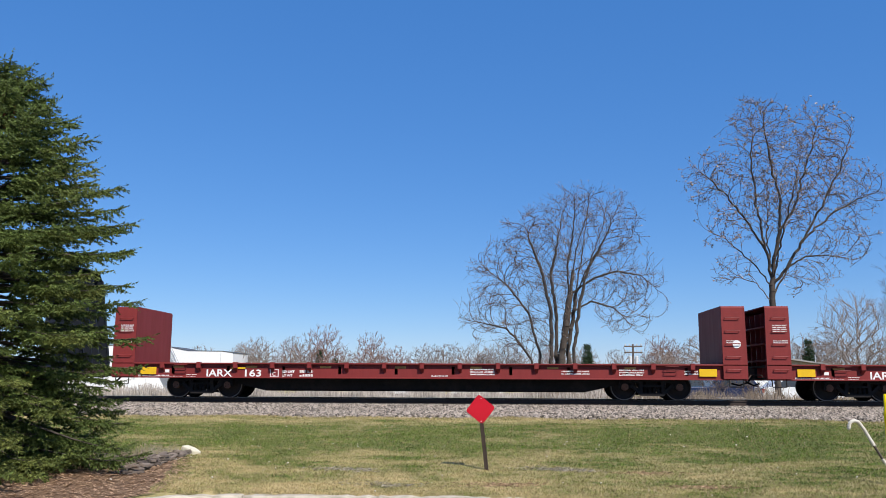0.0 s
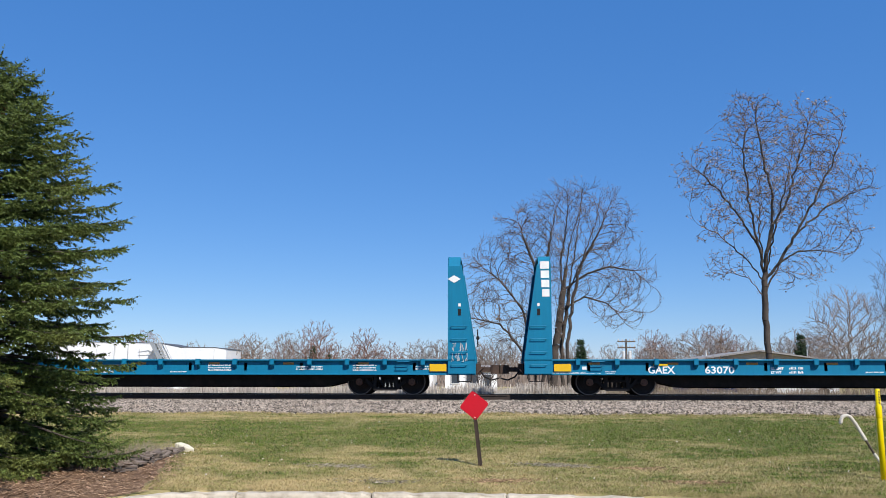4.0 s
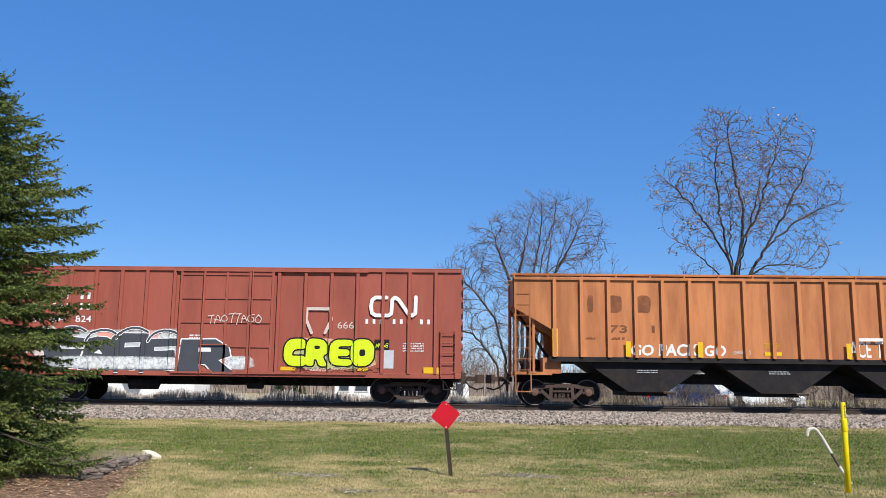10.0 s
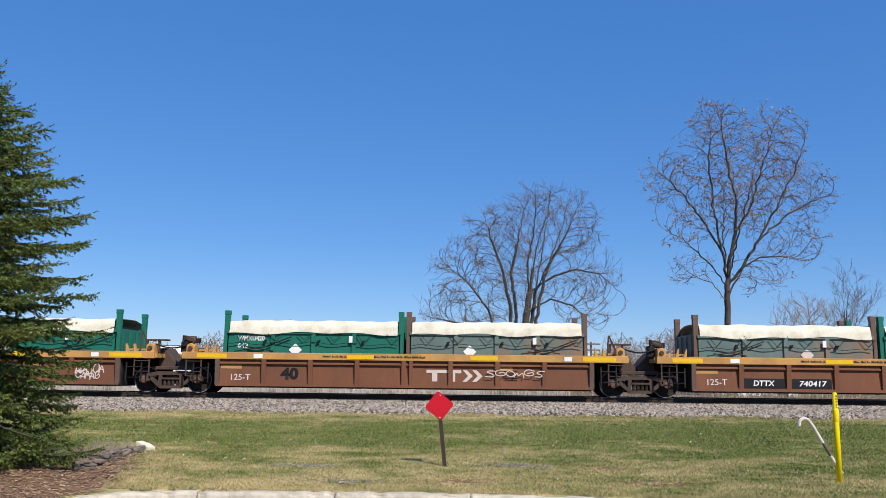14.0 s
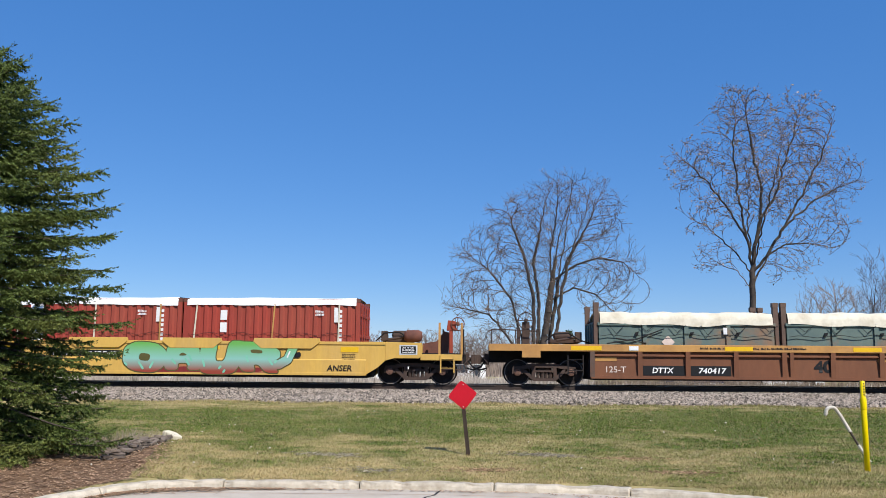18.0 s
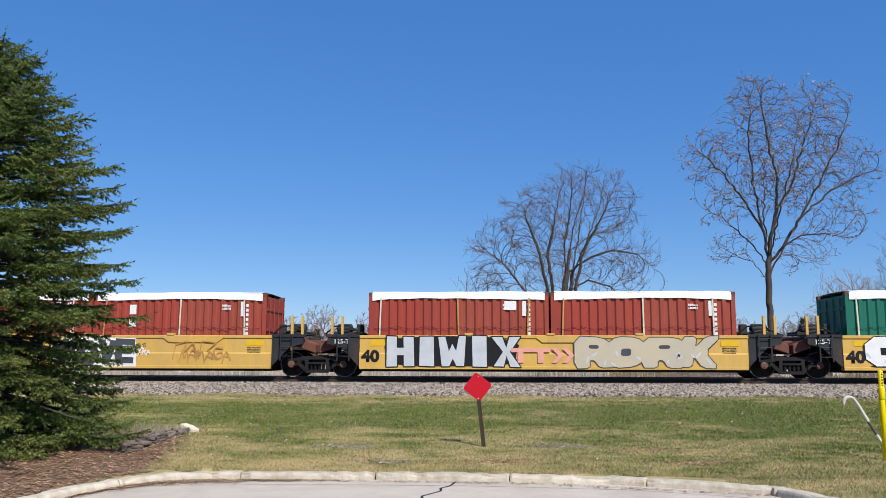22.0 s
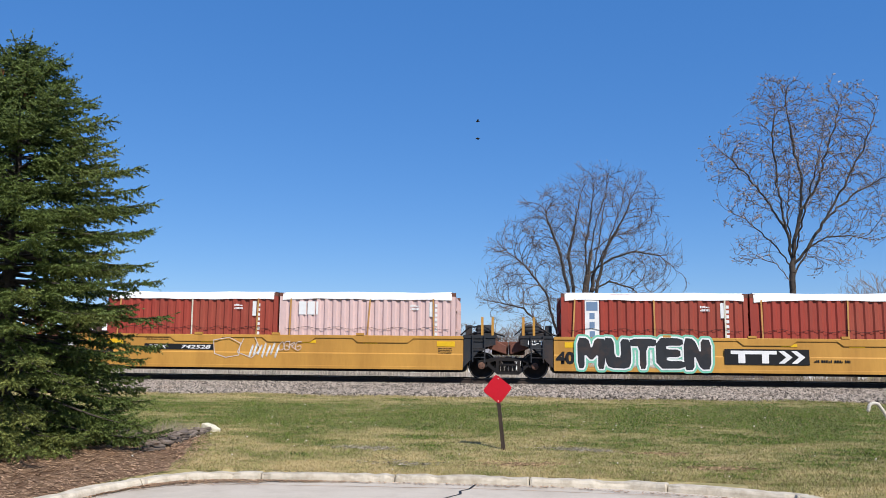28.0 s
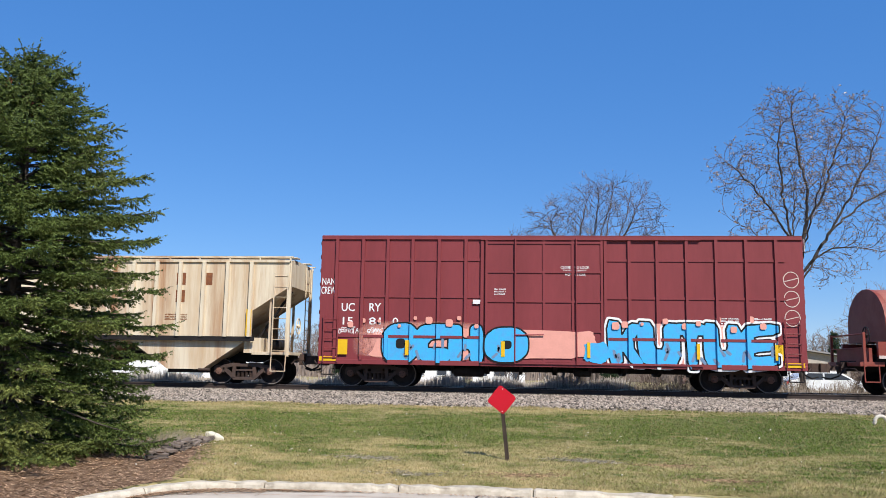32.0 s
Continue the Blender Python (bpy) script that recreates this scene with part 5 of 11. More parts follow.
def bulkhead(car, s, L, W, mat, tall, dot):
    """One end wall: an inner sheet, outer posts and bands, side webs with grab irons."""
    H = 4.62 if tall else 3.06
    foot, head, ch = (0.92, 0.42, 0.42) if tall else (0.78, 0.76, 0.06)
    xi = s * (L - foot)          # inner face
    at = lambda z: s * (L - foot + foot + (head - foot) * max(0, (z - 1.2)) / (H - 1.2))
    m = Mesh()
    yz = [(-W, 0.75), (W, 0.75), (W, H - ch * 0.8), (W - ch * 0.6, H), (-W + ch * 0.6, H), (-W, H - ch * 0.8)]
    m.prism(yz, min(xi, xi + s * 0.03), max(xi, xi + s * 0.03), "x")
    b = part("bulkhead", m, mat, car)
    for k in (-1, 1):
        web = Mesh()
        prof = [(xi, 0.70), (s * L, 0.70), (s * L, 1.2), (at(H - ch * 0.8), H - ch * 0.8), (xi, H - ch * 0.8)]
        web.prism(prof, k * W - 0.02, k * W + 0.02)
        web.prism([(at(0.75) - s * 0.05, 0.75), (at(0.75), 0.75), (s * L, 1.2), (at(H - 0.3), H - 0.3), (at(H - 0.3) - s * 0.05, H - 0.3), (s * (L - 0.05), 1.2)], k * W - 0.07 if k > 0 else k * W, k * W if k > 0 else k * W + 0.07)
        part("side_web", web, mat, b, bevel=0.006)
    for i, y in enumerate(np.linspace(-W + 0.1, W - 0.1, 6)):
        if abs(y) < W - 0.15:
            p = Mesh().prism([(xi + s * 0.02, 0.75), (at(0.75) - s * 0.06, 0.75), (at(1.2) - s * 0.06, 1.2), (at(H - 0.2) - s * 0.06, H - 0.2), (xi + s * 0.02, H - 0.05)], y - 0.03, y + 0.03)
            part("end_post", p, mat, b, fix=True)
    for z in np.arange(1.3, H - 0.2, 1.6 if tall else 0.55):
        a = at(z) if not tall else xi + s * 0.10
        part("end_band", Mesh().box(min(xi + s * 0.02, a - s * 0.02), max(xi + s * 0.02, a - s * 0.02), -W + 0.03, W - 0.03, z - 0.03, z + 0.03), mat, b, fix=False)
    crown = [(-W, H - ch * 0.8), (-W + ch * 0.6, H), (W - ch * 0.6, H), (W, H - ch * 0.8)]
    part("cap", Mesh().prism(crown + [(y_, z_ - 0.035) for y_, z_ in crown[::-1]], *sorted((xi + s * 0.006, at(H))), "x"), mat, b)
    x0, x1 = sorted((xi + s * 0.12, s * (L - 0.22)))
    top = 2.5 if tall else 2.75
    for z in np.arange(1.0, top, 0.42):
        rungs(x0, min(x1, x0 + 0.5), [z], -W - 0.10, mat, b, False, "grab_iron")
    mid = (x0 + x1) / 2
    blue = mat == mat_blue_car
    if blue:
        part("slot", Mesh().box(mid - 0.07, mid + 0.03, -W - 0.028, -W - 0.016, 2.62, 2.84), mat_black, b, "dark slot in the web")
        part("slot_label", Mesh().box(mid - 0.06, mid + 0.02, -W - 0.026, -W - 0.016, 2.92, 3.02), mat_white, b)
    if blue and s > 0:
        part("diamond_emblem", Mesh().prism([(mid - 0.42, 3.84), (mid - 0.2, 3.97), (mid + 0.02, 3.84), (mid - 0.2, 3.71)], -W - 0.026, -W - 0.016), mat_white, b, "white diamond emblem")
        face_tag(b, xi - s * 0.004, 0.9, 2.9, -1.1, 1.2, mat_white, 71)
    elif blue:
        for k in range(4):
            part("emblem_block", Mesh().box(xi - 0.06 - 0.30 + 0.02 * k, xi - 0.06, -W - 0.026, -W - 0.016, 4.17 - 0.31 * k, 4.42 - 0.31 * k), mat_white, b, "white emblem block")
        face_tag(b, xi - s * 0.004, 1.9, 3.0, -1.2, 0.6, mat_white, 72)
    elif tall and s < 0:
        plate(mid - 0.25, mid + 0.19, 1.36, 1.5, -W - 0.024, mat_white, b, "data_plate")
        face_tag(b, xi - s * 0.004, 1.9, 3.9, -1.2, 1.3, mat_white, 73)
    if dot and not blue:
        zz = 3.0 if (tall and s > 0) else (1.82 if s > 0 else 0)
        if zz:
            part("round_target", Mesh().lathe([(0.13, -0.004), (0.13, 0.004)], (mid + (0.0 if tall else 0.12), -W - 0.026, zz), "y", 20), mat_white, b, "round white target spot")
    if tall and s > 0:
        tag_lines(b, x0, x0 + 0.55, 1.05, 1.75, -W - 0.026, mat_tag, 80 + int(L * 10))
    if s < 0 and not tall:
        bars(x0 + 0.02, 2.45 if not tall else 1.95, 0.45, 4 if not tall else 2, mat_white, b, -W - 0.026, 0.035, 0.03, seed=5)
    if not tall:
        bars(x0 + 0.02, 1.95, 0.45, 2, mat_white, b, -W - 0.026, 0.035, 0.03, seed=6)
    if s > 0:
        brake_wheel(b, (s * (L + 0.06), -0.9, 1.9), "x", mat_underframe)


mat_tag = material("grey_spray_paint", (0.45, 0.47, 0.48), 0.6, bump=0.0)
mat_deck = material("worn_steel_deck", (0.06, 0.045, 0.04), 0.8, second=(0.14, 0.07, 0.04), bump=0.2)

# ---- paints of the other cars ----
mat_orange = material("faded_orange_paint", (0.52, 0.20, 0.075), 0.65, dark=(0.20, 0.058, 0.026), amount=0.85, scale=1.4, fine=10, stretch=(1, 1, 0.15), second=(0.22, 0.085, 0.035), second_amount=0.5, bump=0.08)
mat_cream = material("rust_streaked_cream_paint", (0.66, 0.57, 0.42), 0.65, dark=(0.40, 0.22, 0.09), amount=0.85, scale=1.2, fine=9, stretch=(1.5, 1, 0.12), second=(0.30, 0.13, 0.05), second_amount=1.0, bump=0.08)
mat_boxcar_brown = material("boxcar_brown_paint", (0.33, 0.088, 0.058), 0.6, dark=(0.17, 0.045, 0.032), amount=0.6, scale=1.2, fine=12, stretch=(1, 1, 0.2), bump=0.05)
mat_boxcar_maroon = material("faded_maroon_paint", (0.235, 0.068, 0.068), 0.6, dark=(0.155, 0.046, 0.040), amount=0.5, scale=1.2, fine=12, stretch=(1, 1, 0.2), second=(0.17, 0.06, 0.03), second_amount=0.3, bump=0.05)
mat_boxcar_wine = material("wine_red_paint", (0.215, 0.042, 0.046), 0.5, dark=(0.09, 0.014, 0.016), amount=0.35, scale=1.0, fine=12, stretch=(1, 1, 0.2), bump=0.04)
mat_coil = material("coil_cover_brown_paint", (0.235, 0.052, 0.036), 0.5, dark=(0.15, 0.038, 0.028), amount=0.5, scale=0.9, fine=10, second=(0.33, 0.115, 0.085), second_amount=0.6, stretch=(0.6, 1, 0.9), bump=0.04)
mat_tank = material("white_tank_paint", (0.78, 0.76, 0.69), 0.4, dark=(0.66, 0.62, 0.54), amount=0.25, scale=1.0, fine=8, stretch=(1.5, 1, 0.12), bump=0.02)
mat_well_yellow = material("well_car_yellow_paint", (0.60, 0.37, 0.085), 0.55, dark=(0.40, 0.235, 0.07), amount=0.55, scale=1.1, fine=14, second=(0.50, 0.33, 0.14), second_amount=0.4, stretch=(1, 1, 0.25), bump=0.04)
mat_well_ochre = material("weathered_ochre_paint", (0.51, 0.265, 0.055), 0.6, dark=(0.30, 0.14, 0.03), amount=0.7, scale=0.8, fine=10, stretch=(1, 1, 0.25), bump=0.05)
mat_well_brown = material("rust_brown_well_paint", (0.175, 0.070, 0.036), 0.7, dark=(0.085, 0.045, 0.032), amount=0.6, scale=0.9, fine=9, stretch=(1, 1, 0.35), second=(0.25, 0.105, 0.05), second_amount=0.5, bump=0.1)
mat_well_chord = material("worn_yellow_chord", (0.49, 0.26, 0.08), 0.6, dark=(0.24, 0.12, 0.055), amount=0.7, scale=1.2, fine=10, bump=0.08)
mat_cont_red = material("container_red_paint", (0.31, 0.050, 0.034), 0.6, dark=(0.17, 0.032, 0.024), amount=0.65, scale=0.7, fine=14, stretch=(1, 1, 0.25), second=(0.36, 0.12, 0.07), second_amount=0.35, bump=0.05)
mat_cont_pink = material("sun_bleached_pink_paint", (0.62, 0.44, 0.41), 0.6, dark=(0.5, 0.34, 0.31), amount=0.4, scale=0.8, fine=10, stretch=(1, 1, 0.4), bump=0.03)
mat_cont_green = material("container_green_paint", (0.014, 0.135, 0.092), 0.5, dark=(0.01, 0.09, 0.065), amount=0.4, scale=0.8, fine=10, stretch=(1, 1, 0.4), bump=0.03)
mat_bin_rust = material("rusted_grey_green_paint", (0.12, 0.165, 0.145), 0.65, dark=(0.06, 0.10, 0.11), amount=0.6, scale=0.8, fine=8, second=(0.30, 0.13, 0.055), second_amount=0.75, bump=0.1)
mat_bin_post = material("brown_bin_post", (0.13, 0.085, 0.065), 0.7, second=(0.2, 0.09, 0.05), bump=0.1)
mat_low_green = material("bright_green_paint", (0.02, 0.27, 0.075), 0.5, dark=(0.015, 0.18, 0.055), amount=0.4, bump=0.03)
mat_tarp = material("white_vinyl_tarp", (0.82, 0.82, 0.80), 0.45, dark=(0.62, 0.60, 0.55), amount=0.25, scale=1.2, fine=6, bump=0.08)
mat_tarp_old = material("yellowed_canvas_tarp", (0.66, 0.61, 0.49), 0.75, dark=(0.36, 0.29, 0.19), amount=0.6, scale=2.2, fine=9, bump=0.4)
mat_teal = material("paint_teal", (0.08, 0.50, 0.40), 0.55, amount=0.3, bump=0.0)
mat_purple = material("paint_purple", (0.34, 0.10, 0.30), 0.55, amount=0.4, bump=0.0)
mat_pink = material("paint_pink", (0.50, 0.06, 0.20), 0.55, dark=(0.30, 0.03, 0.12), amount=0.5, scale=3.0, fine=30, bump=0.0)
pn, pl = mat_pink.node_tree.nodes, mat_pink.node_tree.links
cell, cell_at, cell_edge, cell_mix = pn.new("ShaderNodeTexVoronoi"), pn.new("ShaderNodeTexCoord"), pn.new("ShaderNodeMapRange"), pn.new("ShaderNodeMix")
cell.feature, cell_mix.data_type = "DISTANCE_TO_EDGE", "RGBA"
cell.inputs["Scale"].default_value = 7.5
cell_edge.inputs["From Min"].default_value, cell_edge.inputs["From Max"].default_value = 0.03, 0.11
pl.new(cell_at.outputs["Object"], cell.inputs["Vector"])
pl.new(cell.outputs["Distance"], cell_edge.inputs["Value"])
pl.new(cell_edge.outputs["Result"], cell_mix.inputs["Factor"])
cell_mix.inputs["A"].default_value = (0.13, 0.012, 0.06, 1)
pl.new(pn["Principled BSDF"].inputs["Base Color"].links[0].from_socket, cell_mix.inputs["B"])
pl.new(cell_mix.outputs["Result"], pn["Principled BSDF"].inputs["Base Color"])
mat_salmon = material("paint_salmon", (0.72, 0.33, 0.26), 0.55, amount=0.2, bump=0.0)
mat_sky_blue = material("paint_sky_blue", (0.05, 0.40, 0.70), 0.5, dark=(0.12, 0.25, 0.55), amount=0.5, scale=5.0, bump=0.0)
mat_lime = material("paint_lime", (0.60, 0.72, 0.02), 0.5, amount=0.2, bump=0.0)
mat_grey_paint = material("paint_charcoal", (0.065, 0.07, 0.08), 0.55, amount=0.3, bump=0.0)
mat_silver = material("paint_silver", (0.52, 0.54, 0.55), 0.4, amount=0.3, bump=0.0)
mat_red_paint = material("paint_orange_red", (0.62, 0.09, 0.015), 0.5, amount=0.25, bump=0.0)
mat_blue_grey = material("paint_blue_grey", (0.16, 0.24, 0.36), 0.55, amount=0.3, bump=0.0)
mat_mint = material("paint_mint", (0.20, 0.50, 0.36), 0.55, dark=(0.10, 0.36, 0.22), amount=0.6, scale=1.5, bump=0.0)
mat_pale = material("worn_pale_paint", (0.60, 0.50, 0.44), 0.7, amount=0.3, bump=0.0)


def mist(name, color, cover):
    """Overspray: paint that lies in fine specks and lets the car's own paint show between them."""
    m = material(name, color, 0.6, amount=0.2, bump=0.0)
    n, l = m.node_tree.nodes, m.node_tree.links
    t, tc, sp = n.new("ShaderNodeTexNoise"), n.new("ShaderNodeTexCoord"), n.new("ShaderNodeSeparateXYZ")
    t.inputs["Scale"].default_value, t.inputs["Detail"].default_value, t.inputs["Roughness"].default_value = 9.0, 8.0, 0.75
    l.new(tc.outputs["Object"], t.inputs["Vector"])
    l.new(tc.outputs["Generated"], sp.inputs[0])

    def calc(op, a, b):
        k = n.new("ShaderNodeMath")
        k.operation = op
        for sock, v in zip(k.inputs, (a, b)):
            if hasattr(v, "links"):
                l.new(v, sock)
            else:
                sock.default_value = v
        return k.outputs[0]

    far = [calc("POWER", calc("ABSOLUTE", calc("MULTIPLY_ADD", sp.outputs[c], 2.0), 0.0), 4.0) for c in ("X", "Z")]
    for f in far:
        f.node.inputs[0].links[0].from_node.inputs[0].links[0].from_node.inputs[2].default_value = -1.0
    left = calc("SUBTRACT", 1.0, calc("ADD", far[0], far[1]))
    grain = calc("MULTIPLY_ADD", t.outputs["Fac"], 3.0)
    grain.node.inputs[2].default_value = 2.0 * cover - 2.0
    out = calc("MULTIPLY", left, grain)
    out.node.use_clamp = True
    l.new(out, n["Principled BSDF"].inputs["Alpha"])
    return m


def faded(name, low, middle, high, z0, z1):
    """Sprayed fill that changes colour from its foot to its head."""
    m = material(name, middle, 0.55, amount=0.25, scale=4, bump=0.0)
    n, l = m.node_tree.nodes, m.node_tree.links
    b, tc, sp = n["Principled BSDF"], n.new("ShaderNodeTexCoord"), n.new("ShaderNodeSeparateXYZ")
    mr, ramp = n.new("ShaderNodeMapRange"), n.new("ShaderNodeValToRGB")
    mr.inputs["From Min"].default_value, mr.inputs["From Max"].default_value = z0, z1
    l.new(tc.outputs["Object"], sp.inputs[0])
    l.new(sp.outputs["Z"], mr.inputs["Value"])
    l.new(mr.outputs["Result"], ramp.inputs["Fac"])
    e = ramp.color_ramp.elements
    e[0].color, e[0].position, e[1].color, e[1].position = (*low, 1), 0.05, (*high, 1), 0.95
    k = e.new(0.45)
    k.color = (*middle, 1)
    l.new(ramp.outputs["Color"], b.inputs["Base Color"])
    return m


mat_salmon_mist = mist("salmon_overspray", (0.66, 0.30, 0.24), 0.75)
mat_lime_mist = mist("lime_overspray", (0.55, 0.60, 0.16), 0.6)
mat_green_mist = mist("green_overspray", (0.075, 0.20, 0.055), 0.85)
mat_white_mist = mist("white_overspray", (0.70, 0.72, 0.70), 0.68)
mat_rust_mist = mist("rust_bloom", (0.17, 0.065, 0.03), 0.55)
mat_black_mist = mist("soot_bloom", (0.025, 0.02, 0.018), 0.4)
mat_baur = faded("paint_red_mint_green", (0.26, 0.05, 0.03), (0.22, 0.45, 0.38), (0.13, 0.36, 0.08), 0.35, 1.35)
mat_mauve = material("paint_mauve", (0.38, 0.18, 0.40), 0.55, amount=0.3, bump=0.0)
mat_dark_purple = material("paint_dark_violet", (0.10, 0.05, 0.14), 0.55, amount=0.3, bump=0.0)
GLYPHS = {  # skeletons of sprayed letters in a unit box, strokes parted by spaces, points as digit pairs
    "A": "00 48 80 64 24", "S": "87 58 18 06 25 64 83 81 50 10 02", "M": "00 08 44 88 80", "H": "00 08 04 84 88 80", "E": "88 08 04 64 04 00 80", "R": "00 08 68 86 64 04 44 80",
    "I": "40 48", "D": "00 08 58 84 50 00", "N": "00 08 80 88", "O": "40 12 16 48 76 72 40", "G": "87 58 16 12 40 80 84 54", "C": "86 58 28 06 02 20 50 82", "F": "00 08 88 08 04 64",
    "U": "08 02 30 60 82 88", "T": "40 48 08 88", "K": "00 08 04 88 04 80", "V": "08 40 88", "Z": "08 88 00 80", "X": "00 88 44 08 80", "W": "08 20 46 60 88", "B": "00 08 68 76 64 04 64 83 70 00",
    "L": "08 00 80", "J": "88 82 50 20 03", "P": "00 08 68 86 64 04"}


def fat(lines, r, y, step):
    """Capsules of radius r along lines of points (x, z), each a hair in front of the last."""
    m = Mesh()
    for pts in lines:
        for (a, b), (c, d) in zip(pts, pts[1:]):
            t0 = math.atan2(d - b, c - a)
            ring = [(a + r * math.cos(t0 + 1.571 + 0.5236 * i), b + r * math.sin(t0 + 1.571 + 0.5236 * i)) for i in range(7)] + [(c + r * math.cos(t0 - 1.571 + 0.5236 * i), d + r * math.sin(t0 - 1.571 + 0.5236 * i)) for i in range(7)]
            m.add([(p, y, q) for p, q in ring], [tuple(range(14))])
            y -= step
    return m


def piece(s, x0, x1, z0, z1, fill, edge, parent, y, lean=0.1, fatness=0.5, rim=0.05, drape=None, seed=0):
    """Swollen sprayed letters: a rim, a fill and a few glints, letter by letter."""
    n = len(s)
    w, h = (x1 - x0) / n, z1 - z0
    rnd = random.Random(seed + n)
    for i, ch in enumerate(s):
        r = min(0.24 * w, 0.17 * h) * fatness * 2
        up, tilt = rnd.uniform(-0.05, 0.05) * h, rnd.uniform(-0.08, 0.08)
        code = GLYPHS.get(ch.upper())
        if not code:
            code = " ".join("%d%d" % (rnd.choice((0, 2, 4, 6, 8)), q) for q in rnd.sample((0, 1, 3, 4, 6, 8), 5))
        pts = []
        for c in code.split():
            u, v = int(c[0]) / 8, int(c[1]) / 8
            px, pz = x0 + w * i + r * 0.75 + u * (w - 1.5 * r), z0 + r + up * 0.5 + v * (h - 2 * r)
            pts.append((px + (pz - z0 - h / 2) * (lean + tilt) + rnd.uniform(-0.02, 0.02) * w, pz + rnd.uniform(-0.02, 0.02) * h))
        for nm, mat, rr, yy in (("graffiti_outline", edge, r + rim, y - 0.0004 * (i % 3)), ("graffiti_fill", fill, r, y - 0.005 - 0.0004 * (i % 3))):
            me = fat([pts], rr, yy, 0.00004).data(nm, fix=False)
            if drape:
                drape(me, yy)
            tagged(part(nm, me, mat, parent), kind="stuff")
        if rnd.random() < 0.8:
            (ax, az), (bx, bz) = pts[0], pts[1]
            me = fat([[(ax + 0.3 * (bx - ax) - 0.4 * r, az + 0.35 * (bz - az)), (ax + 0.75 * (bx - ax) - 0.4 * r, az + 0.8 * (bz - az))]], 0.16 * r, y - 0.010, 0).data("graffiti_glint", fix=False)
            if drape:
                drape(me, y - 0.010)
            part("graffiti_glint", me, mat_white if fill is not mat_white else mat_silver, parent)


BLOCKS = {  # solid letters in a unit box: the outline, then the holes after a bar; points as digit pairs
    "A": "00 17 38 58 77 80 50 52 32 30|34 45 54", "S": "00 02 52 53 13 04 07 18 88 86 36 35 75 84 81 70", "M": "00 08 38 45 58 88 80 60 64 42 24 20", "O": "20 02 06 28 68 86 82 60|33 35 55 53",
    "C": "20 02 06 28 88 85 45 34 33 43 83 80", "H": "00 08 38 35 55 58 88 80 50 53 33 30", "F": "00 08 88 86 36 35 75 73 33 30", "U": "10 02 08 38 33 53 58 88 82 70", "T": "30 36 06 08 88 86 56 50",
    "E": "00 08 88 86 36 35 75 73 33 32 82 80", "G": "20 02 06 28 88 86 46 35 33 42 52 54 84 81 70", "R": "00 08 68 86 84 63 80 50 42 32 30|35 36 56 55", "I": "20 28 68 60", "Z": "00 02 55 05 08 88 86 33 83 80",
    "K": "00 08 38 35 58 88 54 80 50 33 30", "V": "30 08 38 44 58 88 50", "N": "00 08 38 54 58 88 80 50 34 30", "D": "00 08 58 86 82 50|33 35 55 53", "W": "10 08 28 34 46 54 68 88 70 50 42 30",
    "X": "00 34 08 38 45 58 88 54 80 50 43 30", "B": "00 08 68 86 75 84 82 60|35 36 56 55|32 33 53 52", "L": "00 08 38 33 83 80", "J": "00 03 33 53 58 88 82 60", "P": "00 08 68 86 84 63 33 30|35 36 56 55"}


def block(s, x0, x1, z0, z1, fill, edge, parent, y, rim=0.05, lap=0.06, drape=None, seed=0, wild=0.10, halo=None, soft=1, shade=None):
    """Sprayed block letters that crowd each other: an optional halo, an outline, a fill with a shaded lower part, and holes."""
    rnd = random.Random(seed + len(s))
    n, h = len(s), z1 - z0
    w = (x1 - x0) / n

    def show(nm, m, mat, yy):
        me = m.data(nm, fix=False)
        if drape:
            drape(me, yy)
        tagged(part(nm, me, mat, parent), kind="stuff")

    for i, ch in enumerate(s.upper()):
        cor = [(rnd.uniform(-wild, wild), rnd.uniform(-wild, wild)) for _ in range(4)]

        def spot(u, v):
            k = ((1 - u) * (1 - v), u * (1 - v), (1 - u) * v, u * v)
            dx, dz = (sum(k[q] * cor[q][c] for q in range(4)) for c in (0, 1))
            return x0 + w * (i - lap + (1 + 2 * lap) * u + dx), z0 + h * (v + dz * 0.55)

        rings = []
        for code in BLOCKS.get(ch, BLOCKS["O"]).split("|"):
            ring = [spot(int(c[0]) / 8, int(c[1]) / 8) for c in code.split()]
            for _ in range(soft):
                ring = [p for a, b in zip(ring, ring[1:] + ring[:1]) for p in ((0.8 * a[0] + 0.2 * b[0], 0.8 * a[1] + 0.2 * b[1]), (0.2 * a[0] + 0.8 * b[0], 0.2 * a[1] + 0.8 * b[1]))]
            rings.append(ring)
        yy = y - 0.0025 * (i % 2)
        body = rings[0]
        if halo:
            show("graffiti_halo", fat([body + body[:1]], rim * 2.3, y + 0.004, 0.00002), halo, y + 0.004)
        show("graffiti_outline", fat([body + body[:1]], rim, yy, 0.00002), edge, yy)
        show("graffiti_fill", Mesh().add([(p, yy - 0.004, q) for p, q in body], [tuple(range(len(body)))]), fill, yy - 0.004)
        for ring in rings[1:]:
            show("graffiti_hole", Mesh().add([(p, yy - 0.006, q) for p, q in ring], [tuple(range(len(ring)))]), edge, yy - 0.006)
        if shade:
            for _ in range(3):
                u, v = rnd.uniform(0.1, 0.9), rnd.uniform(0.05, 0.4)
                px, pz = spot(u, v)
                show("graffiti_shade", fat([[(px, pz), (px + rnd.uniform(-0.12, 0.12) * w, pz + rnd.uniform(0.05, 0.2) * h)]], 0.035 * h, yy - 0.0075, 0), shade, yy - 0.0075)


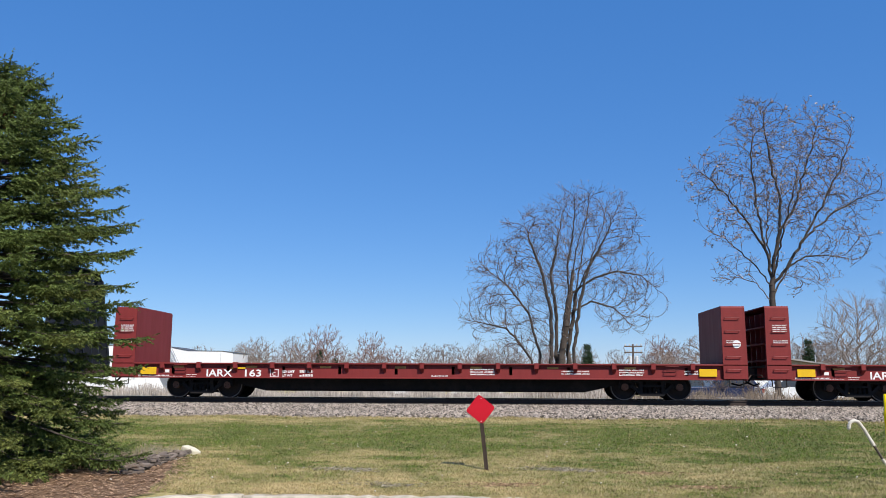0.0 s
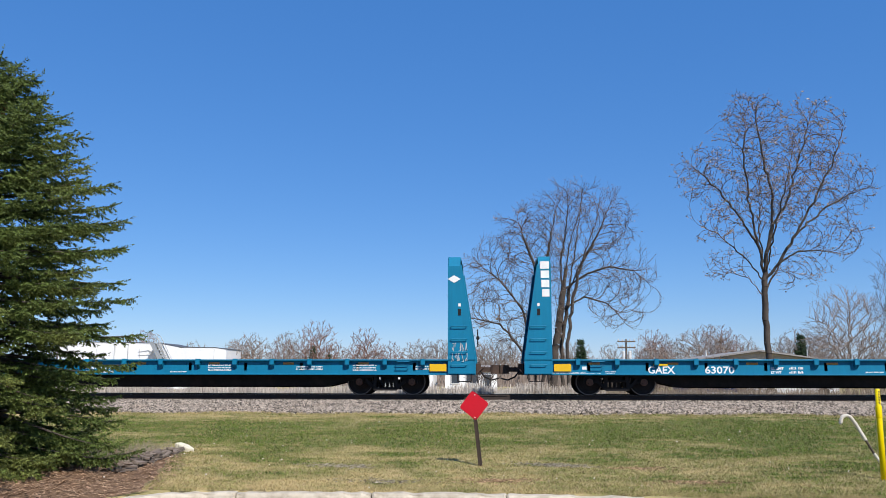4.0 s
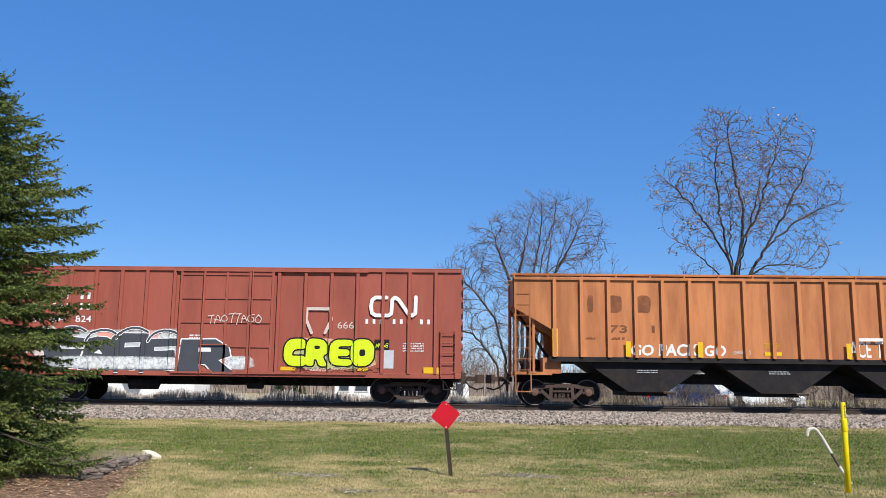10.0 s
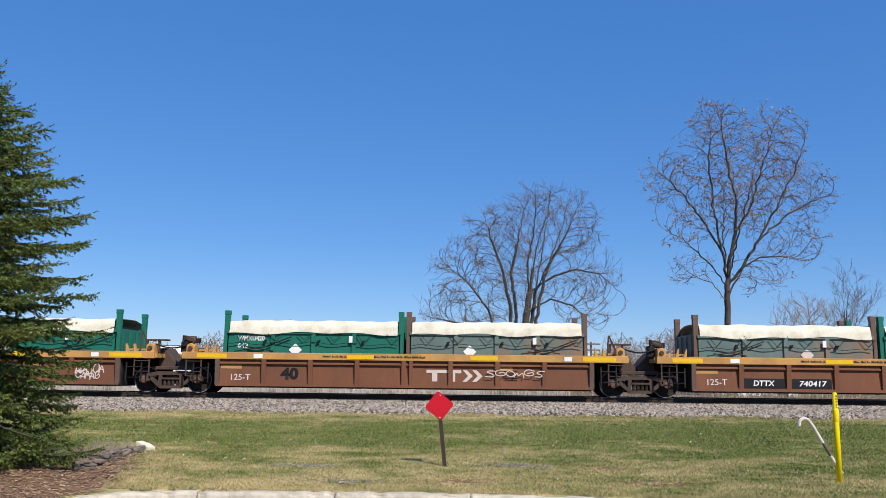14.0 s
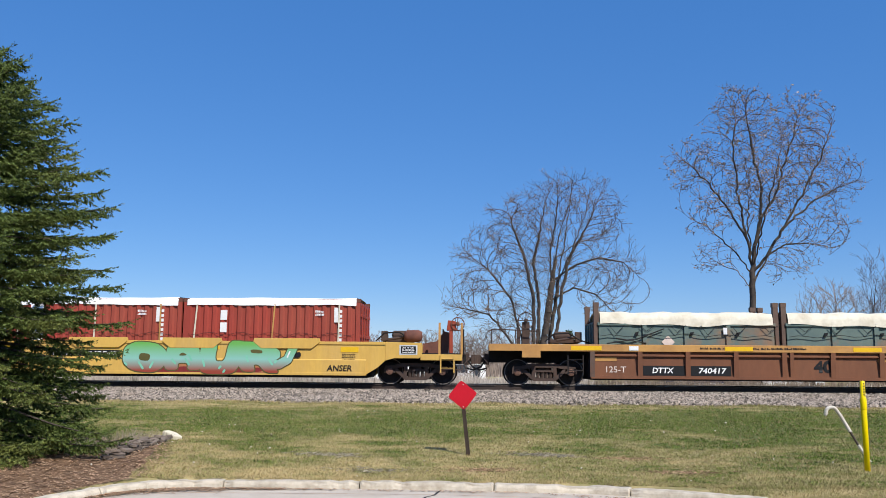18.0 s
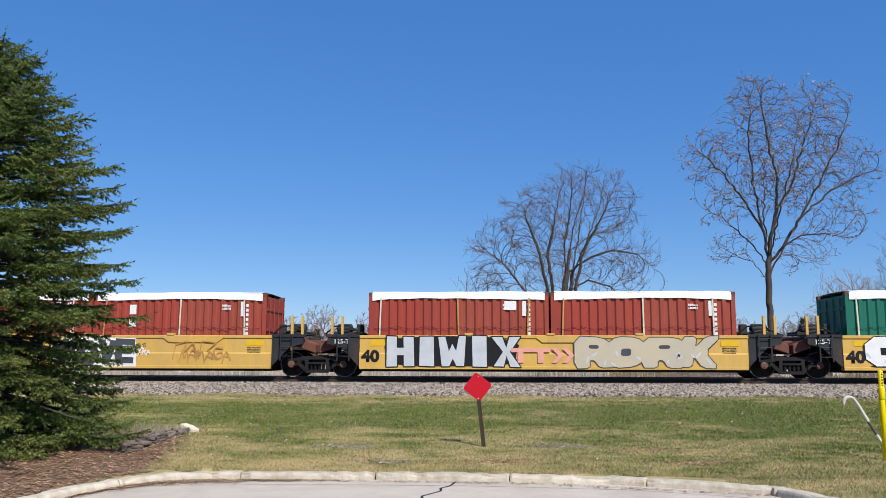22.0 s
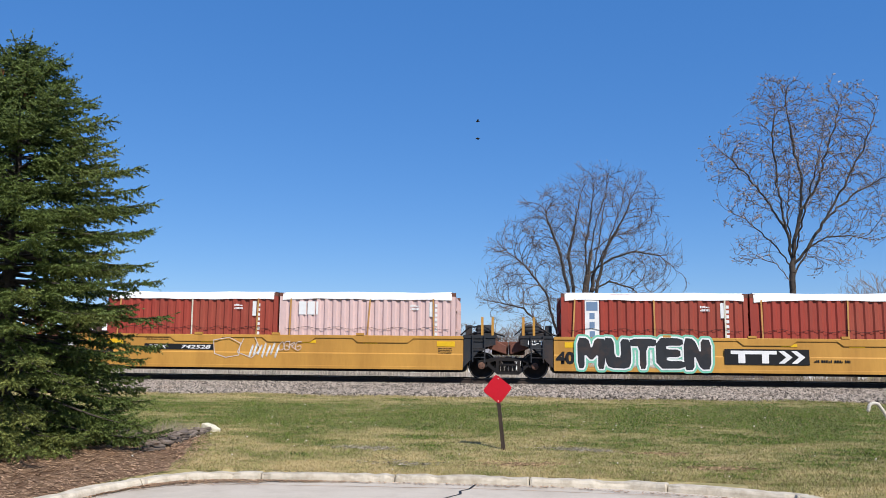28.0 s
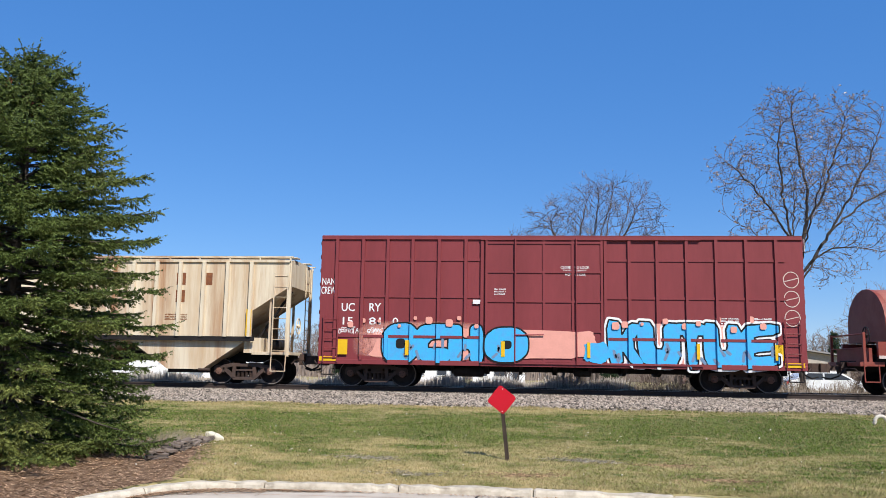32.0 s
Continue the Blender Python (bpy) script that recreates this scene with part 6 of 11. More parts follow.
def letter(s, x0, x1, z0, z1, mat, parent, y, bold=0.0, lean=0.0, edge=None, rim=0.03, drape=None, name="lettering"):
    """Lettering set to fill x0..x1, z0..z1 of a side; edge: the paint of an outline round it."""
    if edge:
        block(s, x0, x1, z0, z1, mat, edge, parent, y, max(rim, 0.045), 0.05, drape, int(abs(x0) * 10))
        return
    texts.append((s, x0, x1, z0, z1, mat, parent, y, bold, lean, name, drape))


def write(s, x, z, size, mat, parent, y, bold=0.0):
    n = sum(0.3 if c in " .1I" else 0.62 for c in s)
    letter(s, x, x + n * size, z, z + 0.7 * size, mat, parent, y, bold / max(size, 0.01))


def blob(x0, x1, z0, z1, mat, parent, y, seed=0, n=34, name="paint_patch", drape=None, wob=0.12):
    """A flat patch of paint with a cloudy outline."""
    rnd = random.Random(seed)
    k = [rnd.uniform(0, 6.28) for _ in range(4)]
    cx, cz, a, b = (x0 + x1) / 2, (z0 + z1) / 2, (x1 - x0) / 2, (z1 - z0) / 2
    pts = []
    for i in range(n):
        t = 6.28319 * i / n
        c, s = math.cos(t), math.sin(t)
        c, s = math.copysign(abs(c) ** 0.55, c), math.copysign(abs(s) ** 0.55, s)
        r = 1 + wob * (math.sin(5 * t + k[0]) + 0.6 * math.sin(9 * t + k[1]) + 0.5 * math.sin(14 * t + k[2])) / 2 - wob
        pts.append((cx + a * c * r, cz + b * s * r))
    m = Mesh()
    m.add([(px, y, pz) for px, pz in pts], [tuple(range(n))])
    me = m.data(name)
    if drape:
        drape(me, y)
    return part(name, me, mat, parent)


def strokes(pts, r, mat, parent, y, name="paint_line"):
    """A sprayed line along points (x, z)."""
    return tagged(part(name, fat([pts], r, y, 0.00004).data(name, fix=False), mat, parent), kind="stuff")


def scrawl(x0, x1, z0, z1, seed, n):
    """Hand-sprayed letter strokes as smoothed lines in x0..x1, z0..z1."""
    rnd = random.Random(seed)
    h = z1 - z0
    k = max(3, min(n // 2, round(abs(x1 - x0) / (0.45 * h))))
    w, lines = (x1 - x0) / k, []
    forms = (((0.1, 0), (0.3, 1), (0.5, 0.15), (0.75, 1), (0.95, 0)), ((0.9, 0.85), (0.3, 1), (0.05, 0.5), (0.3, 0), (0.95, 0.2), (0.8, 0.55), (0.4, 0.45)),
             ((0.15, 1), (0.1, 0), (0.2, 0.55), (0.9, 0.9), (0.75, 0.5), (0.25, 0.45), (0.95, 0)), ((0.9, 0.9), (0.35, 1), (0.15, 0.7), (0.8, 0.4), (0.7, 0.05), (0.1, 0.1)),
             ((0.1, 0.9), (0.9, 1), (0.5, 0.9), (0.45, 0)), ((0.5, 1), (0.1, 0.6), (0.2, 0.1), (0.7, 0), (0.95, 0.5), (0.7, 0.95), (0.45, 1)), ((0.1, 0), (0.45, 1.05), (0.9, 0), (0.7, 0.4), (0.15, 0.38)))
    for q in range(k):
        tall, up, lean = rnd.uniform(0.65, 1.0), rnd.uniform(0, 0.2), rnd.uniform(-0.1, 0.25)
        line = []
        for u, v in rnd.choice(forms):
            v = up + v * tall * (1 - up) + rnd.uniform(-0.07, 0.07)
            line.append((x0 + w * (q - 0.12 + 1.25 * u + lean * v + rnd.uniform(-0.1, 0.1)), z0 + h * v))
        for _ in range(2):
            line = line[:1] + [p for a, b in zip(line, line[1:]) for p in ((0.75 * a[0] + 0.25 * b[0], 0.75 * a[1] + 0.25 * b[1]), (0.25 * a[0] + 0.75 * b[0], 0.25 * a[1] + 0.75 * b[1]))] + line[-1:]
        lines.append(line)
    return lines


def scribble(x0, x1, z0, z1, mat, parent, y, seed, r=0.018, n=16):
    """A hand-sprayed tag of a few crowded letters."""
    r = min(r * 0.75, 0.05 * (z1 - z0))
    return tagged(part("tag_scribble", fat(scrawl(x0, x1, z0, z1, seed, n), r, y, 0.00003).data("tag_scribble", fix=False), mat, parent), kind="stuff")


def over_posts(posts, half, depth):
    """Lays paint over side posts: cuts it at their edges and lifts it onto their faces."""
    def lay(me, y):
        bm = bmesh.new()
        bm.from_mesh(me)
        xs = [v.co.x for v in bm.verts]
        lo, hi = min(xs), max(xs)
        near = [p for p in posts if lo - half < p < hi + half]
        for p in near:
            for c in (p - half - 0.012, p - half, p + half, p + half + 0.012):
                if lo < c < hi:
                    bmesh.ops.bisect_plane(bm, geom=bm.verts[:] + bm.edges[:] + bm.faces[:], plane_co=(c, 0, 0), plane_no=(1, 0, 0), dist=1e-5)
        for v in bm.verts:
            if any(abs(v.co.x - p) < half + 0.001 for p in near):
                v.co.y -= depth
        bm.to_mesh(me)
        bm.free()
    return lay


def box_car(name, label, u0, u1, mat, H, bot, posts, bands, door, truck_x, roof_ribs=True):
    """A boxcar: skin, side posts and bands, sliding door, corrugated ends, roof, ladders, sill, trucks and couplers."""
    car, u, L = wagon(name, label, u0, u1)
    W = 1.50
    part("body", Mesh().box(-L + 0.05, L - 0.05, -W, W, bot, H), mat, car)
    D = 0.075
    pd = {}
    for p in posts:
        for s in (-1, 1):
            key = "post"
            if key not in pd:
                pd[key] = Mesh().prism([(-0.058, 0.0), (-0.05, -D), (0.05, -D), (0.058, 0.0)], bot + 0.12, H - 0.12, "z").data("side_post")
                pd[key].materials.append(mat)
            o = part("side_post", pd[key], None, car)
            o.location = (p * 1.0, s * W, 0)
            if s > 0:
                o.rotation_euler = (0, 0, math.pi)
    xs = sorted(posts)
    for z in bands:
        for s in (-1, 1):
            for a, b in ((-L + 0.6, door[0] - 0.1), (door[1] + 0.1, L - 0.6)):
                part("side_band", Mesh().box(a, b, s * W - 0.03, s * W + 0.03, z - 0.045, z + 0.045), mat, car, fix=False)
    for s in (-1, 1):
        y = s * W
        part("side_sill", Mesh().box(-L + 0.03, L - 0.03, *sorted((y - s * 0.12, y + s * 0.05)), bot - 0.03, bot + 0.13), mat, car, bevel=0.01)
        part("top_chord", Mesh().box(-L + 0.03, L - 0.03, *sorted((y - s * 0.1, y + s * 0.055)), H - 0.13, H + 0.01), mat, car, bevel=0.01)
        d = Mesh().box(door[0], door[1], min(y, y + s * 0.06), max(y, y + s * 0.06), bot + 0.12, H - 0.16)
        dr = part("door", d, mat, car)
        yy = y + s * 0.075
        for i in range(5):
            x = door[0] + (door[1] - door[0]) * i / 4
            part("door_rib", Mesh().box(x - 0.04, x + 0.04, yy - 0.02, yy + 0.02, bot + 0.12, H - 0.16), mat, dr, fix=False)
        for k in range(5):
            z = bot + 0.16 + (H - bot - 0.4) * k / 4
            part("door_rib", Mesh().box(door[0], door[1], yy - 0.018, yy + 0.018, z - 0.035, z + 0.035), mat, dr, fix=False)
        for x in (door[0] + 0.25 * (door[1] - door[0]), door[0] + 0.78 * (door[1] - door[0])):
            part("lock_rod", Mesh().rod((x, y + s * 0.13, bot + 0.05), (x, y + s * 0.13, H - 0.1), 0.022, 8), mat, dr)
        part("door_handle", Mesh().path([(door[0] + 0.25 * (door[1] - door[0]), y + s * 0.14, bot + 1.0), ((door[0] + door[1]) / 2, y + s * 0.15, bot + 1.02)], 0.02), mat, dr)
        for z in (bot + 0.09, H - 0.12):
            part("door_track", Mesh().box(door[0] - 0.2, min(L - 0.7, door[1] + 3.2), min(y, y + s * 0.1), max(y, y + s * 0.1), z - 0.03, z + 0.03), mat, car, fix=False)
    r = Mesh()
    n = 15
    r.prism([(-W - 0.06, H - 0.01), (W + 0.06, H - 0.01), (W * 0.7, H + 0.045), (0, H + 0.07), (-W * 0.7, H + 0.045)], -L + 0.02, L - 0.02, "x")
    rf = part("roof", r, mat_roof, car)
    for i in range(n):
        x = -L + 0.3 + (2 * L - 0.6) * i / (n - 1)
        part("roof_rib", Mesh().prism([(-W - 0.05, H - 0.005), (0, H + 0.06), (W + 0.05, H - 0.005), (W * 0.7, H + 0.08), (0, H + 0.105), (-W * 0.7, H + 0.08)], x - 0.04, x + 0.04, "x"), mat_roof, rf)
    for s in (-1, 1):
        e = Mesh()
        x = s * (L - 0.05)
        e.box(min(x, x + s * 0.03), max(x, x + s * 0.03), -W, W, bot, H)
        wall = part("end_wall", e, mat, car)
        for k in range(9):
            z = bot + 0.3 + (H - bot - 0.55) * k / 8
            part("end_corrugation", Mesh().prism([(x, z - 0.13), (x + s * 0.085, z - 0.05), (x + s * 0.085, z + 0.05), (x, z + 0.13)], -W + 0.12, W - 0.12), mat, wall)
        rungs(s * (L - 0.68), s * (L - 0.2), [bot + 0.18 + 0.32 * i for i in range(5)], -W - 0.09, mat, car, True)
        rungs(s * (L - 0.68), s * (L - 0.2), [bot + 0.18 + 0.32 * i for i in range(5)], W + 0.05, mat, car, True)
        part("stirrup", Mesh().path([(s * (L - 0.15), -W + 0.03, bot), (s * (L - 0.15), -W, bot - 0.38), (s * (L - 0.6), -W, bot - 0.38), (s * (L - 0.6), -W + 0.03, bot)], 0.02), mat_underframe, car)
        truck(car, s * truck_x, u)
        coupler(car, s * (L - 0.03), s)
        part("end_sill", Mesh().box(min(s * (L - 0.35), s * L), max(s * (L - 0.35), s * L), -1.35, 1.35, 0.72, bot), mat_underframe, car, fix=False)
    uf = Mesh().box(-L + 0.3, L - 0.3, -0.35, 0.35, 0.55, bot)
    part("centre_sill", uf, mat_underframe, car)
    for i in range(9):
        x = -4.6 + 9.2 * i / 8
        part("cross_bearer", Mesh().prism([(-1.4, bot), (1.4, bot), (0.4, bot - 0.3), (-0.4, bot - 0.3)], x - 0.06, x + 0.06, "x"), mat_underframe, car)
    part("air_reservoir", Mesh().lathe([(0.05, -0.55), (0.19, -0.48), (0.19, 0.48), (0.05, 0.55)], (-2.9, -0.8, 0.56), "x", 12), mat_underframe, car, smooth=True)
    part("brake_cylinder", Mesh().lathe([(0.05, -0.3), (0.15, -0.26), (0.15, 0.26), (0.05, 0.3)], (0.9, -0.75, 0.58), "x", 12), mat_underframe, car, smooth=True)
    brake_wheel(car, (-L - 0.12, 0.5, 1.9), "x", mat_underframe)
    return car, u, L, W


mat_roof = material("painted_roof", (0.22, 0.085, 0.07), 0.6, second=(0.16, 0.12, 0.10), bump=0.05)


def block_letters(counts, x0, pitch, z0, h, w, mat, car, y, gaps=(), drape=None):
    """A painted company name, kept as plain bars of its letters' size."""
    x = x0
    for i in range(counts):
        if i in gaps:
            x += pitch * 0.8
        part("name_bar", Mesh().box(x + 0.22 * w, x + 0.78 * w, y - 0.003, y + 0.002, z0, z0 + h), mat, car, fix=False)
        x += pitch
    return x


# the brown boxcar
posts = [-7.1, -6.22, -5.34, -4.48, -3.6, -2.74, -1.8, 1.75, 2.65, 3.53, 4.4, 5.27, 6.15, 7.03]
car, u, L, W = box_car("boxcar", "red-brown boxcar with grey and lime graffiti", 72.46, 88.26, mat_boxcar_brown, 4.48, 0.86, posts, [], (-1.55, 1.55), 6.15)
lay = over_posts(posts, 0.06, 0.075)
y = -W - 0.006
for i, n in enumerate((3, 3, 2)):
    block_letters(n, -6.9 + i * 0.93, 0.235, 3.36, 0.22, 0.17, mat_white, car, y)
for i, n in enumerate((3, 3, 2)):
    block_letters(n, -6.9 + i * 0.93, 0.235, 3.0, 0.22, 0.17, mat_white, car, y)
letter("CNA", -6.92, -6.3, 2.58, 2.80, mat_white, car, y, 0.01)
letter("404", -6.02, -5.45, 2.58, 2.80, mat_white, car, y, 0.01)
letter("824", -5.12, -4.58, 2.58, 2.80, mat_white, car, y, 0.01)
strokes([(5.38, 3.5), (5.02, 3.5), (4.9, 3.42), (4.86, 3.2), (4.9, 2.98), (5.02, 2.9), (5.46, 2.9), (5.55, 2.98), (5.57, 3.42), (5.65, 3.5), (5.78, 3.44), (6.12, 2.96), (6.25, 2.9), (6.35, 2.98), (6.36, 3.52)], 0.062, mat_white, car, y - 0.05, "company_emblem")
block_letters(9, 4.65, 0.24, 2.62, 0.16, 0.16, mat_white, car, y, (3, 6))
blob(-6.4, 0.2, 1.0, 2.45, mat_white_mist, car, y, 3, drape=lay)
blob(-6.1, -1.7, 1.05, 2.25, mat_silver, car, y - 0.002, 2, drape=lay)
blob(-6.5, -5.6, 1.3, 2.5, mat_pale, car, y - 0.003, 4, drape=lay)
for q, (a, b) in enumerate(((-5.9, -5.2), (-4.4, -3.6), (-2.9, -2.2))):
    blob(a, b, 1.85, 2.35, (mat_teal, mat_salmon, mat_salmon)[q], car, y - 0.004, 200 + q, drape=lay)
block("EASE", -5.85, -1.6, 0.98, 2.15, mat_grey_paint, mat_white, car, y - 0.006, 0.03, 0.12, lay, 5, 0.22, None, 0)
for q in range(5):
    arc = [(-6.2 + 1.05 * q + 0.62 * math.cos(2.9 - 0.3 * j), 1.85 + 0.08 * (q % 2) + 0.48 * math.sin(2.9 - 0.3 * j)) for j in range(8)]
    for r, m, o in ((0.06, mat_white, 0.018), (0.035, mat_grey_paint, 0.020)):
        me = fat([arc], r, y - o, 0.00002).data("paint_line", fix=False)
        lay(me, y - o)
        tagged(part("paint_line", me, m, car), kind="stuff")
block("R", -1.45, 0.3, 1.02, 2.05, mat_grey_paint, mat_white, car, y - 0.085, 0.045, 0.0, None, 6, 0.14, None, 0)
blob(-0.3, 1.1, 1.02, 1.55, mat_white_mist, car, y - 0.08, 210)
blob(-6.45, 0.1, 1.0, 1.5, mat_white_mist, car, y - 0.016, 211, drape=lay)
blob(-3.1, -2.4, 1.18, 1.36, mat_yellow, car, y - 0.012, 8, drape=lay)
blob(1.95, 5.2, 1.0, 2.2, mat_salmon, car, y, 5, drape=lay)
blob(2.2, 4.9, 1.05, 1.9, mat_pale, car, y - 0.002, 6, drape=lay)
blob(1.9, 5.3, 1.02, 2.15, mat_lime_mist, car, y - 0.003, 212, drape=lay)
block("CREO", 2.0, 5.0, 1.22, 2.1, mat_lime, mat_black, car, y - 0.005, 0.05, 0.0, lay, 3, 0.06, None, 2)
scribble(2.3, 5.2, 1.02, 1.18, mat_black, car, y - 0.09, 213, 0.014, 30)
strokes([(2.9, 2.3), (2.7, 2.75), (2.72, 3.1), (3.5, 3.1), (3.55, 2.75), (3.35, 2.3)], 0.05, mat_pale, car, y - 0.05)
letter("666", 3.75, 4.3, 2.45, 2.68, mat_pale, car, y, 0.0)
for a in (-7.1, 7.0):
    plate(a - 0.35, a + 0.15, 1.0, 1.2, y - 0.05, mat_yellow, car)
for a in (-4.4, 1.9, 4.3):
    plate(a, a + 0.5, 1.05, 1.17, y, mat_yellow, car)
bars(5.95, 2.0, 0.7, 4, mat_white, car, y)
bars(-7.0, 1.75, 0.6, 3, mat_white, car, y)
bars(-1.2, 2.2, 0.4, 3, mat_white, car, y - 0.06)
scribble(-0.6, 1.2, 2.55, 2.95, mat_pale, car, y - 0.10, 3)
part("stencil_plate", Mesh().box(5.0, 5.5, y - 0.003, y + 0.002, 1.75, 2.1), mat_black, car, fix=False)
scribble(5.05, 5.45, 1.82, 2.0, mat_lime, car, y - 0.006, 9, 0.012, 10)
plate(5.25, 5.65, 1.15, 1.75, y - 0.001, mat_silver, car, "paint_patch")

# the maroon boxcar
posts = [-7.3, -6.0, -4.93, -3.76, -2.63, -1.8, 1.62, 2.43, 3.6, 4.76, 5.95, 7.1]
car, u, L, W = box_car("boxcar", "faded maroon boxcar with purple and pink graffiti", 54.56, 70.55, mat_boxcar_maroon, 4.34, 0.78, posts, [], (-1.68, 1.5), 6.05)
lay = over_posts(posts, 0.06, 0.075)
mat_sign_cream = material("lettering_cream", (0.70, 0.60, 0.40), 0.6, amount=0.3, bump=0.0)
for i in range(9):
    part("name_bar", Mesh().box(2.0 + i * 0.585, 2.0 + i * 0.585 + 0.10, y - 0.053, y - 0.048, 3.22, 3.6), mat_sign_cream, car, fix=False)
for i in range(7):
    part("name_bar", Mesh().box(2.8 + i * 0.585, 2.8 + i * 0.585 + 0.10, y - 0.053, y - 0.048, 2.7, 3.05), mat_sign_cream, car, fix=False)
sh = [(-5.55, 3.75), (-5.3, 3.95), (-4.93, 3.85), (-4.5, 3.95), (-4.25, 3.75), (-4.32, 3.4), (-4.25, 3.0), (-4.55, 2.75), (-4.9, 2.6), (-5.3, 2.75), (-5.55, 3.0), (-5.48, 3.4), (-5.55, 3.75)]
strokes(sh, 0.022, mat_sign_cream, car, y - 0.048, "shield_outline")
for i, (a, b) in enumerate(((-5.42, -4.4), (-5.38, -4.42), (-5.15, -4.65))):
    bars(a, 3.55 - 0.33 * i, b - a, 1, mat_sign_cream, car, y - 0.048, 0.14)
part("stencil_panel", Mesh().box(-7.15, -6.1, y - 0.002, y + 0.002, 1.9, 2.4), mat_black, car, fix=False)
letter("WC", -6.9, -6.35, 2.18, 2.36, mat_white, car, y - 0.03, 0.01)
letter("273", -6.9, -6.15, 1.93, 2.11, mat_white, car, y - 0.03, 0.01)
letter("70", -5.75, -5.3, 1.93, 2.11, mat_white, car, y - 0.03, 0.01)
blob(-7.25, -5.2, 1.0, 1.95, mat_teal, car, y - 0.001, 11, drape=lay, wob=0.2)
blob(-6.5, -0.6, 0.84, 2.2, mat_white, car, y - 0.002, 12, drape=lay)
blob(-3.2, -0.3, 1.2, 2.25, mat_teal, car, y - 0.003, 13, drape=lay, wob=0.2)
blob(-7.0, -1.8, 0.84, 1.3, mat_white, car, y - 0.0035, 220, drape=lay)
block("SIDE", -6.45, -2.75, 0.86, 2.25, mat_purple, mat_white, car, y - 0.006, 0.05, 0.10, lay, 8, 0.14, None, 0, mat_dark_purple)
block("N", -2.75, -1.72, 0.86, 2.2, mat_purple, mat_white, car, y - 0.006, 0.05, 0.06, lay, 9, 0.14, None, 0, mat_dark_purple)
for q, (a, b, c, d) in enumerate(((-4.5, -4.05, 1.45, 1.8), (-3.6, -3.2, 1.2, 1.55), (-5.9, -5.5, 1.0, 1.2), (-2.4, -2.0, 1.5, 1.8))):
    blob(a, b, c, d, mat_teal, car, y - 0.017, 222 + q, n=14, drape=lay)
blob(-5.4, -4.4, 1.45, 1.75, mat_red_car, car, y - 0.014, 15, drape=lay)
blob(1.1, 8.25, 0.55, 3.3, mat_green_mist, car, y - 0.0004, 19, drape=lay)
blob(1.2, 8.2, 0.6, 2.75, mat_green_mist, car, y - 0.0009, 16, drape=lay)
blob(1.75, 7.75, 0.6, 2.72, mat_white_mist, car, y - 0.0014, 17, drape=lay)
block("ASMA", 2.1, 7.3, 0.92, 2.3, mat_pink, mat_blue_grey, car, y - 0.006, 0.075, -0.03, lay, 11, 0.07, mat_white, 1)
for a in (2.15, 4.75):
    plate(a, a + 0.16, 1.3, 1.85, y - 0.06, mat_yellow, car)
for a in (-7.85, 7.75):
    plate(a - 0.08, a + 0.08, 1.15, 2.1, y - 0.11, mat_yellow, car, "reflector", "tall yellow reflector strip")
plate(-1.95, -1.8, 1.45, 1.95, y - 0.06, mat_yellow, car)
scribble(-7.85, -7.0, 3.3, 3.9, mat_white, car, y, 21, 0.022)
scribble(-7.1, -6.25, 2.6, 3.2, mat_white, car, y - 0.002, 22, 0.03)
bars(-1.2, 3.1, 0.8, 3, mat_white, car, y - 0.08)
bars(-2.2, 3.2, 0.35, 4, mat_white, car, y)
plate(6.0, 6.5, 1.55, 1.85, y - 0.016, mat_black, car, "stencil_panel")
rnd = random.Random(17)
for q in range(22):
    a, c = rnd.uniform(-1.6, 1.1), rnd.uniform(0.95, 2.3)
    blob(a, a + rnd.uniform(0.15, 0.6), c, c + rnd.uniform(0.12, 0.4), (mat_rust_mist, mat_rust_mist, mat_black_mist)[q % 3], car, y - 0.066 - 0.0006 * q, 230 + q, n=18, name="rust_patch", wob=0.3)

# the tall wine-red boxcar
posts = [-7.4, -6.5, -5.65, -4.8, -3.9, -3.0, -2.45, 1.62, 2.4, 3.3, 4.25, 5.2, 6.15, 7.1]
car, u, L, W = box_car("boxcar", "tall wine-red boxcar with blue graffiti", -242.98, -227.03, mat_boxcar_wine, 5.08, 0.76, posts, [1.67, 3.02, 4.27], (-2.3, 1.5), 6.03)
lay = over_posts(posts, 0.06, 0.075)
letter("UC", -7.2, -6.75, 2.5, 2.78, mat_white, car, y, 0.012)
letter("RY", -6.25, -5.85, 2.5, 2.78, mat_white, car, y, 0.012)
letter("15", -7.15, -6.8, 2.05, 2.3, mat_white, car, y, 0.012)
letter("81", -6.25, -5.85, 2.05, 2.3, mat_white, car, y, 0.012)
letter("0", -5.45, -5.25, 2.05, 2.3, mat_white, car, y, 0.012)
letter("NAN", -7.9, -7.45, 3.4, 3.62, mat_white, car, y, 0.01, name="graffiti")
letter("CREW", -7.92, -7.42, 3.08, 3.33, mat_white, car, y, 0.01, name="graffiti")
letter("CLOSE AND LOCK", 0.15, 1.1, 3.98, 4.06, mat_white, car, y - 0.06, 0.02)
letter("DOOR BEFORE", 0.25, 1.0, 3.86, 3.94, mat_white, car, y - 0.06, 0.02)
letter("MOVING CAR", 0.3, 0.98, 3.74, 3.82, mat_white, car, y - 0.06, 0.02)
blob(-7.1, -1.9, 0.78, 2.3, mat_salmon_mist, car, y, 40, drape=lay)
blob(-6.4, -2.0, 0.78, 2.05, mat_salmon, car, y - 0.002, 41, drape=lay)
blob(-2.3, 1.6, 0.95, 2.0, mat_salmon, car, y - 0.09, 42)
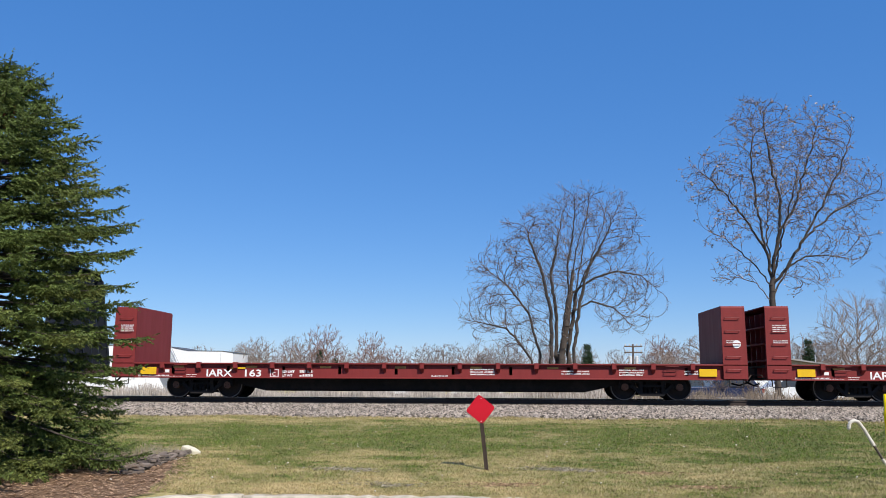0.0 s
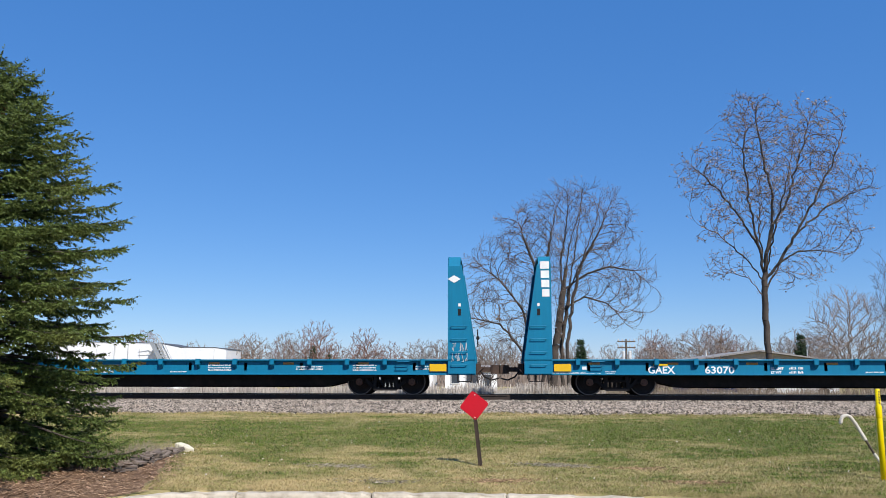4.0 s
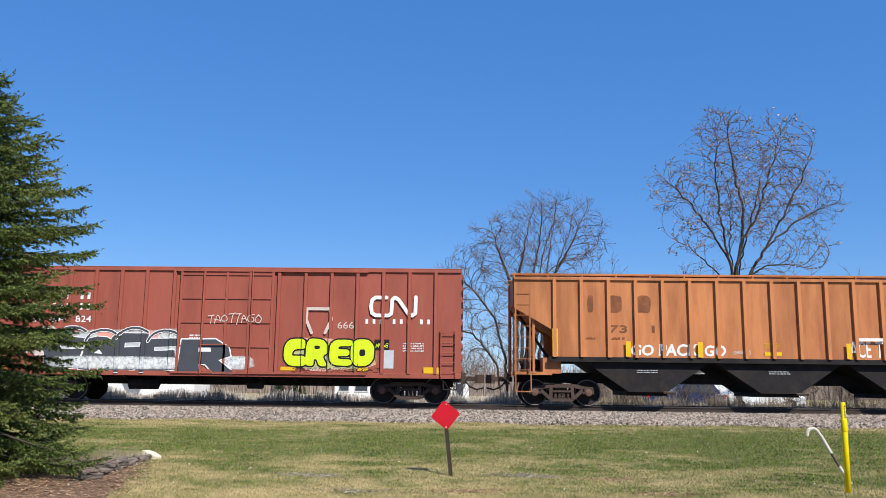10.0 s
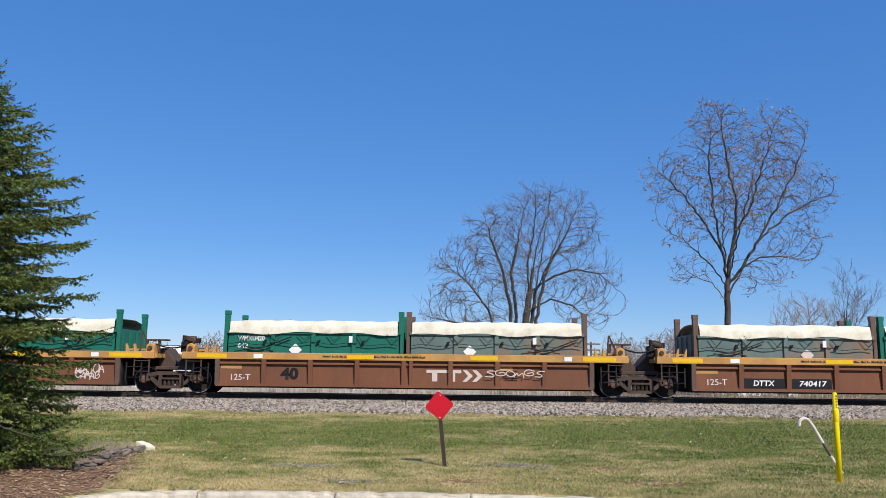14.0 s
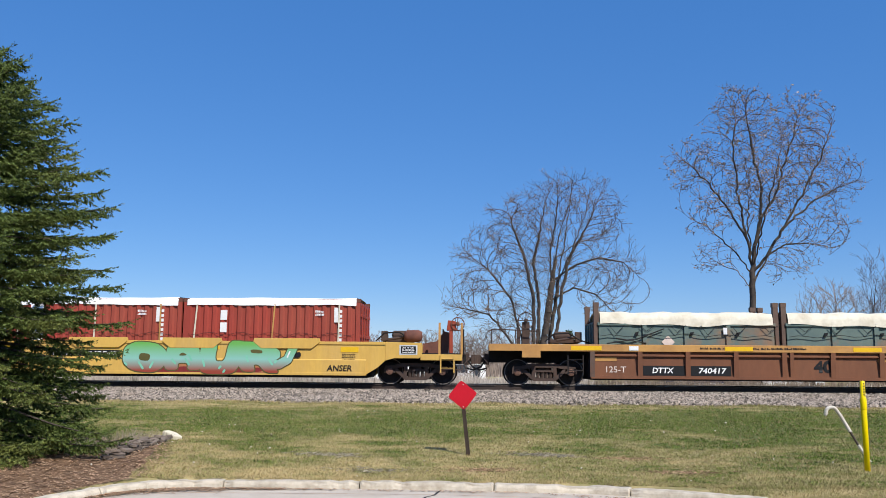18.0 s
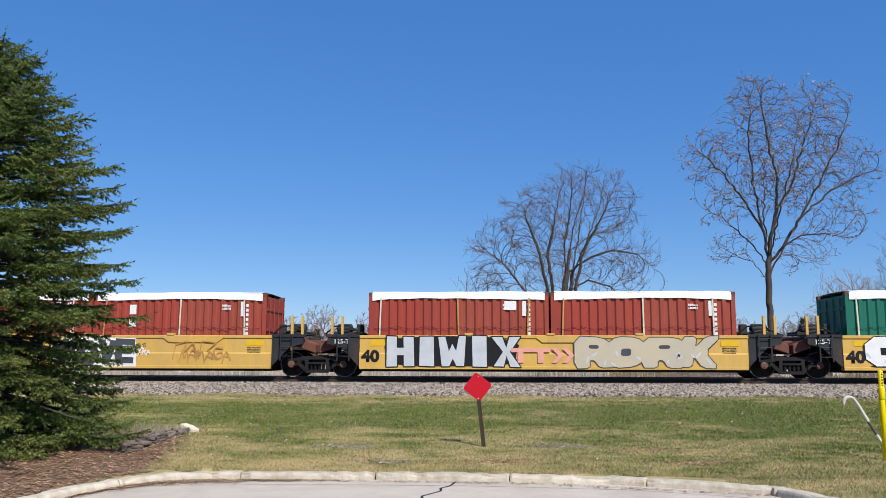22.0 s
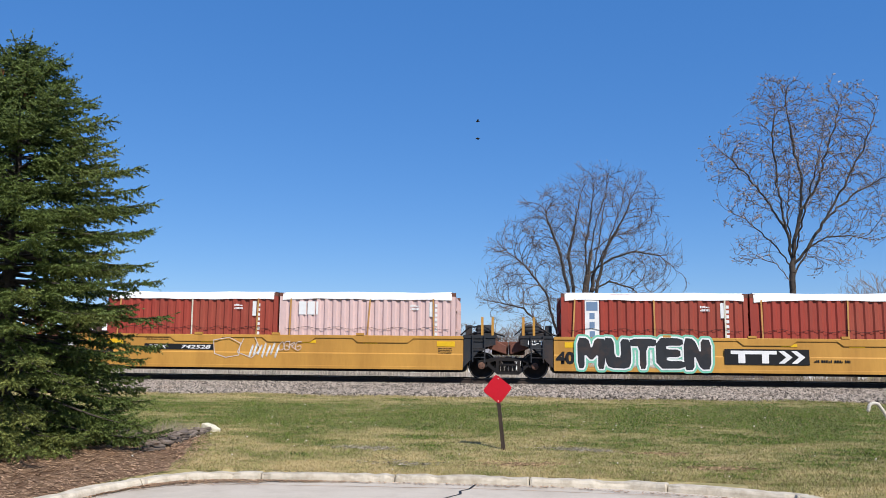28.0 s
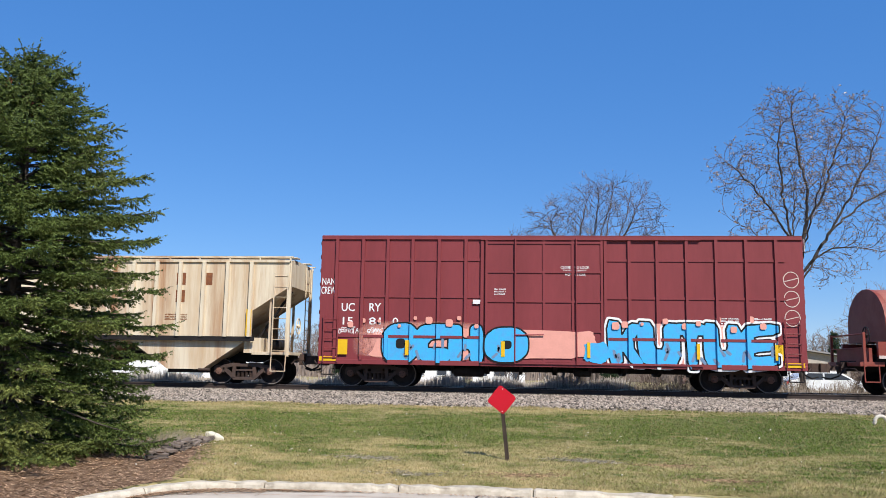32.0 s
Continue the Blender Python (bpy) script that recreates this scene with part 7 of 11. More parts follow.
blob(1.2, 7.2, 0.78, 2.25, mat_salmon, car, y, 43, drape=lay)
rnd = random.Random(7)
for i in range(26):
    x = -6.8 + i * 0.54 + rnd.uniform(-0.2, 0.2)
    z, r = 2.1 + rnd.uniform(-0.1, 0.25), rnd.uniform(0.05, 0.13)
    if not -2.4 < x < 1.6:
        blob(x - r, x + r, z - r, z + r, mat_salmon, car, y - 0.05, 60 + i, n=14, wob=0.04)
block("OCH", -5.8, -2.4, 0.82, 2.12, mat_sky_blue, mat_black, car, y - 0.006, 0.055, 0.06, lay, 12, 0.08, None, 2, mat_blue_grey)
block("O", -2.3, -0.95, 0.86, 2.0, mat_sky_blue, mat_black, car, y - 0.11, 0.055, 0.0, None, 13, 0.05, None, 2, mat_blue_grey)
block("KUTUE", 1.75, 6.95, 0.82, 2.2, mat_sky_blue, mat_black, car, y - 0.006, 0.055, 0.08, lay, 14, 0.12, mat_white, 1, mat_blue_grey)
blob(0.85, 1.75, 0.85, 1.6, mat_sky_blue, car, y - 0.10, 47)
for a, b in ((-7.3, -6.95), (-5.0, -4.88), (-1.8, -1.68), (1.0, 1.1), (4.5, 4.6), (6.95, 7.2)):
    plate(a, b, 1.05, 1.55, y - (0.13 if -2.3 < a < 1.5 else 0.065), mat_yellow, car)
for a in (-7.6, 7.55):
    plate(a - 0.3, a + 0.3, 0.83, 0.98, y - 0.06, mat_yellow, car)
for k in range(3):
    ring = [(7.55 + 0.24 * math.cos(t * 0.4), 3.65 - 0.62 * k + 0.26 * math.sin(t * 0.4)) for t in range(17)]
    strokes(ring, 0.012, mat_pale, car, y)
    strokes([(7.35, 3.6 - 0.62 * k), (7.75, 3.7 - 0.62 * k)], 0.012, mat_pale, car, y)
bars(5.3, 2.4, 0.6, 4, mat_white, car, y)
bars(6.3, 2.4, 0.6, 5, mat_white, car, y)
bars(-2.05, 3.3, 0.4, 3, mat_white, car, y - 0.06)
plate(-2.75, -2.5, 2.78, 2.92, y - 0.05, mat_white, car, "stencil_panel")
part("end_panel", Mesh().box(L + 0.10, L + 0.115, -1.3, 1.35, 4.62, 5.02), mat_tank, car, "white panel at the head of the end wall")
scribble(-7.3, -6.6, 1.75, 1.98, mat_white, car, y, 31)
scribble(-6.3, -5.5, 1.75, 1.98, mat_white, car, y, 32)

for nm, lab, a, c_, mt, tl, mk, no in (
        ("bulkhead_flatcar", "red-brown flatcar with low box bulkheads", 243.97, 265.1, mat_red_car, False, "IARX", "171"),
        ("bulkhead_flatcar", "red-brown flatcar with low box bulkheads", 222.24, 243.37, mat_red_car, False, "IARX", "163"),
        ("bulkhead_flatcar", "black flatcar with tall tapered bulkheads", 199.7, 220.69, mat_black_car, True, "IARX", "034"),
        ("bulkhead_flatcar", "turquoise flatcar with tall tapered bulkheads", 176.7, 197.97, mat_blue_car, True, "GAEX", "63070"),
        ("bulkhead_flatcar", "turquoise flatcar with tall tapered bulkheads", 153.86, 175.1, mat_blue_car, True, "GAEX", ""),
        ("bulkhead_flatcar", "black flatcar with tall tapered bulkheads", 131.19, 152.17, mat_black_car, True, "IARX", "050"),
        ("bulkhead_flatcar", "red-brown flatcar with low box bulkheads", 108.55, 129.7, mat_red_car, False, "IARX", "186")):
    flat_car(nm, lab, a, c_, mt, tl, mk, no)


# ---- covered hoppers ----
def hopper_car(name, label, u0, u1, mat, mat_bay, marks):
    car, u, L = wagon(name, label, u0, u1)
    W, top, sill, e = 1.55, 4.2, 1.57, L - 1.35
    part("body", Mesh().prism([(-L + 0.1, top), (L - 0.1, top), (L - 0.1, 3.35), (e - 1.6, sill), (-e + 1.6, sill), (-L + 0.1, 3.35)], -W + 0.03, W - 0.03), mat, car)
    for s in (-1, 1):
        y = s * W
        part("side_sheet", Mesh().prism([(-L + 0.1, top), (L - 0.1, top), (L - 0.1, 3.3), (e, 2.48), (e, sill), (-e, sill), (-e, 2.48), (-L + 0.1, 3.2)], y - 0.02, y + 0.02), mat, car)
        part("side_sill", Mesh().box(-e - 0.1, e + 0.1, min(y, y + s * 0.06), max(y, y + s * 0.06), sill - 0.13, sill + 0.03), mat_underframe, car)
        part("top_chord", Mesh().box(-L + 0.1, L - 0.1, y - 0.05, y + 0.07 * s + 0.02, top - 0.06, top + 0.03) if s > 0 else Mesh().box(-L + 0.1, L - 0.1, y - 0.08, y + 0.05, top - 0.06, top + 0.03), mat, car)
    n = 17
    post = Mesh().prism([(-0.07, 0), (-0.055, -0.12), (0.055, -0.12), (0.07, 0)], sill + 0.02, top - 0.05, "z").data("side_post")
    post.materials.append(mat)
    for i in range(n):
        x = -e + 0.08 + (2 * e - 0.16) * i / (n - 1)
        for s in (-1, 1):
            p = part("side_post", post, None, car)
            p.location = (x, s * W, 0)
            if s > 0:
                p.rotation_euler = (0, 0, math.pi)
    r = Mesh().prism([(-W, top), (W, top), (W * 0.6, top + 0.10), (-W * 0.6, top + 0.10)], -L + 0.1, L - 0.1, "x")
    rf = part("roof", r, mat, car)
    for i in range(4):
        x = -L + 2.2 + i * (2 * L - 4.4) / 3
        part("hatch", Mesh().box(x - 1.3, x + 1.3, -0.35, 0.35, top + 0.09, top + 0.22), mat_tank if i == 0 else mat, rf, bevel=0.03)
    for s in (-1, 1):
        part("running_board", Mesh().box(-L, L, s * 0.85 - 0.2, s * 0.85 + 0.2, top + 0.16, top + 0.19), mat, rf)
        rail = Mesh()
        for i in range(16):
            x = -L + 0.1 + (2 * L - 0.2) * i / 15
            rail.rod((x, s * (W - 0.02), top), (x, s * (W - 0.02), top + 0.13), 0.03, 6)
        rail.box(-L, L, s * (W - 0.02) - 0.03, s * (W - 0.02) + 0.03, top + 0.12, top + 0.16)
        part("roof_rail", rail, mat, rf)
    for c in (-4.1, 0.2, 4.45):
        b = Mesh().prism([(c - 2.2, sill - 0.02), (c + 2.2, sill - 0.02), (c + 0.62, 0.48), (c - 0.62, 0.48)], -W + 0.12, W - 0.12)
        bay = part("discharge_bay", b, mat_bay, car)
        part("outlet_gate", Mesh().box(c - 0.68, c + 0.68, -W + 0.35, W - 0.35, 0.36, 0.5), mat_underframe, bay)
        part("gate_crank", Mesh().rod((c + 0.5, -W + 0.1, 0.47), (c + 0.9, -W + 0.1, 0.47), 0.04), mat_truck, bay)
    part("centre_sill", Mesh().box(-L + 0.2, L - 0.2, -0.3, 0.3, 0.75, 1.1), mat_underframe, car)
    for s in (-1, 1):
        x = s * (L - 0.12)
        pl = part("end_platform", Mesh().box(min(s * e, s * L), max(s * e, s * L), -1.45, 1.45, 1.0, 1.1).box(min(s * (e - 0.3), s * (e + 0.3)), max(s * (e - 0.3), s * (e + 0.3)), -1.4, 1.4, 1.05, sill), mat, car)
        for k in (-1, 1):
            part("corner_post", Mesh().box(x - 0.05, x + 0.05, k * 1.42 - 0.05, k * 1.42 + 0.05, 0.95, top), mat, car)
            part("slope_post", Mesh().box(s * (L - 0.75) - 0.04, s * (L - 0.75) + 0.04, k * 1.42 - 0.04, k * 1.42 + 0.04, 1.05, 3.0), mat, car)
        rungs(s * (L - 0.62), s * (L - 0.15), [1.15 + 0.36 * i for i in range(8)], -W - 0.03, mat, car, True)
        lad = Mesh()
        for i in range(8):
            lad.rod((x + s * 0.06, 0.5, 1.2 + 0.36 * i), (x + s * 0.06, 1.0, 1.2 + 0.36 * i), 0.015, 5)
        for yy in (0.5, 1.0):
            lad.rod((x + s * 0.06, yy, 1.0), (x + s * 0.06, yy, top), 0.022, 6)
        part("end_ladder", lad, mat, car)
        part("slope_brace", Mesh().rod((s * (e + 0.1), -1.0, 1.6), (s * (L - 0.15), -1.0, 3.2), 0.05, 6), mat_underframe, car)
        part("air_reservoir", Mesh().lathe([(0.05, -0.5), (0.2, -0.42), (0.2, 0.42), (0.05, 0.5)], (s * (L - 0.9), 0.1, 1.35), "y", 12), mat_underframe, car, smooth=True)
        part("stirrup", Mesh().path([(s * (L - 0.15), -W + 0.05, 1.0), (s * (L - 0.15), -W, 0.45), (s * (L - 0.65), -W, 0.45), (s * (L - 0.65), -W + 0.05, 1.0)], 0.02), mat, car)
        truck(car, s * (e - 0.35), u)
        coupler(car, s * (L - 0.02), s)
    brake_wheel(car, (L + 0.05, -0.75, 2.0), "x", mat)
    yy = -W - 0.026
    for a in marks:
        plate(a - 0.08, a + 0.08, sill + 0.05, sill + 0.55, yy - 0.085, mat_yellow, car)
    for s in (-1, 1):
        plate(s * (e - 0.09) - 0.09, s * (e - 0.09) + 0.09, sill + 0.05, sill + 0.95, yy - 0.085, mat_yellow, car, "reflector", "tall yellow reflector strip")
    return car, u, L, W, over_posts([-e + 0.08 + (2 * e - 0.16) * i / (n - 1) for i in range(n)], 0.075, 0.08)


car, u, L, W, lay = hopper_car("covered_hopper", "faded orange covered hopper with white graffiti", 89.9, 107.05, mat_orange, mat_underframe, (-4.75, -2.4, 2.4, 4.9))
y = -W - 0.026
mat_ghost = material("faded_lettering_brown", (0.16, 0.06, 0.03), 0.75, dark=(0.32, 0.12, 0.04), amount=0.8, scale=6.0, bump=0.0)
for a, w in ((-6.05, 0.2), (-5.4, 0.5), (-4.45, 0.5)):
    blob(a, a + w, 3.05, 3.65, mat_ghost, car, y, int(a * 7), name="ghost_lettering", wob=0.05)
mat_rust_panel = material("rusted_wine_panel", (0.22, 0.062, 0.04), 0.7, dark=(0.12, 0.035, 0.028), amount=0.7, scale=1.4, fine=12, stretch=(1, 1, 0.2), bump=0.08)
for i in range(13, 16):
    e_ = L - 1.35
    a, b = (-e_ + 0.08 + (2 * e_ - 0.16) * k / 16 for k in (i, i + 1))
    part("side_panel", Mesh().box(a + 0.08, b - 0.08, -W - 0.024, -W - 0.016, 1.62, 4.1), mat_rust_panel, car, "darker rust-red panel")
letter("73", -5.35, -4.75, 2.4, 2.65, mat_ghost, car, y, 0.02)
letter("1", -3.95, -3.85, 2.4, 2.65, mat_ghost, car, y, 0.02)
bars(-5.3, 2.25, 0.45, 1, mat_ghost, car, y, 0.07)
bars(-6.1, 2.25, 0.3, 1, mat_ghost, car, y, 0.07)
letter("GO", -4.65, -3.9, 1.66, 2.02, mat_white, car, y, 0.03, 0.1, drape=lay, name="graffiti")
letter("PACK", -3.75, -2.45, 1.66, 2.05, mat_white, car, y, 0.03, 0.1, drape=lay, name="graffiti")
letter("GO", -2.25, -1.55, 1.66, 2.02, mat_white, car, y, 0.03, 0.1, drape=lay, name="graffiti")
letter("ACE", 2.45, 3.15, 1.66, 2.2, mat_white, car, y, 0.01, 0, drape=lay, name="graffiti")
letter("T.WH", 3.3, 4.3, 1.66, 2.2, mat_white, car, y, 0.01, 0, drape=lay, name="graffiti")
strokes([(2.75, 2.25), (3.6, 2.25)], 0.05, mat_white, car, y - 0.09)
scribble(-1.3, -0.75, 1.72, 1.88, mat_pale, car, y, 4)
part("stencil_panel", Mesh().box(4.28, 4.78, y - 0.003, y + 0.002, 1.9, 2.22), mat_black, car, fix=False)
part("stencil_panel", Mesh().box(5.15, 5.6, y - 0.003, y + 0.002, 1.85, 2.2), mat_black, car, fix=False)
plate(-0.3, 0.25, 1.7, 1.82, y, mat_yellow, car)
bars(-0.3, 2.1, 0.5, 3, mat_yellow, car, y, 0.03)
for c in (-4.1, 0.2, 4.45):
    bars(c - 0.35, 1.2, 0.7, 2, mat_silver, car, -1.44, 0.03)

car, u, L, W, lay = hopper_car("covered_hopper", "cream covered hopper streaked with rust", -260.2, -243.93, mat_cream, mat_cream, (-4.0, 0.0))
for ch, x, z in (("I", 4.05, 3.35), ("N", 5.0, 3.35), ("L", 4.05, 2.75)):
    part("name_bar", Mesh().box(x, x + 0.32, y - 0.003, y + 0.002, z, z + 0.42), mat_ghost, car, fix=False)
bars(3.7, 2.35, 0.8, 3, mat_ghost, car, y)


# ---- tank car ----
def tank_car():
    car, u, L = wagon("tank_car", "white tank car with a railed top platform", -207.82, -195.38)
    R, zc, half = 1.24, 2.27, 5.37
    prof = [(0.0, -half)]
    for i in range(1, 9):
        a = i * math.pi / 16
        prof.append((R * math.sin(a), -half + 0.62 * (1 - math.cos(a))))
    prof += [(R, x) for x in (-3, -1.4, 0, 1.4, 3)]
    prof += [(r, -h) for r, h in prof[8::-1]]
    part("tank", Mesh().lathe(prof, (0, 0, zc), "x", 48), mat_tank, car, smooth=True)
    for x in (-1.75, 1.75, -3.6, 3.6):
        part("weld_band", Mesh().lathe([(R - 0.01, -0.03), (R + 0.006, -0.015), (R + 0.006, 0.015), (R - 0.01, 0.03)], (x, 0, zc), "x", 48), mat_tank, car, smooth=True)
    part("manway", Mesh().lathe([(0.0, 0.42), (0.2, 0.46), (0.42, 0.42), (0.45, 0.38), (0.40, 0.34), (0.36, 0.0)], (0, 0, zc + R - 0.05), "z", 24), mat_tank, car)
    for a in range(8):
        t = a * 0.785
        part("manway_bolt", Mesh().rod((0.43 * math.cos(t), 0.43 * math.sin(t), zc + R + 0.27), (0.43 * math.cos(t), 0.43 * math.sin(t), zc + R + 0.43), 0.035, 6), mat_truck, car)
    pz = zc + R + 0.02
    for s in (-1, 1):
        part("platform", Mesh().box(min(s * 0.42, s * 1.72), max(s * 0.42, s * 1.72), -0.95, 0.95, pz, pz + 0.07), mat_tank, car)
        for k in (-1, 1):
            for x in (0.45, 1.7):
                part("rail_post", Mesh().box(s * x - 0.03, s * x + 0.03, k * 0.92 - 0.03, k * 0.92 + 0.03, pz - 0.3, pz + 0.95), mat_tank, car)
            part("handrail", Mesh().rod((s * 0.45, k * 0.92, pz + 0.95), (s * 1.7, k * 0.92, pz + 0.95), 0.025), mat_tank, car)
            part("handrail", Mesh().rod((s * 0.45, k * 0.92, pz + 0.58), (s * 1.7, k * 0.92, pz + 0.58), 0.02), mat_tank, car)
        part("handrail", Mesh().rod((s * 1.7, -0.92, pz + 0.95), (s * 1.7, 0.92, pz + 0.95), 0.025), mat_tank, car)
        part("handrail", Mesh().rod((s * 1.7, -0.92, pz + 0.58), (s * 1.7, 0.92, pz + 0.58), 0.02), mat_tank, car)
        part("gusset", Mesh().prism([(s * 1.72, pz + 0.07), (s * 1.95, pz - 0.12), (s * 1.72, pz - 0.2)], -0.9, 0.9), mat_tank, car)
        side = Mesh()
        for x in (-0.28, 0.28):
            side.box(x - 0.035, x + 0.035, s * 1.36 - 0.02, s * 1.36 + 0.02, 0.55, 2.3)
            side.prism([(s * 1.36, 2.3), (s * 0.85, pz), (s * 0.9, pz + 0.05), (s * 1.40, 2.3)], x - 0.03, x + 0.03, "x")
        for i in range(9):
            z = 0.7 + 0.34 * i
            yv = s * 1.36 if z < 2.3 else s * (1.36 - 0.46 * (z - 2.3) / (pz - 2.3))
            side.rod((-0.28, yv, z), (0.28, yv, z), 0.018, 6)
        part("side_ladder", side, mat_tank, car)
        part("walkway_rail", Mesh().rod((-5.9, s * 1.38, 1.12), (5.9, s * 1.38, 1.12), 0.03), mat_tank, car)
        for x in (-3.0, 3.0, -4.45, 4.45):
            part("rail_bracket", Mesh().rod((x, s * 1.38, 1.12), (x + 0.08, s * 1.17, 1.75 if abs(x) < 4 else 1.95), 0.04), mat_tank, car)
        for x in (-4.45, 4.45):
            part("saddle", Mesh().prism([(x - 0.28, 1.0), (x + 0.28, 1.0), (x + 0.16, 1.95), (x, 2.05), (x - 0.16, 1.95)], s * 1.1 - 0.06, s * 1.1 + 0.06), mat_tank, car)
    for s in (-1, 1):
        part("end_deck", Mesh().box(min(s * 4.4, s * L), max(s * 4.4, s * L), -1.4, 1.4, 0.98, 1.06).box(min(s * 3.9, s * 6.1), max(s * 3.9, s * 6.1), -0.35, 0.35, 0.7, 1.1), mat_tank, car)
        e = Mesh().path([(s * (L - 0.05), -1.36, 0.45), (s * (L - 0.05), -1.36, 2.05), (s * (L - 0.65), -1.36, 2.1), (s * (L - 0.75), -1.36, 1.05)], 0.025)
        e.path([(s * (L - 0.05), 1.36, 0.45), (s * (L - 0.05), 1.36, 2.05), (s * (L - 0.65), 1.36, 2.1), (s * (L - 0.75), 1.36, 1.05)], 0.025)
        e.rod((s * (L - 0.05), -1.36, 2.05), (s * (L - 0.05), 1.36, 2.05), 0.025)
        part("end_railing", e, mat_tank, car)
        part("stirrup", Mesh().path([(s * L, -1.4, 1.0), (s * L, -1.42, 0.42), (s * (L - 0.5), -1.42, 0.42), (s * (L - 0.5), -1.4, 1.0)], 0.022), mat_tank, car)
        truck(car, s * 4.32, u)
        coupler(car, s * (L - 0.02), s)
    part("brake_valve", Mesh().box(-5.95, -5.45, -1.1, -0.6, 1.06, 1.4).lathe([(0.05, -0.3), (0.18, -0.25), (0.18, 0.25), (0.05, 0.3)], (-5.6, -0.6, 1.5), "x", 12), mat_tank, car)
    part("brake_rigging", Mesh().box(-3.6, 3.2, -0.12, 0.12, 0.62, 0.68).box(-3.4, -3.2, -0.15, 0.15, 0.6, 1.15).box(-1.3, -1.1, -0.15, 0.15, 0.6, 1.15).box(1.9, 2.1, -0.15, 0.15, 0.6, 1.15).rod((-2.8, -0.2, 0.75), (-1.9, -0.2, 0.75), 0.16, 10), mat_underframe, car)

    def on_tank(z):
        return -math.sqrt(max(0.01, R * R - (z - zc) ** 2)) - 0.006
    rows = [("TILX", -4.25, -3.6, 2.2, 2.42, 0.01), ("100746", -3.45, -2.35, 2.2, 2.42, 0.01)]
    for s, a, b, z0, z1, bo in rows:
        letter(s, a, b, z0, z1, mat_black, car, on_tank(2.3) - 0.012, bo)
    for k, txt in enumerate(("LD LMT", "LT WT")):
        letter(txt, -4.25, -3.85, 1.98 - 0.16 * k, 2.07 - 0.16 * k, mat_black, car, on_tank(1.97) - 0.02, 0.0)
        letter(("206000 LB", "57000 LB")[k], -3.55, -2.95, 1.98 - 0.16 * k, 2.07 - 0.16 * k, mat_black, car, on_tank(1.97) - 0.02, 0.0)
        letter(("93450 KG", "25850 KG")[k], -2.8, -2.3, 1.98 - 0.16 * k, 2.07 - 0.16 * k, mat_black, car, on_tank(1.97) - 0.02, 0.0)
    for x, h in ((-4.85, 0.45), (-2.3, 0.24), (-0.78, 0.24), (0.78, 0.24), (2.45, 0.24), (4.8, 0.45)):
        m = Mesh()
        zz = np.linspace(2.25 - h, 2.25 + h, 8)
        m.sheet([[(x - 0.055, on_tank(z), z) for z in zz], [(x + 0.055, on_tank(z), z) for z in zz]])
        part("reflector", m, mat_yellow, car, fix=True)
    m = Mesh().sheet([[(1.65 + 0.65 * i, on_tank(z), z) for z in np.linspace(2.12, 2.46, 6)] for i in range(2)])
    part("placard", m, mat_yellow, car, "yellow notice panel")
    bars(1.75, 2.42, 0.45, 4, mat_black, car, on_tank(2.3) - 0.014, 0.016, 0.05)
    m = Mesh().sheet([[(3.5 + 1.1 * i, on_tank(z) - 0.001, z) for z in np.linspace(2.08, 2.55, 6)] for i in range(2)])
    part("data_panel", m, mat_silver, car, "grey data panel")
    bars(3.55, 2.53, 0.98, 5, mat_black, car, on_tank(2.3) - 0.016, 0.02, 0.06)
    part("stencil_panel", Mesh().box(3.25, 3.65, on_tank(1.65) - 0.03, on_tank(1.65) - 0.02, 1.52, 1.74), mat_black, car)
    for x in (-2.0, 1.3):
        bars(x, 1.85, 0.7, 4, mat_black, car, on_tank(1.7) - 0.03, 0.03)
    q = 4.58
    part("placard", Mesh().prism([(q - 0.2, 1.45), (q, 1.65), (q + 0.2, 1.45), (q, 1.25)], -1.34, -1.33), mat_white, car, "white diamond hazard placard")
    letter("1831", q - 0.12, q + 0.12, 1.41, 1.49, mat_black, car, -1.345, 0.0)
    part("grab_strip", Mesh().box(-1.3, 1.25, on_tank(1.98) - 0.05, on_tank(1.98) - 0.005, 1.95, 1.98), mat_silver, car)


tank_car()


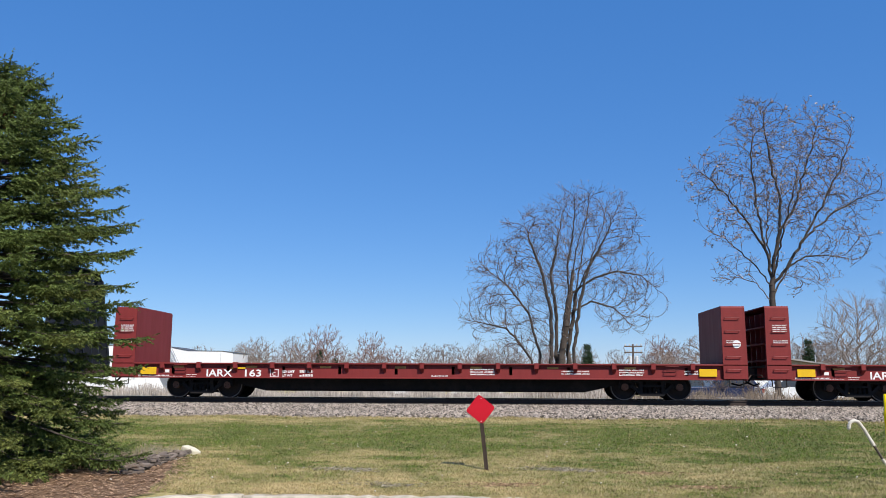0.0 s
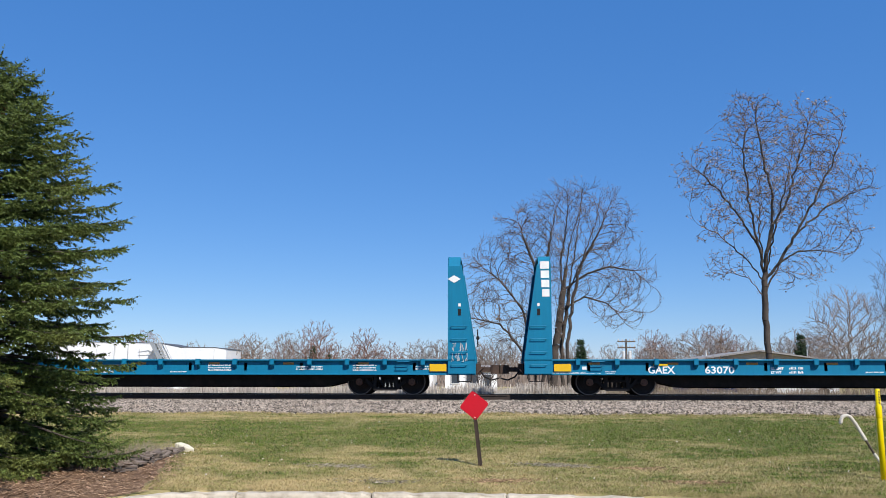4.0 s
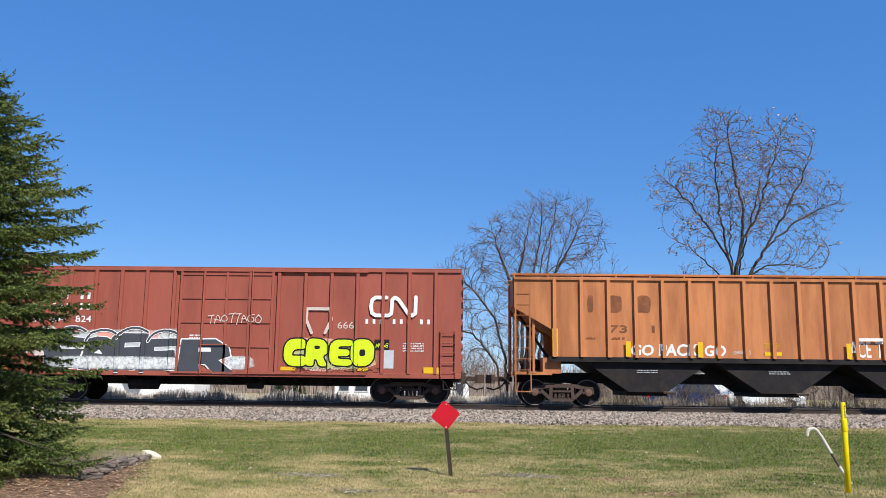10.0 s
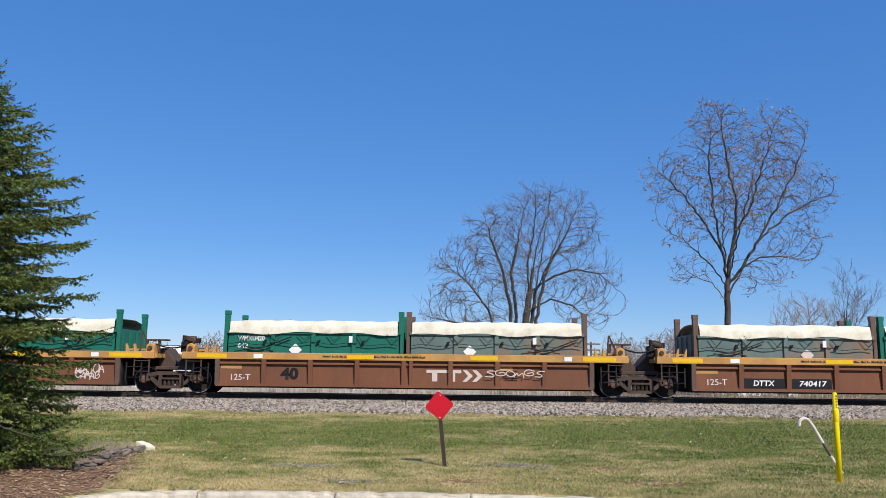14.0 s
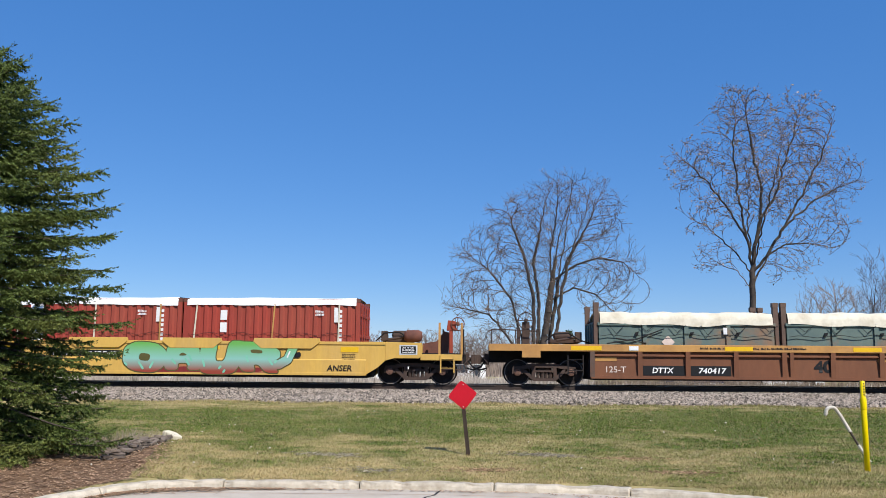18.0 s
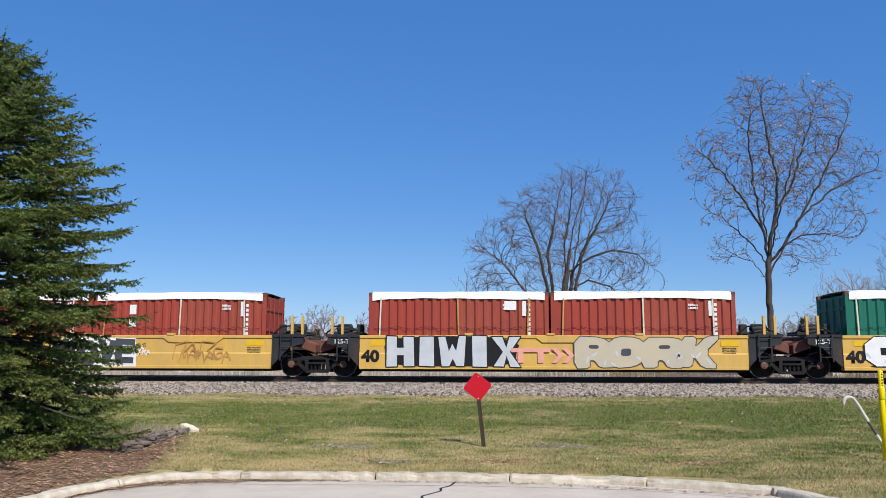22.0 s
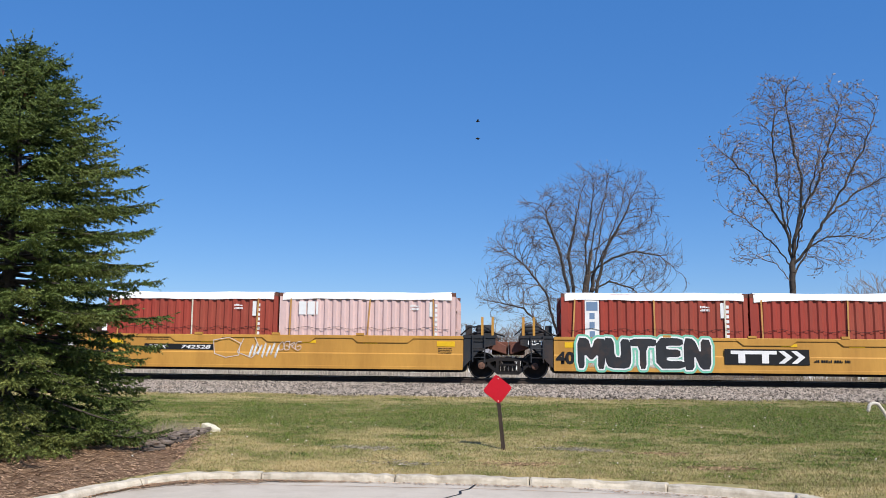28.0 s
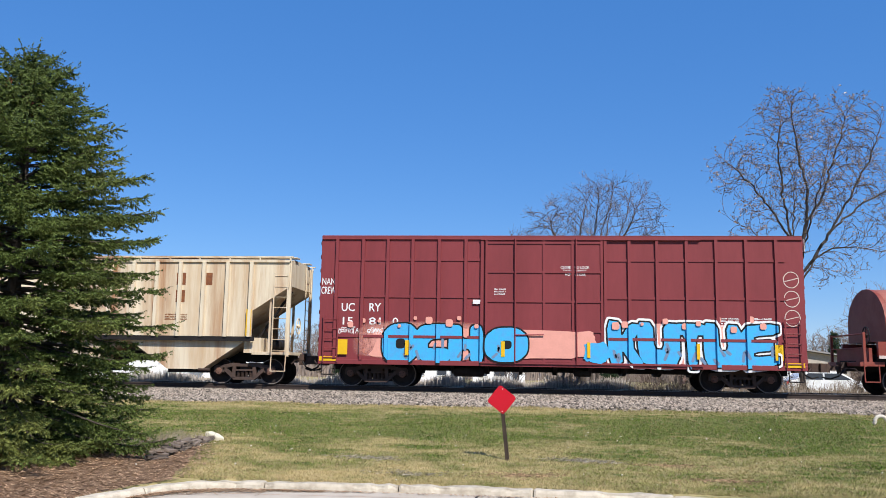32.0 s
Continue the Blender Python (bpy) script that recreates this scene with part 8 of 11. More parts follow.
# ---- covered coil car ----
mat_faded_coat = material("weathered_pink_brown_paint", (0.34, 0.125, 0.095), 0.6, dark=(0.24, 0.07, 0.05), amount=0.6, scale=1.1, fine=9, stretch=(0.5, 1, 1), bump=0.04)
def coil_car():
    car, u, L = wagon("coil_car", "red-brown coil car with a rounded steel cover", -225.4, -208.9)
    W = 1.5
    prof = [(-W, 1.72), (-W, 2.30)] + [(-W * math.cos(a), 2.30 + 1.18 * math.sin(a)) for a in np.linspace(0.15, math.pi - 0.15, 14)] + [(W, 2.30), (W, 1.72)]
    cov = part("cover", Mesh().prism(prof, -7.42, 7.42, "x"), mat_coil, car, "rounded brown cover with faded paint")
    rnd = random.Random(61)
    for a, b in ((-7.3, 7.3),) + tuple((c - rnd.uniform(0.25, 0.8), c + rnd.uniform(0.25, 0.9)) for c in np.linspace(-5.6, 6.6, 9)):
        k = 60 if b - a > 3 else 12
        top = []
        for i in range(k + 1):
            w = 0.10 * math.sin(i * 0.9 + a) + rnd.uniform(-0.05, 0.05)
            top.append((a + (b - a) * i / k, 0.55 + w if k > 12 else 0.36 + 0.16 * abs(i / 6 - 1) + w * 0.5))
        rows = [[(x, -(W + 0.004) * math.cos(f + (1.45 - f) * j / 6), 2.30 + 1.184 * math.sin(f + (1.45 - f) * j / 6)) for x, f in top] for j in (range(7) if k > 12 else (0, 1, 2))]
        tagged(part("faded_coat", Mesh().sheet(rows), mat_faded_coat, cov, "paler weathered paint with a ragged lower edge", fix=False), kind="stuff")
    for s in (-1, 1):
        part("end_rim", Mesh().prism([(y_ * 1.015, 1.7 + (z - 1.7) * 1.012) for y_, z in prof], min(s * 7.36, s * 7.46), max(s * 7.36, s * 7.46), "x"), mat_coil, cov)
        part("cover_rail", Mesh().rod((-7.4, s * (W + 0.06), 2.36), (7.4, s * (W + 0.06), 2.36), 0.022), mat_coil, cov)
        for i in range(9):
            x = -6.9 + 13.8 * i / 8
            part("rail_lug", Mesh().box(x - 0.03, x + 0.03, min(s * W, s * (W + 0.08)), max(s * W, s * (W + 0.08)), 2.30, 2.42), mat_coil, cov, fix=False)
        lug = Mesh().prism([(s * 4.7 - 0.06, 3.2), (s * 4.7 + 0.06, 3.2), (s * 4.7 + 0.08, 3.85), (s * 4.7 - 0.05, 3.9)], -0.9, -0.82)
        lug.prism([(s * 4.7 - 0.3, 3.62), (s * 4.7 - 0.28, 3.52), (s * 4.7 + 0.5, 3.30), (s * 4.7 + 0.5, 3.38)], -0.92, -0.86)
        lug.box(s * 4.7 - 0.28, s * 4.7 - 0.05, -0.95, -0.8, 2.98, 3.1)
        part("cover_guide", lug, mat_coil, cov)
        part("cover_guide", Mesh().prism([(s * 4.7 - 0.06, 3.2), (s * 4.7 + 0.06, 3.2), (s * 4.7 + 0.08, 3.85), (s * 4.7 - 0.05, 3.9)], 0.82, 0.9), mat_coil, cov)
    part("ridge_beam", Mesh().box(-4.6, 4.6, -0.12, 0.12, 3.42, 3.54), mat_coil, cov)
    ring = Mesh()
    for s in (-1, 1):
        ring.prism([(s * 0.30, 3.38), (s * 0.62, 3.38), (s * 0.34, 3.62), (s * 0.30, 3.9), (s * 0.20, 3.9), (s * 0.20, 3.4)], -0.12, 0.12)
    ring.prism([(-0.30, 3.78), (0.30, 3.78), (0.30, 3.92), (-0.30, 3.92)], -0.12, 0.12)
    part("lifting_eye", ring, mat_coil, cov, bevel=0.02)
    for s in (-1, 1):
        y0, y1 = sorted((s * (W + 0.02), s * (W - 0.12)))
        part("side_sill", Mesh().box(-7.72, 7.75, y0, y1, 1.22, 1.70), mat_coil, car)
        part("sill_edge", Mesh().box(-7.72, 7.75, min(s * (W + 0.05), s * W), max(s * (W + 0.05), s * W), 1.16, 1.26), mat_pale, car)
        part("mesh_screen", Mesh().box(-7.2, 7.2, s * 1.38 - 0.02, s * 1.38 + 0.02, 0.95, 1.2), mat_underframe, car)
        part("belly_plate", Mesh().prism([(-4.9, 1.0), (-2.4, 0.36), (2.9, 0.36), (5.0, 1.0)], s * 1.36 - 0.03, s * 1.36 + 0.03), mat_coil, car)
        for i in range(9):
            x = -6.6 + 13.2 * i / 8
            part("sill_gusset", Mesh().prism([(x - 0.12, 1.2), (x + 0.12, 1.2), (x + 0.04, 0.96), (x - 0.04, 0.96)], s * 1.42 - 0.06, s * 1.42 + 0.06), mat_coil, car)
    part("floor_frame", Mesh().box(-7.7, 7.7, -1.3, 1.3, 1.0, 1.3).box(-4.0, 4.4, -0.8, 0.8, 0.45, 1.0).box(-L, L, -0.3, 0.3, 0.75, 1.1), mat_underframe, car)
    for s in (-1, 1):
        part("end_frame", Mesh().box(min(s * 7.5, s * L), max(s * 7.5, s * L), -1.4, 1.4, 0.92, 1.06).box(s * 7.9 - 0.05, s * 7.9 + 0.05, -1.35, 1.35, 1.06, 1.5), mat_coil, car)
        e = Mesh()
        for k in (-1, 1):
            e.box(s * (L - 0.15) - 0.04, s * (L - 0.15) + 0.04, k * 1.38 - 0.04, k * 1.38 + 0.04, 0.9, 2.0)
        e.rod((s * (L - 0.15), -1.38, 1.95), (s * (L - 0.15), 1.38, 1.95), 0.025).rod((s * (L - 0.15), -1.38, 1.5), (s * (L - 0.15), 1.38, 1.5), 0.02)
        part("end_railing", e, mat_coil, car)
        part("stirrup", Mesh().path([(s * (L - 0.1), -1.45, 0.95), (s * (L - 0.1), -1.47, 0.42), (s * (L - 0.55), -1.47, 0.42), (s * (L - 0.55), -1.45, 0.95)], 0.02), mat_coil, car)
        truck(car, s * 6.05, u)
        coupler(car, s * (L - 0.02), s)
    brake_wheel(car, (-7.95, -1.2, 1.9), "x", mat_underframe)
    y = -W - 0.026
    letter("GTW", -6.3, -5.65, 1.36, 1.58, mat_white, car, y, 0.02)
    letter("187431", -5.5, -4.5, 1.36, 1.58, mat_white, car, y, 0.02)
    block_letters(9, 3.95, 0.145, 2.64, 0.13, 0.1, mat_white, car, -1.40, (3, 5))
    letter("JB", -5.15, -4.85, 1.95, 2.2, mat_white, car, -W - 0.006, 0.02, name="graffiti")
    letter("JFBM", 1.45, 2.3, 1.93, 2.15, mat_pale, car, -W - 0.006, 0.0, 0.1, name="graffiti")
    letter("RELIC!!", 4.9, 7.05, 1.80, 2.24, mat_pale, car, -W - 0.006, 0.045, 0.25, name="graffiti")
    strokes([(5.05, 1.95), (4.65, 1.9), (4.7, 2.2), (5.3, 2.26), (6.1, 2.2)], 0.03, mat_pale, car, -W - 0.007)
    strokes([(5.3, 1.78), (6.0, 1.80), (5.85, 1.74)], 0.04, mat_pale, car, -W - 0.008)
    letter("DOGBOY", 1.35, 2.3, 0.6, 0.83, mat_pale, car, -1.396, 0.03, name="graffiti")
    letter("NOISE", 2.9, 4.1, 0.52, 0.9, mat_pale, car, -1.396, 0.03, 0.1, name="graffiti")
    scribble(-3.7, 1.3, 0.42, 1.0, mat_pale, car, -1.396, 71, 0.036, 22)
    scribble(-1.9, 0.9, 0.62, 0.95, mat_black, car, -1.40, 77, 0.02, 26)
    scribble(-2.6, -1.0, 1.30, 1.52, mat_pale, car, -W - 0.03, 78, 0.022, 12)
    scribble(1.2, 3.6, 1.32, 1.60, mat_pale, car, -W - 0.03, 79, 0.022, 18)
    scribble(-4.6, -3.8, 0.72, 0.95, mat_pale, car, -1.396, 72, 0.02, 10)
    scribble(2.3, 5.6, 1.0, 1.14, mat_pale, car, -1.425, 73, 0.02, 30)
    scribble(1.3, 3.4, 1.55, 1.75, mat_pale, car, -W - 0.03, 74, 0.016, 14)
    scribble(-2.8, -1.6, 1.6, 1.78, mat_pale, car, -W - 0.03, 75, 0.02, 10)
    blob(-2.75, -2.3, 1.78, 2.2, mat_silver, car, -W - 0.006, 76)
    plate(-7.1, -6.5, 2.05, 2.2, -W - 0.006, mat_yellow, car)
    for a in (-7.1, -4.3, -1.1, 2.0, 5.0, 7.0):
        plate(a - 0.28, a + 0.28, 1.42, 1.52, y, mat_well_chord, car)
    for z, s in ((1.85, -1), (1.56, 1)):
        part("marker_triangle", Mesh().prism([(-0.09, z), (0.09, z), (0.0, z + 0.13 * s)], -W - 0.03, -W - 0.022), mat_yellow, car)
    letter("LD LMT", -3.75, -3.4, 1.5, 1.58, mat_white, car, y, 0.01)
    letter("LT WT", -3.75, -3.4, 1.38, 1.46, mat_white, car, y, 0.01)
    bars(-3.3, 1.58, 0.4, 2, mat_white, car, y, 0.07)
    bars(-0.9, 1.46, 0.6, 1, mat_white, car, y, 0.05)
    bars(4.8, 1.5, 0.8, 2, mat_white, car, y, 0.03)
    bars(6.1, 1.56, 0.5, 2, mat_white, car, y, 0.07)


coil_car()


# ---- containers and bins ----
mat_casting = material("rusty_brown_casting", (0.15, 0.06, 0.04), 0.75, dark=(0.07, 0.035, 0.028), amount=0.6, bump=0.1)


def container(u, mat, old=False, decal="", lift=0.30, label="", tarp=True, seed=0):
    """A 20-foot open-top container: corrugated sides, posts, corner castings, and a strapped tarpaulin."""
    c = thing("container", label, "container", "containers on the well cars", (u, TRACK_Y, RAIL_Z + lift))
    cars.append((c, u, lift))
    L, W, H = 3.03, 1.22, 2.55
    for s in (-1, 1):
        pts, x = [], -L + 0.14
        while x < L - 0.14:
            pts += [(x, s * (W - 0.01)), (x + 0.09, s * (W - 0.01)), (x + 0.14, s * (W - 0.055)), (x + 0.24, s * (W - 0.055))]
            x += 0.29
        pts = [p for p in pts if p[0] < L - 0.12] + [(L - 0.12, s * (W - 0.01))]
        m = Mesh().sheet([[(a, b, 0.12) for a, b in pts], [(a, b, H - 0.1) for a, b in pts]])
        side = part("side_wall", m, mat, c)
        mod = side.modifiers.new("thick", "SOLIDIFY")
        mod.thickness = 0.012
        part("top_rail", Mesh().box(-L + 0.1, L - 0.1, min(s * W, s * (W - 0.06)), max(s * W, s * (W - 0.06)), H - 0.12, H - 0.02), mat, c)
        part("bottom_rail", Mesh().box(-L + 0.1, L - 0.1, min(s * W, s * (W - 0.08)), max(s * W, s * (W - 0.08)), 0.0, 0.14), mat, c)
        for k in (-1, 1):
            part("corner_post", Mesh().box(min(k * L, k * (L - 0.14)), max(k * L, k * (L - 0.14)), min(s * W, s * (W - 0.14)), max(s * W, s * (W - 0.14)), 0.1, H - 0.1), mat, c)
            for z in (0.0, H - 0.12):
                part("corner_casting", Mesh().box(min(k * (L + 0.006), k * (L - 0.17)), max(k * (L + 0.006), k * (L - 0.17)), min(s * (W + 0.006), s * (W - 0.16)), max(s * (W + 0.006), s * (W - 0.16)), z, z + 0.12), mat_casting, c)
    part("floor", Mesh().box(-L + 0.1, L - 0.1, -W + 0.05, W - 0.05, 0.05, 0.15), mat_underframe, c)
    for k in (-1, 1):
        e = part("end_wall", Mesh().box(min(k * L, k * (L - 0.05)), max(k * L, k * (L - 0.05)), -W + 0.1, W - 0.1, 0.1, H - 0.12), mat, c)
        for i in range(4):
            yb = -0.85 + 0.57 * i
            part("lock_rod", Mesh().rod((k * (L + 0.03), yb, 0.15), (k * (L + 0.03), yb, H - 0.2), 0.02), mat_silver if old else mat, e)
        for z in (0.5, 1.3, 2.0):
            part("end_rib", Mesh().box(min(k * L, k * (L + 0.035)), max(k * L, k * (L + 0.035)), -W + 0.12, W - 0.12, z - 0.05, z + 0.05), mat, e)
    if tarp:
        rnd = random.Random(seed)
        ph = [rnd.uniform(0, 6) for _ in range(3)]
        xs = np.linspace(-L + 0.12, L - 0.13, 40)
        rows = []
        for x in xs:
            q = (x + L) / (2 * L)
            sag = 0.018 * math.sin(9 * q + ph[0]) + 0.010 * math.sin(23 * q + ph[1])
            drop = 0.22 + 0.018 * math.sin(7 * q + ph[2]) + 0.008 * math.sin(31 * q + ph[0]) + 0.05 * abs(2 * q - 1) ** 5
            rows.append([(x, -W - 0.022 - 0.01 * math.sin(40 * q), H - drop), (x, -W - 0.02, H - 0.03 + sag * 0.4), (x, -W + 0.12, H + 0.03 + sag * 0.5),
                         (x, 0, H + 0.06 + sag), (x, W - 0.12, H + 0.03 + sag * 0.5), (x, W + 0.02, H - 0.03), (x, W + 0.022, H - drop)])
        part("tarpaulin", Mesh().sheet(rows), mat_tarp, c, "white vinyl tarpaulin, strapped down", smooth=True)
        for x in (-L + 0.35, 0.0, L - 0.75):
            sx = rnd.uniform(-0.05, 0.10)
            part("strap", Mesh().prism([(x, 0.9), (x + 0.05, 0.9), (x + sx + 0.05, H - 0.2), (x + sx, H - 0.2)], -W - 0.03, -W - 0.022), mat_well_chord if rnd.random() < 0.5 else mat_tarp_old, c)
        part("tie_rope", Mesh().path([(x, -W - 0.03, 1.35 + 0.05 * math.cos(6 * x)) for x in np.linspace(-L + 0.2, L - 0.2, 22)], 0.008, 4), mat_black, c)
    y = -W - 0.008
    if decal == "panel":
        plate(-2.25, -1.78, 0.9, 2.32, y - 0.002, mat_white, c, "company_panel", "white company panel with blue emblem")
        part("company_emblem", Mesh().box(-2.2, -1.83, y - 0.012, y - 0.007, 1.98, 2.27), mat_blue_grey, c)
        for k in range(3):
            part("name_bar", Mesh().box(-2.10, -1.93, y - 0.012, y - 0.007, 1.70 - 0.3 * k, 1.90 - 0.3 * k), mat_blue_grey, c)
    if decal == "tall":
        for k in range(2):
            part("name_bar", Mesh().box(-1.75, -1.52, y - 0.004, y, 1.82 - 0.42 * k, 2.15 - 0.42 * k), mat_white, c)
    if decal == "wide":
        part("name_bar", Mesh().box(-2.35, -2.1, y - 0.004, y, 1.8, 2.25), mat_white, c)
        part("name_bar", Mesh().box(-2.05, -1.8, y - 0.004, y, 1.8, 2.25), mat_white, c)
        part("name_bar", Mesh().box(-1.75, -1.68, y - 0.004, y, 1.8, 2.25), mat_white, c)
    if decal == "sheet":
        plate(1.55, 1.95, 1.95, 2.25, y, mat_white, c, "paper_placard")
    plate(2.15, 2.28, 1.75, 2.25, y, mat_white, c, "stencil_strip")
    bars(1.5, 2.15, 0.3, 2, mat_white, c, y, 0.07)
    m = Mesh()
    for i in range(8):
        m.box(2.33, 2.42, y - 0.003, y, 0.95 + 0.16 * i, 1.05 + 0.16 * i)
    part("number_strip", m, mat_white, c)
    return c


def tie_part(*a, **k):
    return tagged(part(*a, **k), kind="stuff")


def bin_box(u, mat, post_mat, number=(), seed=0, label="", lift=0.30):
    """A low waste bin as long as a 20-foot box: framed sheet sides, tall corner posts and a domed tarpaulin."""
    c = thing("waste_bin", label, "container", "waste bins on the brown well car", (u, TRACK_Y, RAIL_Z + lift))
    cars.append((c, u, lift))
    L, W, H = 3.03, 1.22, 1.78
    rnd = random.Random(seed)
    for s in (-1, 1):
        part("side_wall", Mesh().box(-L + 0.12, L - 0.12, min(s * W, s * (W - 0.05)), max(s * W, s * (W - 0.05)), 0.05, H), mat, c)
        for i in range(5):
            x = -L + 0.3 + (2 * L - 0.6) * i / 4
            if 0 < i < 4:
                part("side_post", Mesh().box(x - 0.07, x + 0.07, min(s * W, s * (W + 0.06)), max(s * W, s * (W + 0.06)), 0.05, H), mat, c)
        part("top_rail", Mesh().box(-L + 0.12, L - 0.12, min(s * (W - 0.06), s * (W + 0.05)), max(s * (W - 0.06), s * (W + 0.05)), H - 0.08, H + 0.02), mat, c)
        for k in (-1, 1):
            part("corner_post", Mesh().box(min(k * L, k * (L - 0.17)), max(k * L, k * (L - 0.17)), min(s * W, s * (W - 0.17)), max(s * W, s * (W - 0.17)), 0.0, 2.34), post_mat, c, bevel=0.01)
            part("corner_casting", Mesh().box(min(k * (L + 0.005), k * (L - 0.18)), max(k * (L + 0.005), k * (L - 0.18)), min(s * (W + 0.006), s * (W - 0.18)), max(s * (W + 0.006), s * (W - 0.18)), 2.33, 2.47), post_mat, c)
        for x in (-1.7, 0.1, 1.6):
            part("tarp_hook", Mesh().prism([(x, 1.38), (x + 0.1, 1.38), (x + 0.14, 1.5), (x + 0.04, 1.48)], min(s * W, s * (W + 0.08)), max(s * W, s * (W + 0.08))), mat_black, c)
    part("floor", Mesh().box(-L + 0.1, L - 0.1, -W + 0.05, W - 0.05, 0.0, 0.12), mat_underframe, c)
    for k in (-1, 1):
        e = part("end_wall", Mesh().box(min(k * (L - 0.03), k * (L - 0.1)), max(k * (L - 0.03), k * (L - 0.1)), -W + 0.1, W - 0.1, 0.05, H + 0.05), mat, c)
        for i in range(4):
            part("end_rib", Mesh().box(min(k * (L - 0.03), k * (L + 0.02)), max(k * (L - 0.03), k * (L + 0.02)), -0.9 + 0.6 * i - 0.05, -0.9 + 0.6 * i + 0.05, 0.05, H), mat, e)
    rows = []
    ph = [rnd.uniform(0, 6) for _ in range(3)]
    for x in np.linspace(-L + 0.2, L - 0.2, 36):
        q = (x + L) / (2 * L)
        w = 0.010 * math.sin(30 * q + ph[0]) + 0.012 * math.sin(53 * q + ph[1])
        drop = 0.03 * math.sin(8 * q + ph[2]) + 0.03 * math.sin(19 * q)
        up = 0.36 * min(1, 0.7 + 12 * q, 0.7 + 12 * (1 - q)) + 0.012 * math.sin(17 * q + ph[2])
        rows.append([(x, -W - 0.07 + w, H - 0.06 + drop), (x, -W - 0.05 - w * 0.5, H + 0.12), (x, -W + 0.02 + w, H + up - 0.03), (x, -0.5, H + up + 0.05 + w), (x, 0, H + up + 0.07 + w), (x, 0.6, H + up + 0.05), (x, W - 0.02, H + up - 0.05), (x, W + 0.06, H + 0.1), (x, W + 0.07, H - 0.05)])
    part("tarpaulin", Mesh().sheet(rows), mat_tarp_old, c, "creased off-white canvas tarpaulin", smooth=True)
    cable = Mesh()
    for i in range(6):
        x = -L + 0.5 + i * 1.0
        cable.path([(x, -W - 0.08, H - 0.08), (x + 0.22, -W - 0.09, 1.42 + rnd.uniform(-0.05, 0.1)), (x + 0.5, -W - 0.08, H - 0.07)], 0.010, 4)
    tie_part("tie_cord", cable, mat_black, c)
    part("chain", Mesh().path([(x, -W - 0.085, 1.40 + 0.04 * math.cos(5 * x) - 0.02 * abs(x)) for x in np.linspace(-L + 0.2, L - 0.2, 20)], 0.012, 4), mat_black, c)
    x0 = (0.8 if seed % 2 else -L + 0.4)
    part("crossed_rope", Mesh().path([(x0, -W - 0.09, 1.1), (x0 + 1.0, -W - 0.09, 1.25), (x0 + 1.9, -W - 0.09, 1.6)], 0.02, 5).path([(x0 + 0.3, -W - 0.09, 1.28), (x0 + 1.3, -W - 0.09, 1.12)], 0.02, 5), mat_black, c)
    yy = -W - 0.012
    for k, (tx, w) in enumerate(number):
        letter(tx, -2.55, -2.55 + w, 1.46 - 0.24 * k, 1.62 - 0.24 * k, mat_white, c, yy, 0.02)
    q = rnd.choice((-0.9, -0.6, 0.7))
    part("placard", Mesh().prism([(q - 0.22, 1.16), (q, 1.38), (q + 0.22, 1.16), (q, 0.94)], yy - 0.01, yy), mat_white if rnd.random() < 0.7 else mat_pale, c, "pale diamond placard")
    part("notice", Mesh().box(1.2, 1.32, yy - 0.07, yy - 0.06, 1.42, 1.64), mat_white, c)
    return c


def low_bin(u, seed=0, lift=0.30):
    c = thing("open_bin", "low bright green steel bin with folded ribs", "container", "green bins on the well cars", (u, TRACK_Y, RAIL_Z + lift))
    cars.append((c, u, lift))
    L, W, H = 2.98, 1.2, 1.78
    for s in (-1, 1):
        part("side_wall", Mesh().box(-L, L, min(s * W, s * (W - 0.05)), max(s * W, s * (W - 0.05)), 0.0, H - 0.05), mat_low_green, c)
        part("top_rail", Mesh().box(-L - 0.03, L + 0.03, s * W - 0.06, s * W + 0.06, H - 0.1, H), mat_low_green, c)
        for i in range(8):
            x = -L + 0.15 + (2 * L - 0.3) * i / 7
            part("side_rib", Mesh().box(x - 0.06, x + 0.06, min(s * W, s * (W + 0.07)), max(s * W, s * (W + 0.07)), 0.0, H - 0.05), mat_low_green, c)
    for k in (-1, 1):
        part("end_wall", Mesh().box(min(k * L, k * (L - 0.05)), max(k * L, k * (L - 0.05)), -W, W, 0.0, H - 0.06), mat_low_green, c)
        part("end_lug", Mesh().box(min(k * L, k * (L + 0.12)), max(k * L, k * (L + 0.12)), -W, -W + 0.14, 1.2, H - 0.02), mat_low_green, c)
    part("floor", Mesh().box(-L, L, -W, W, 0.0, 0.08), mat_low_green, c)
    yy = -W - 0.01
    for x, w, m in ((-2.5, 0.32, mat_white), (-1.2, 0.35, mat_pale), (0.05, 0.3, mat_yellow), (0.5, 0.34, mat_white), (1.2, 0.3, mat_white)):
        plate(x, x + w, 1.42, 1.58, yy, m, c, "notice")
    return c


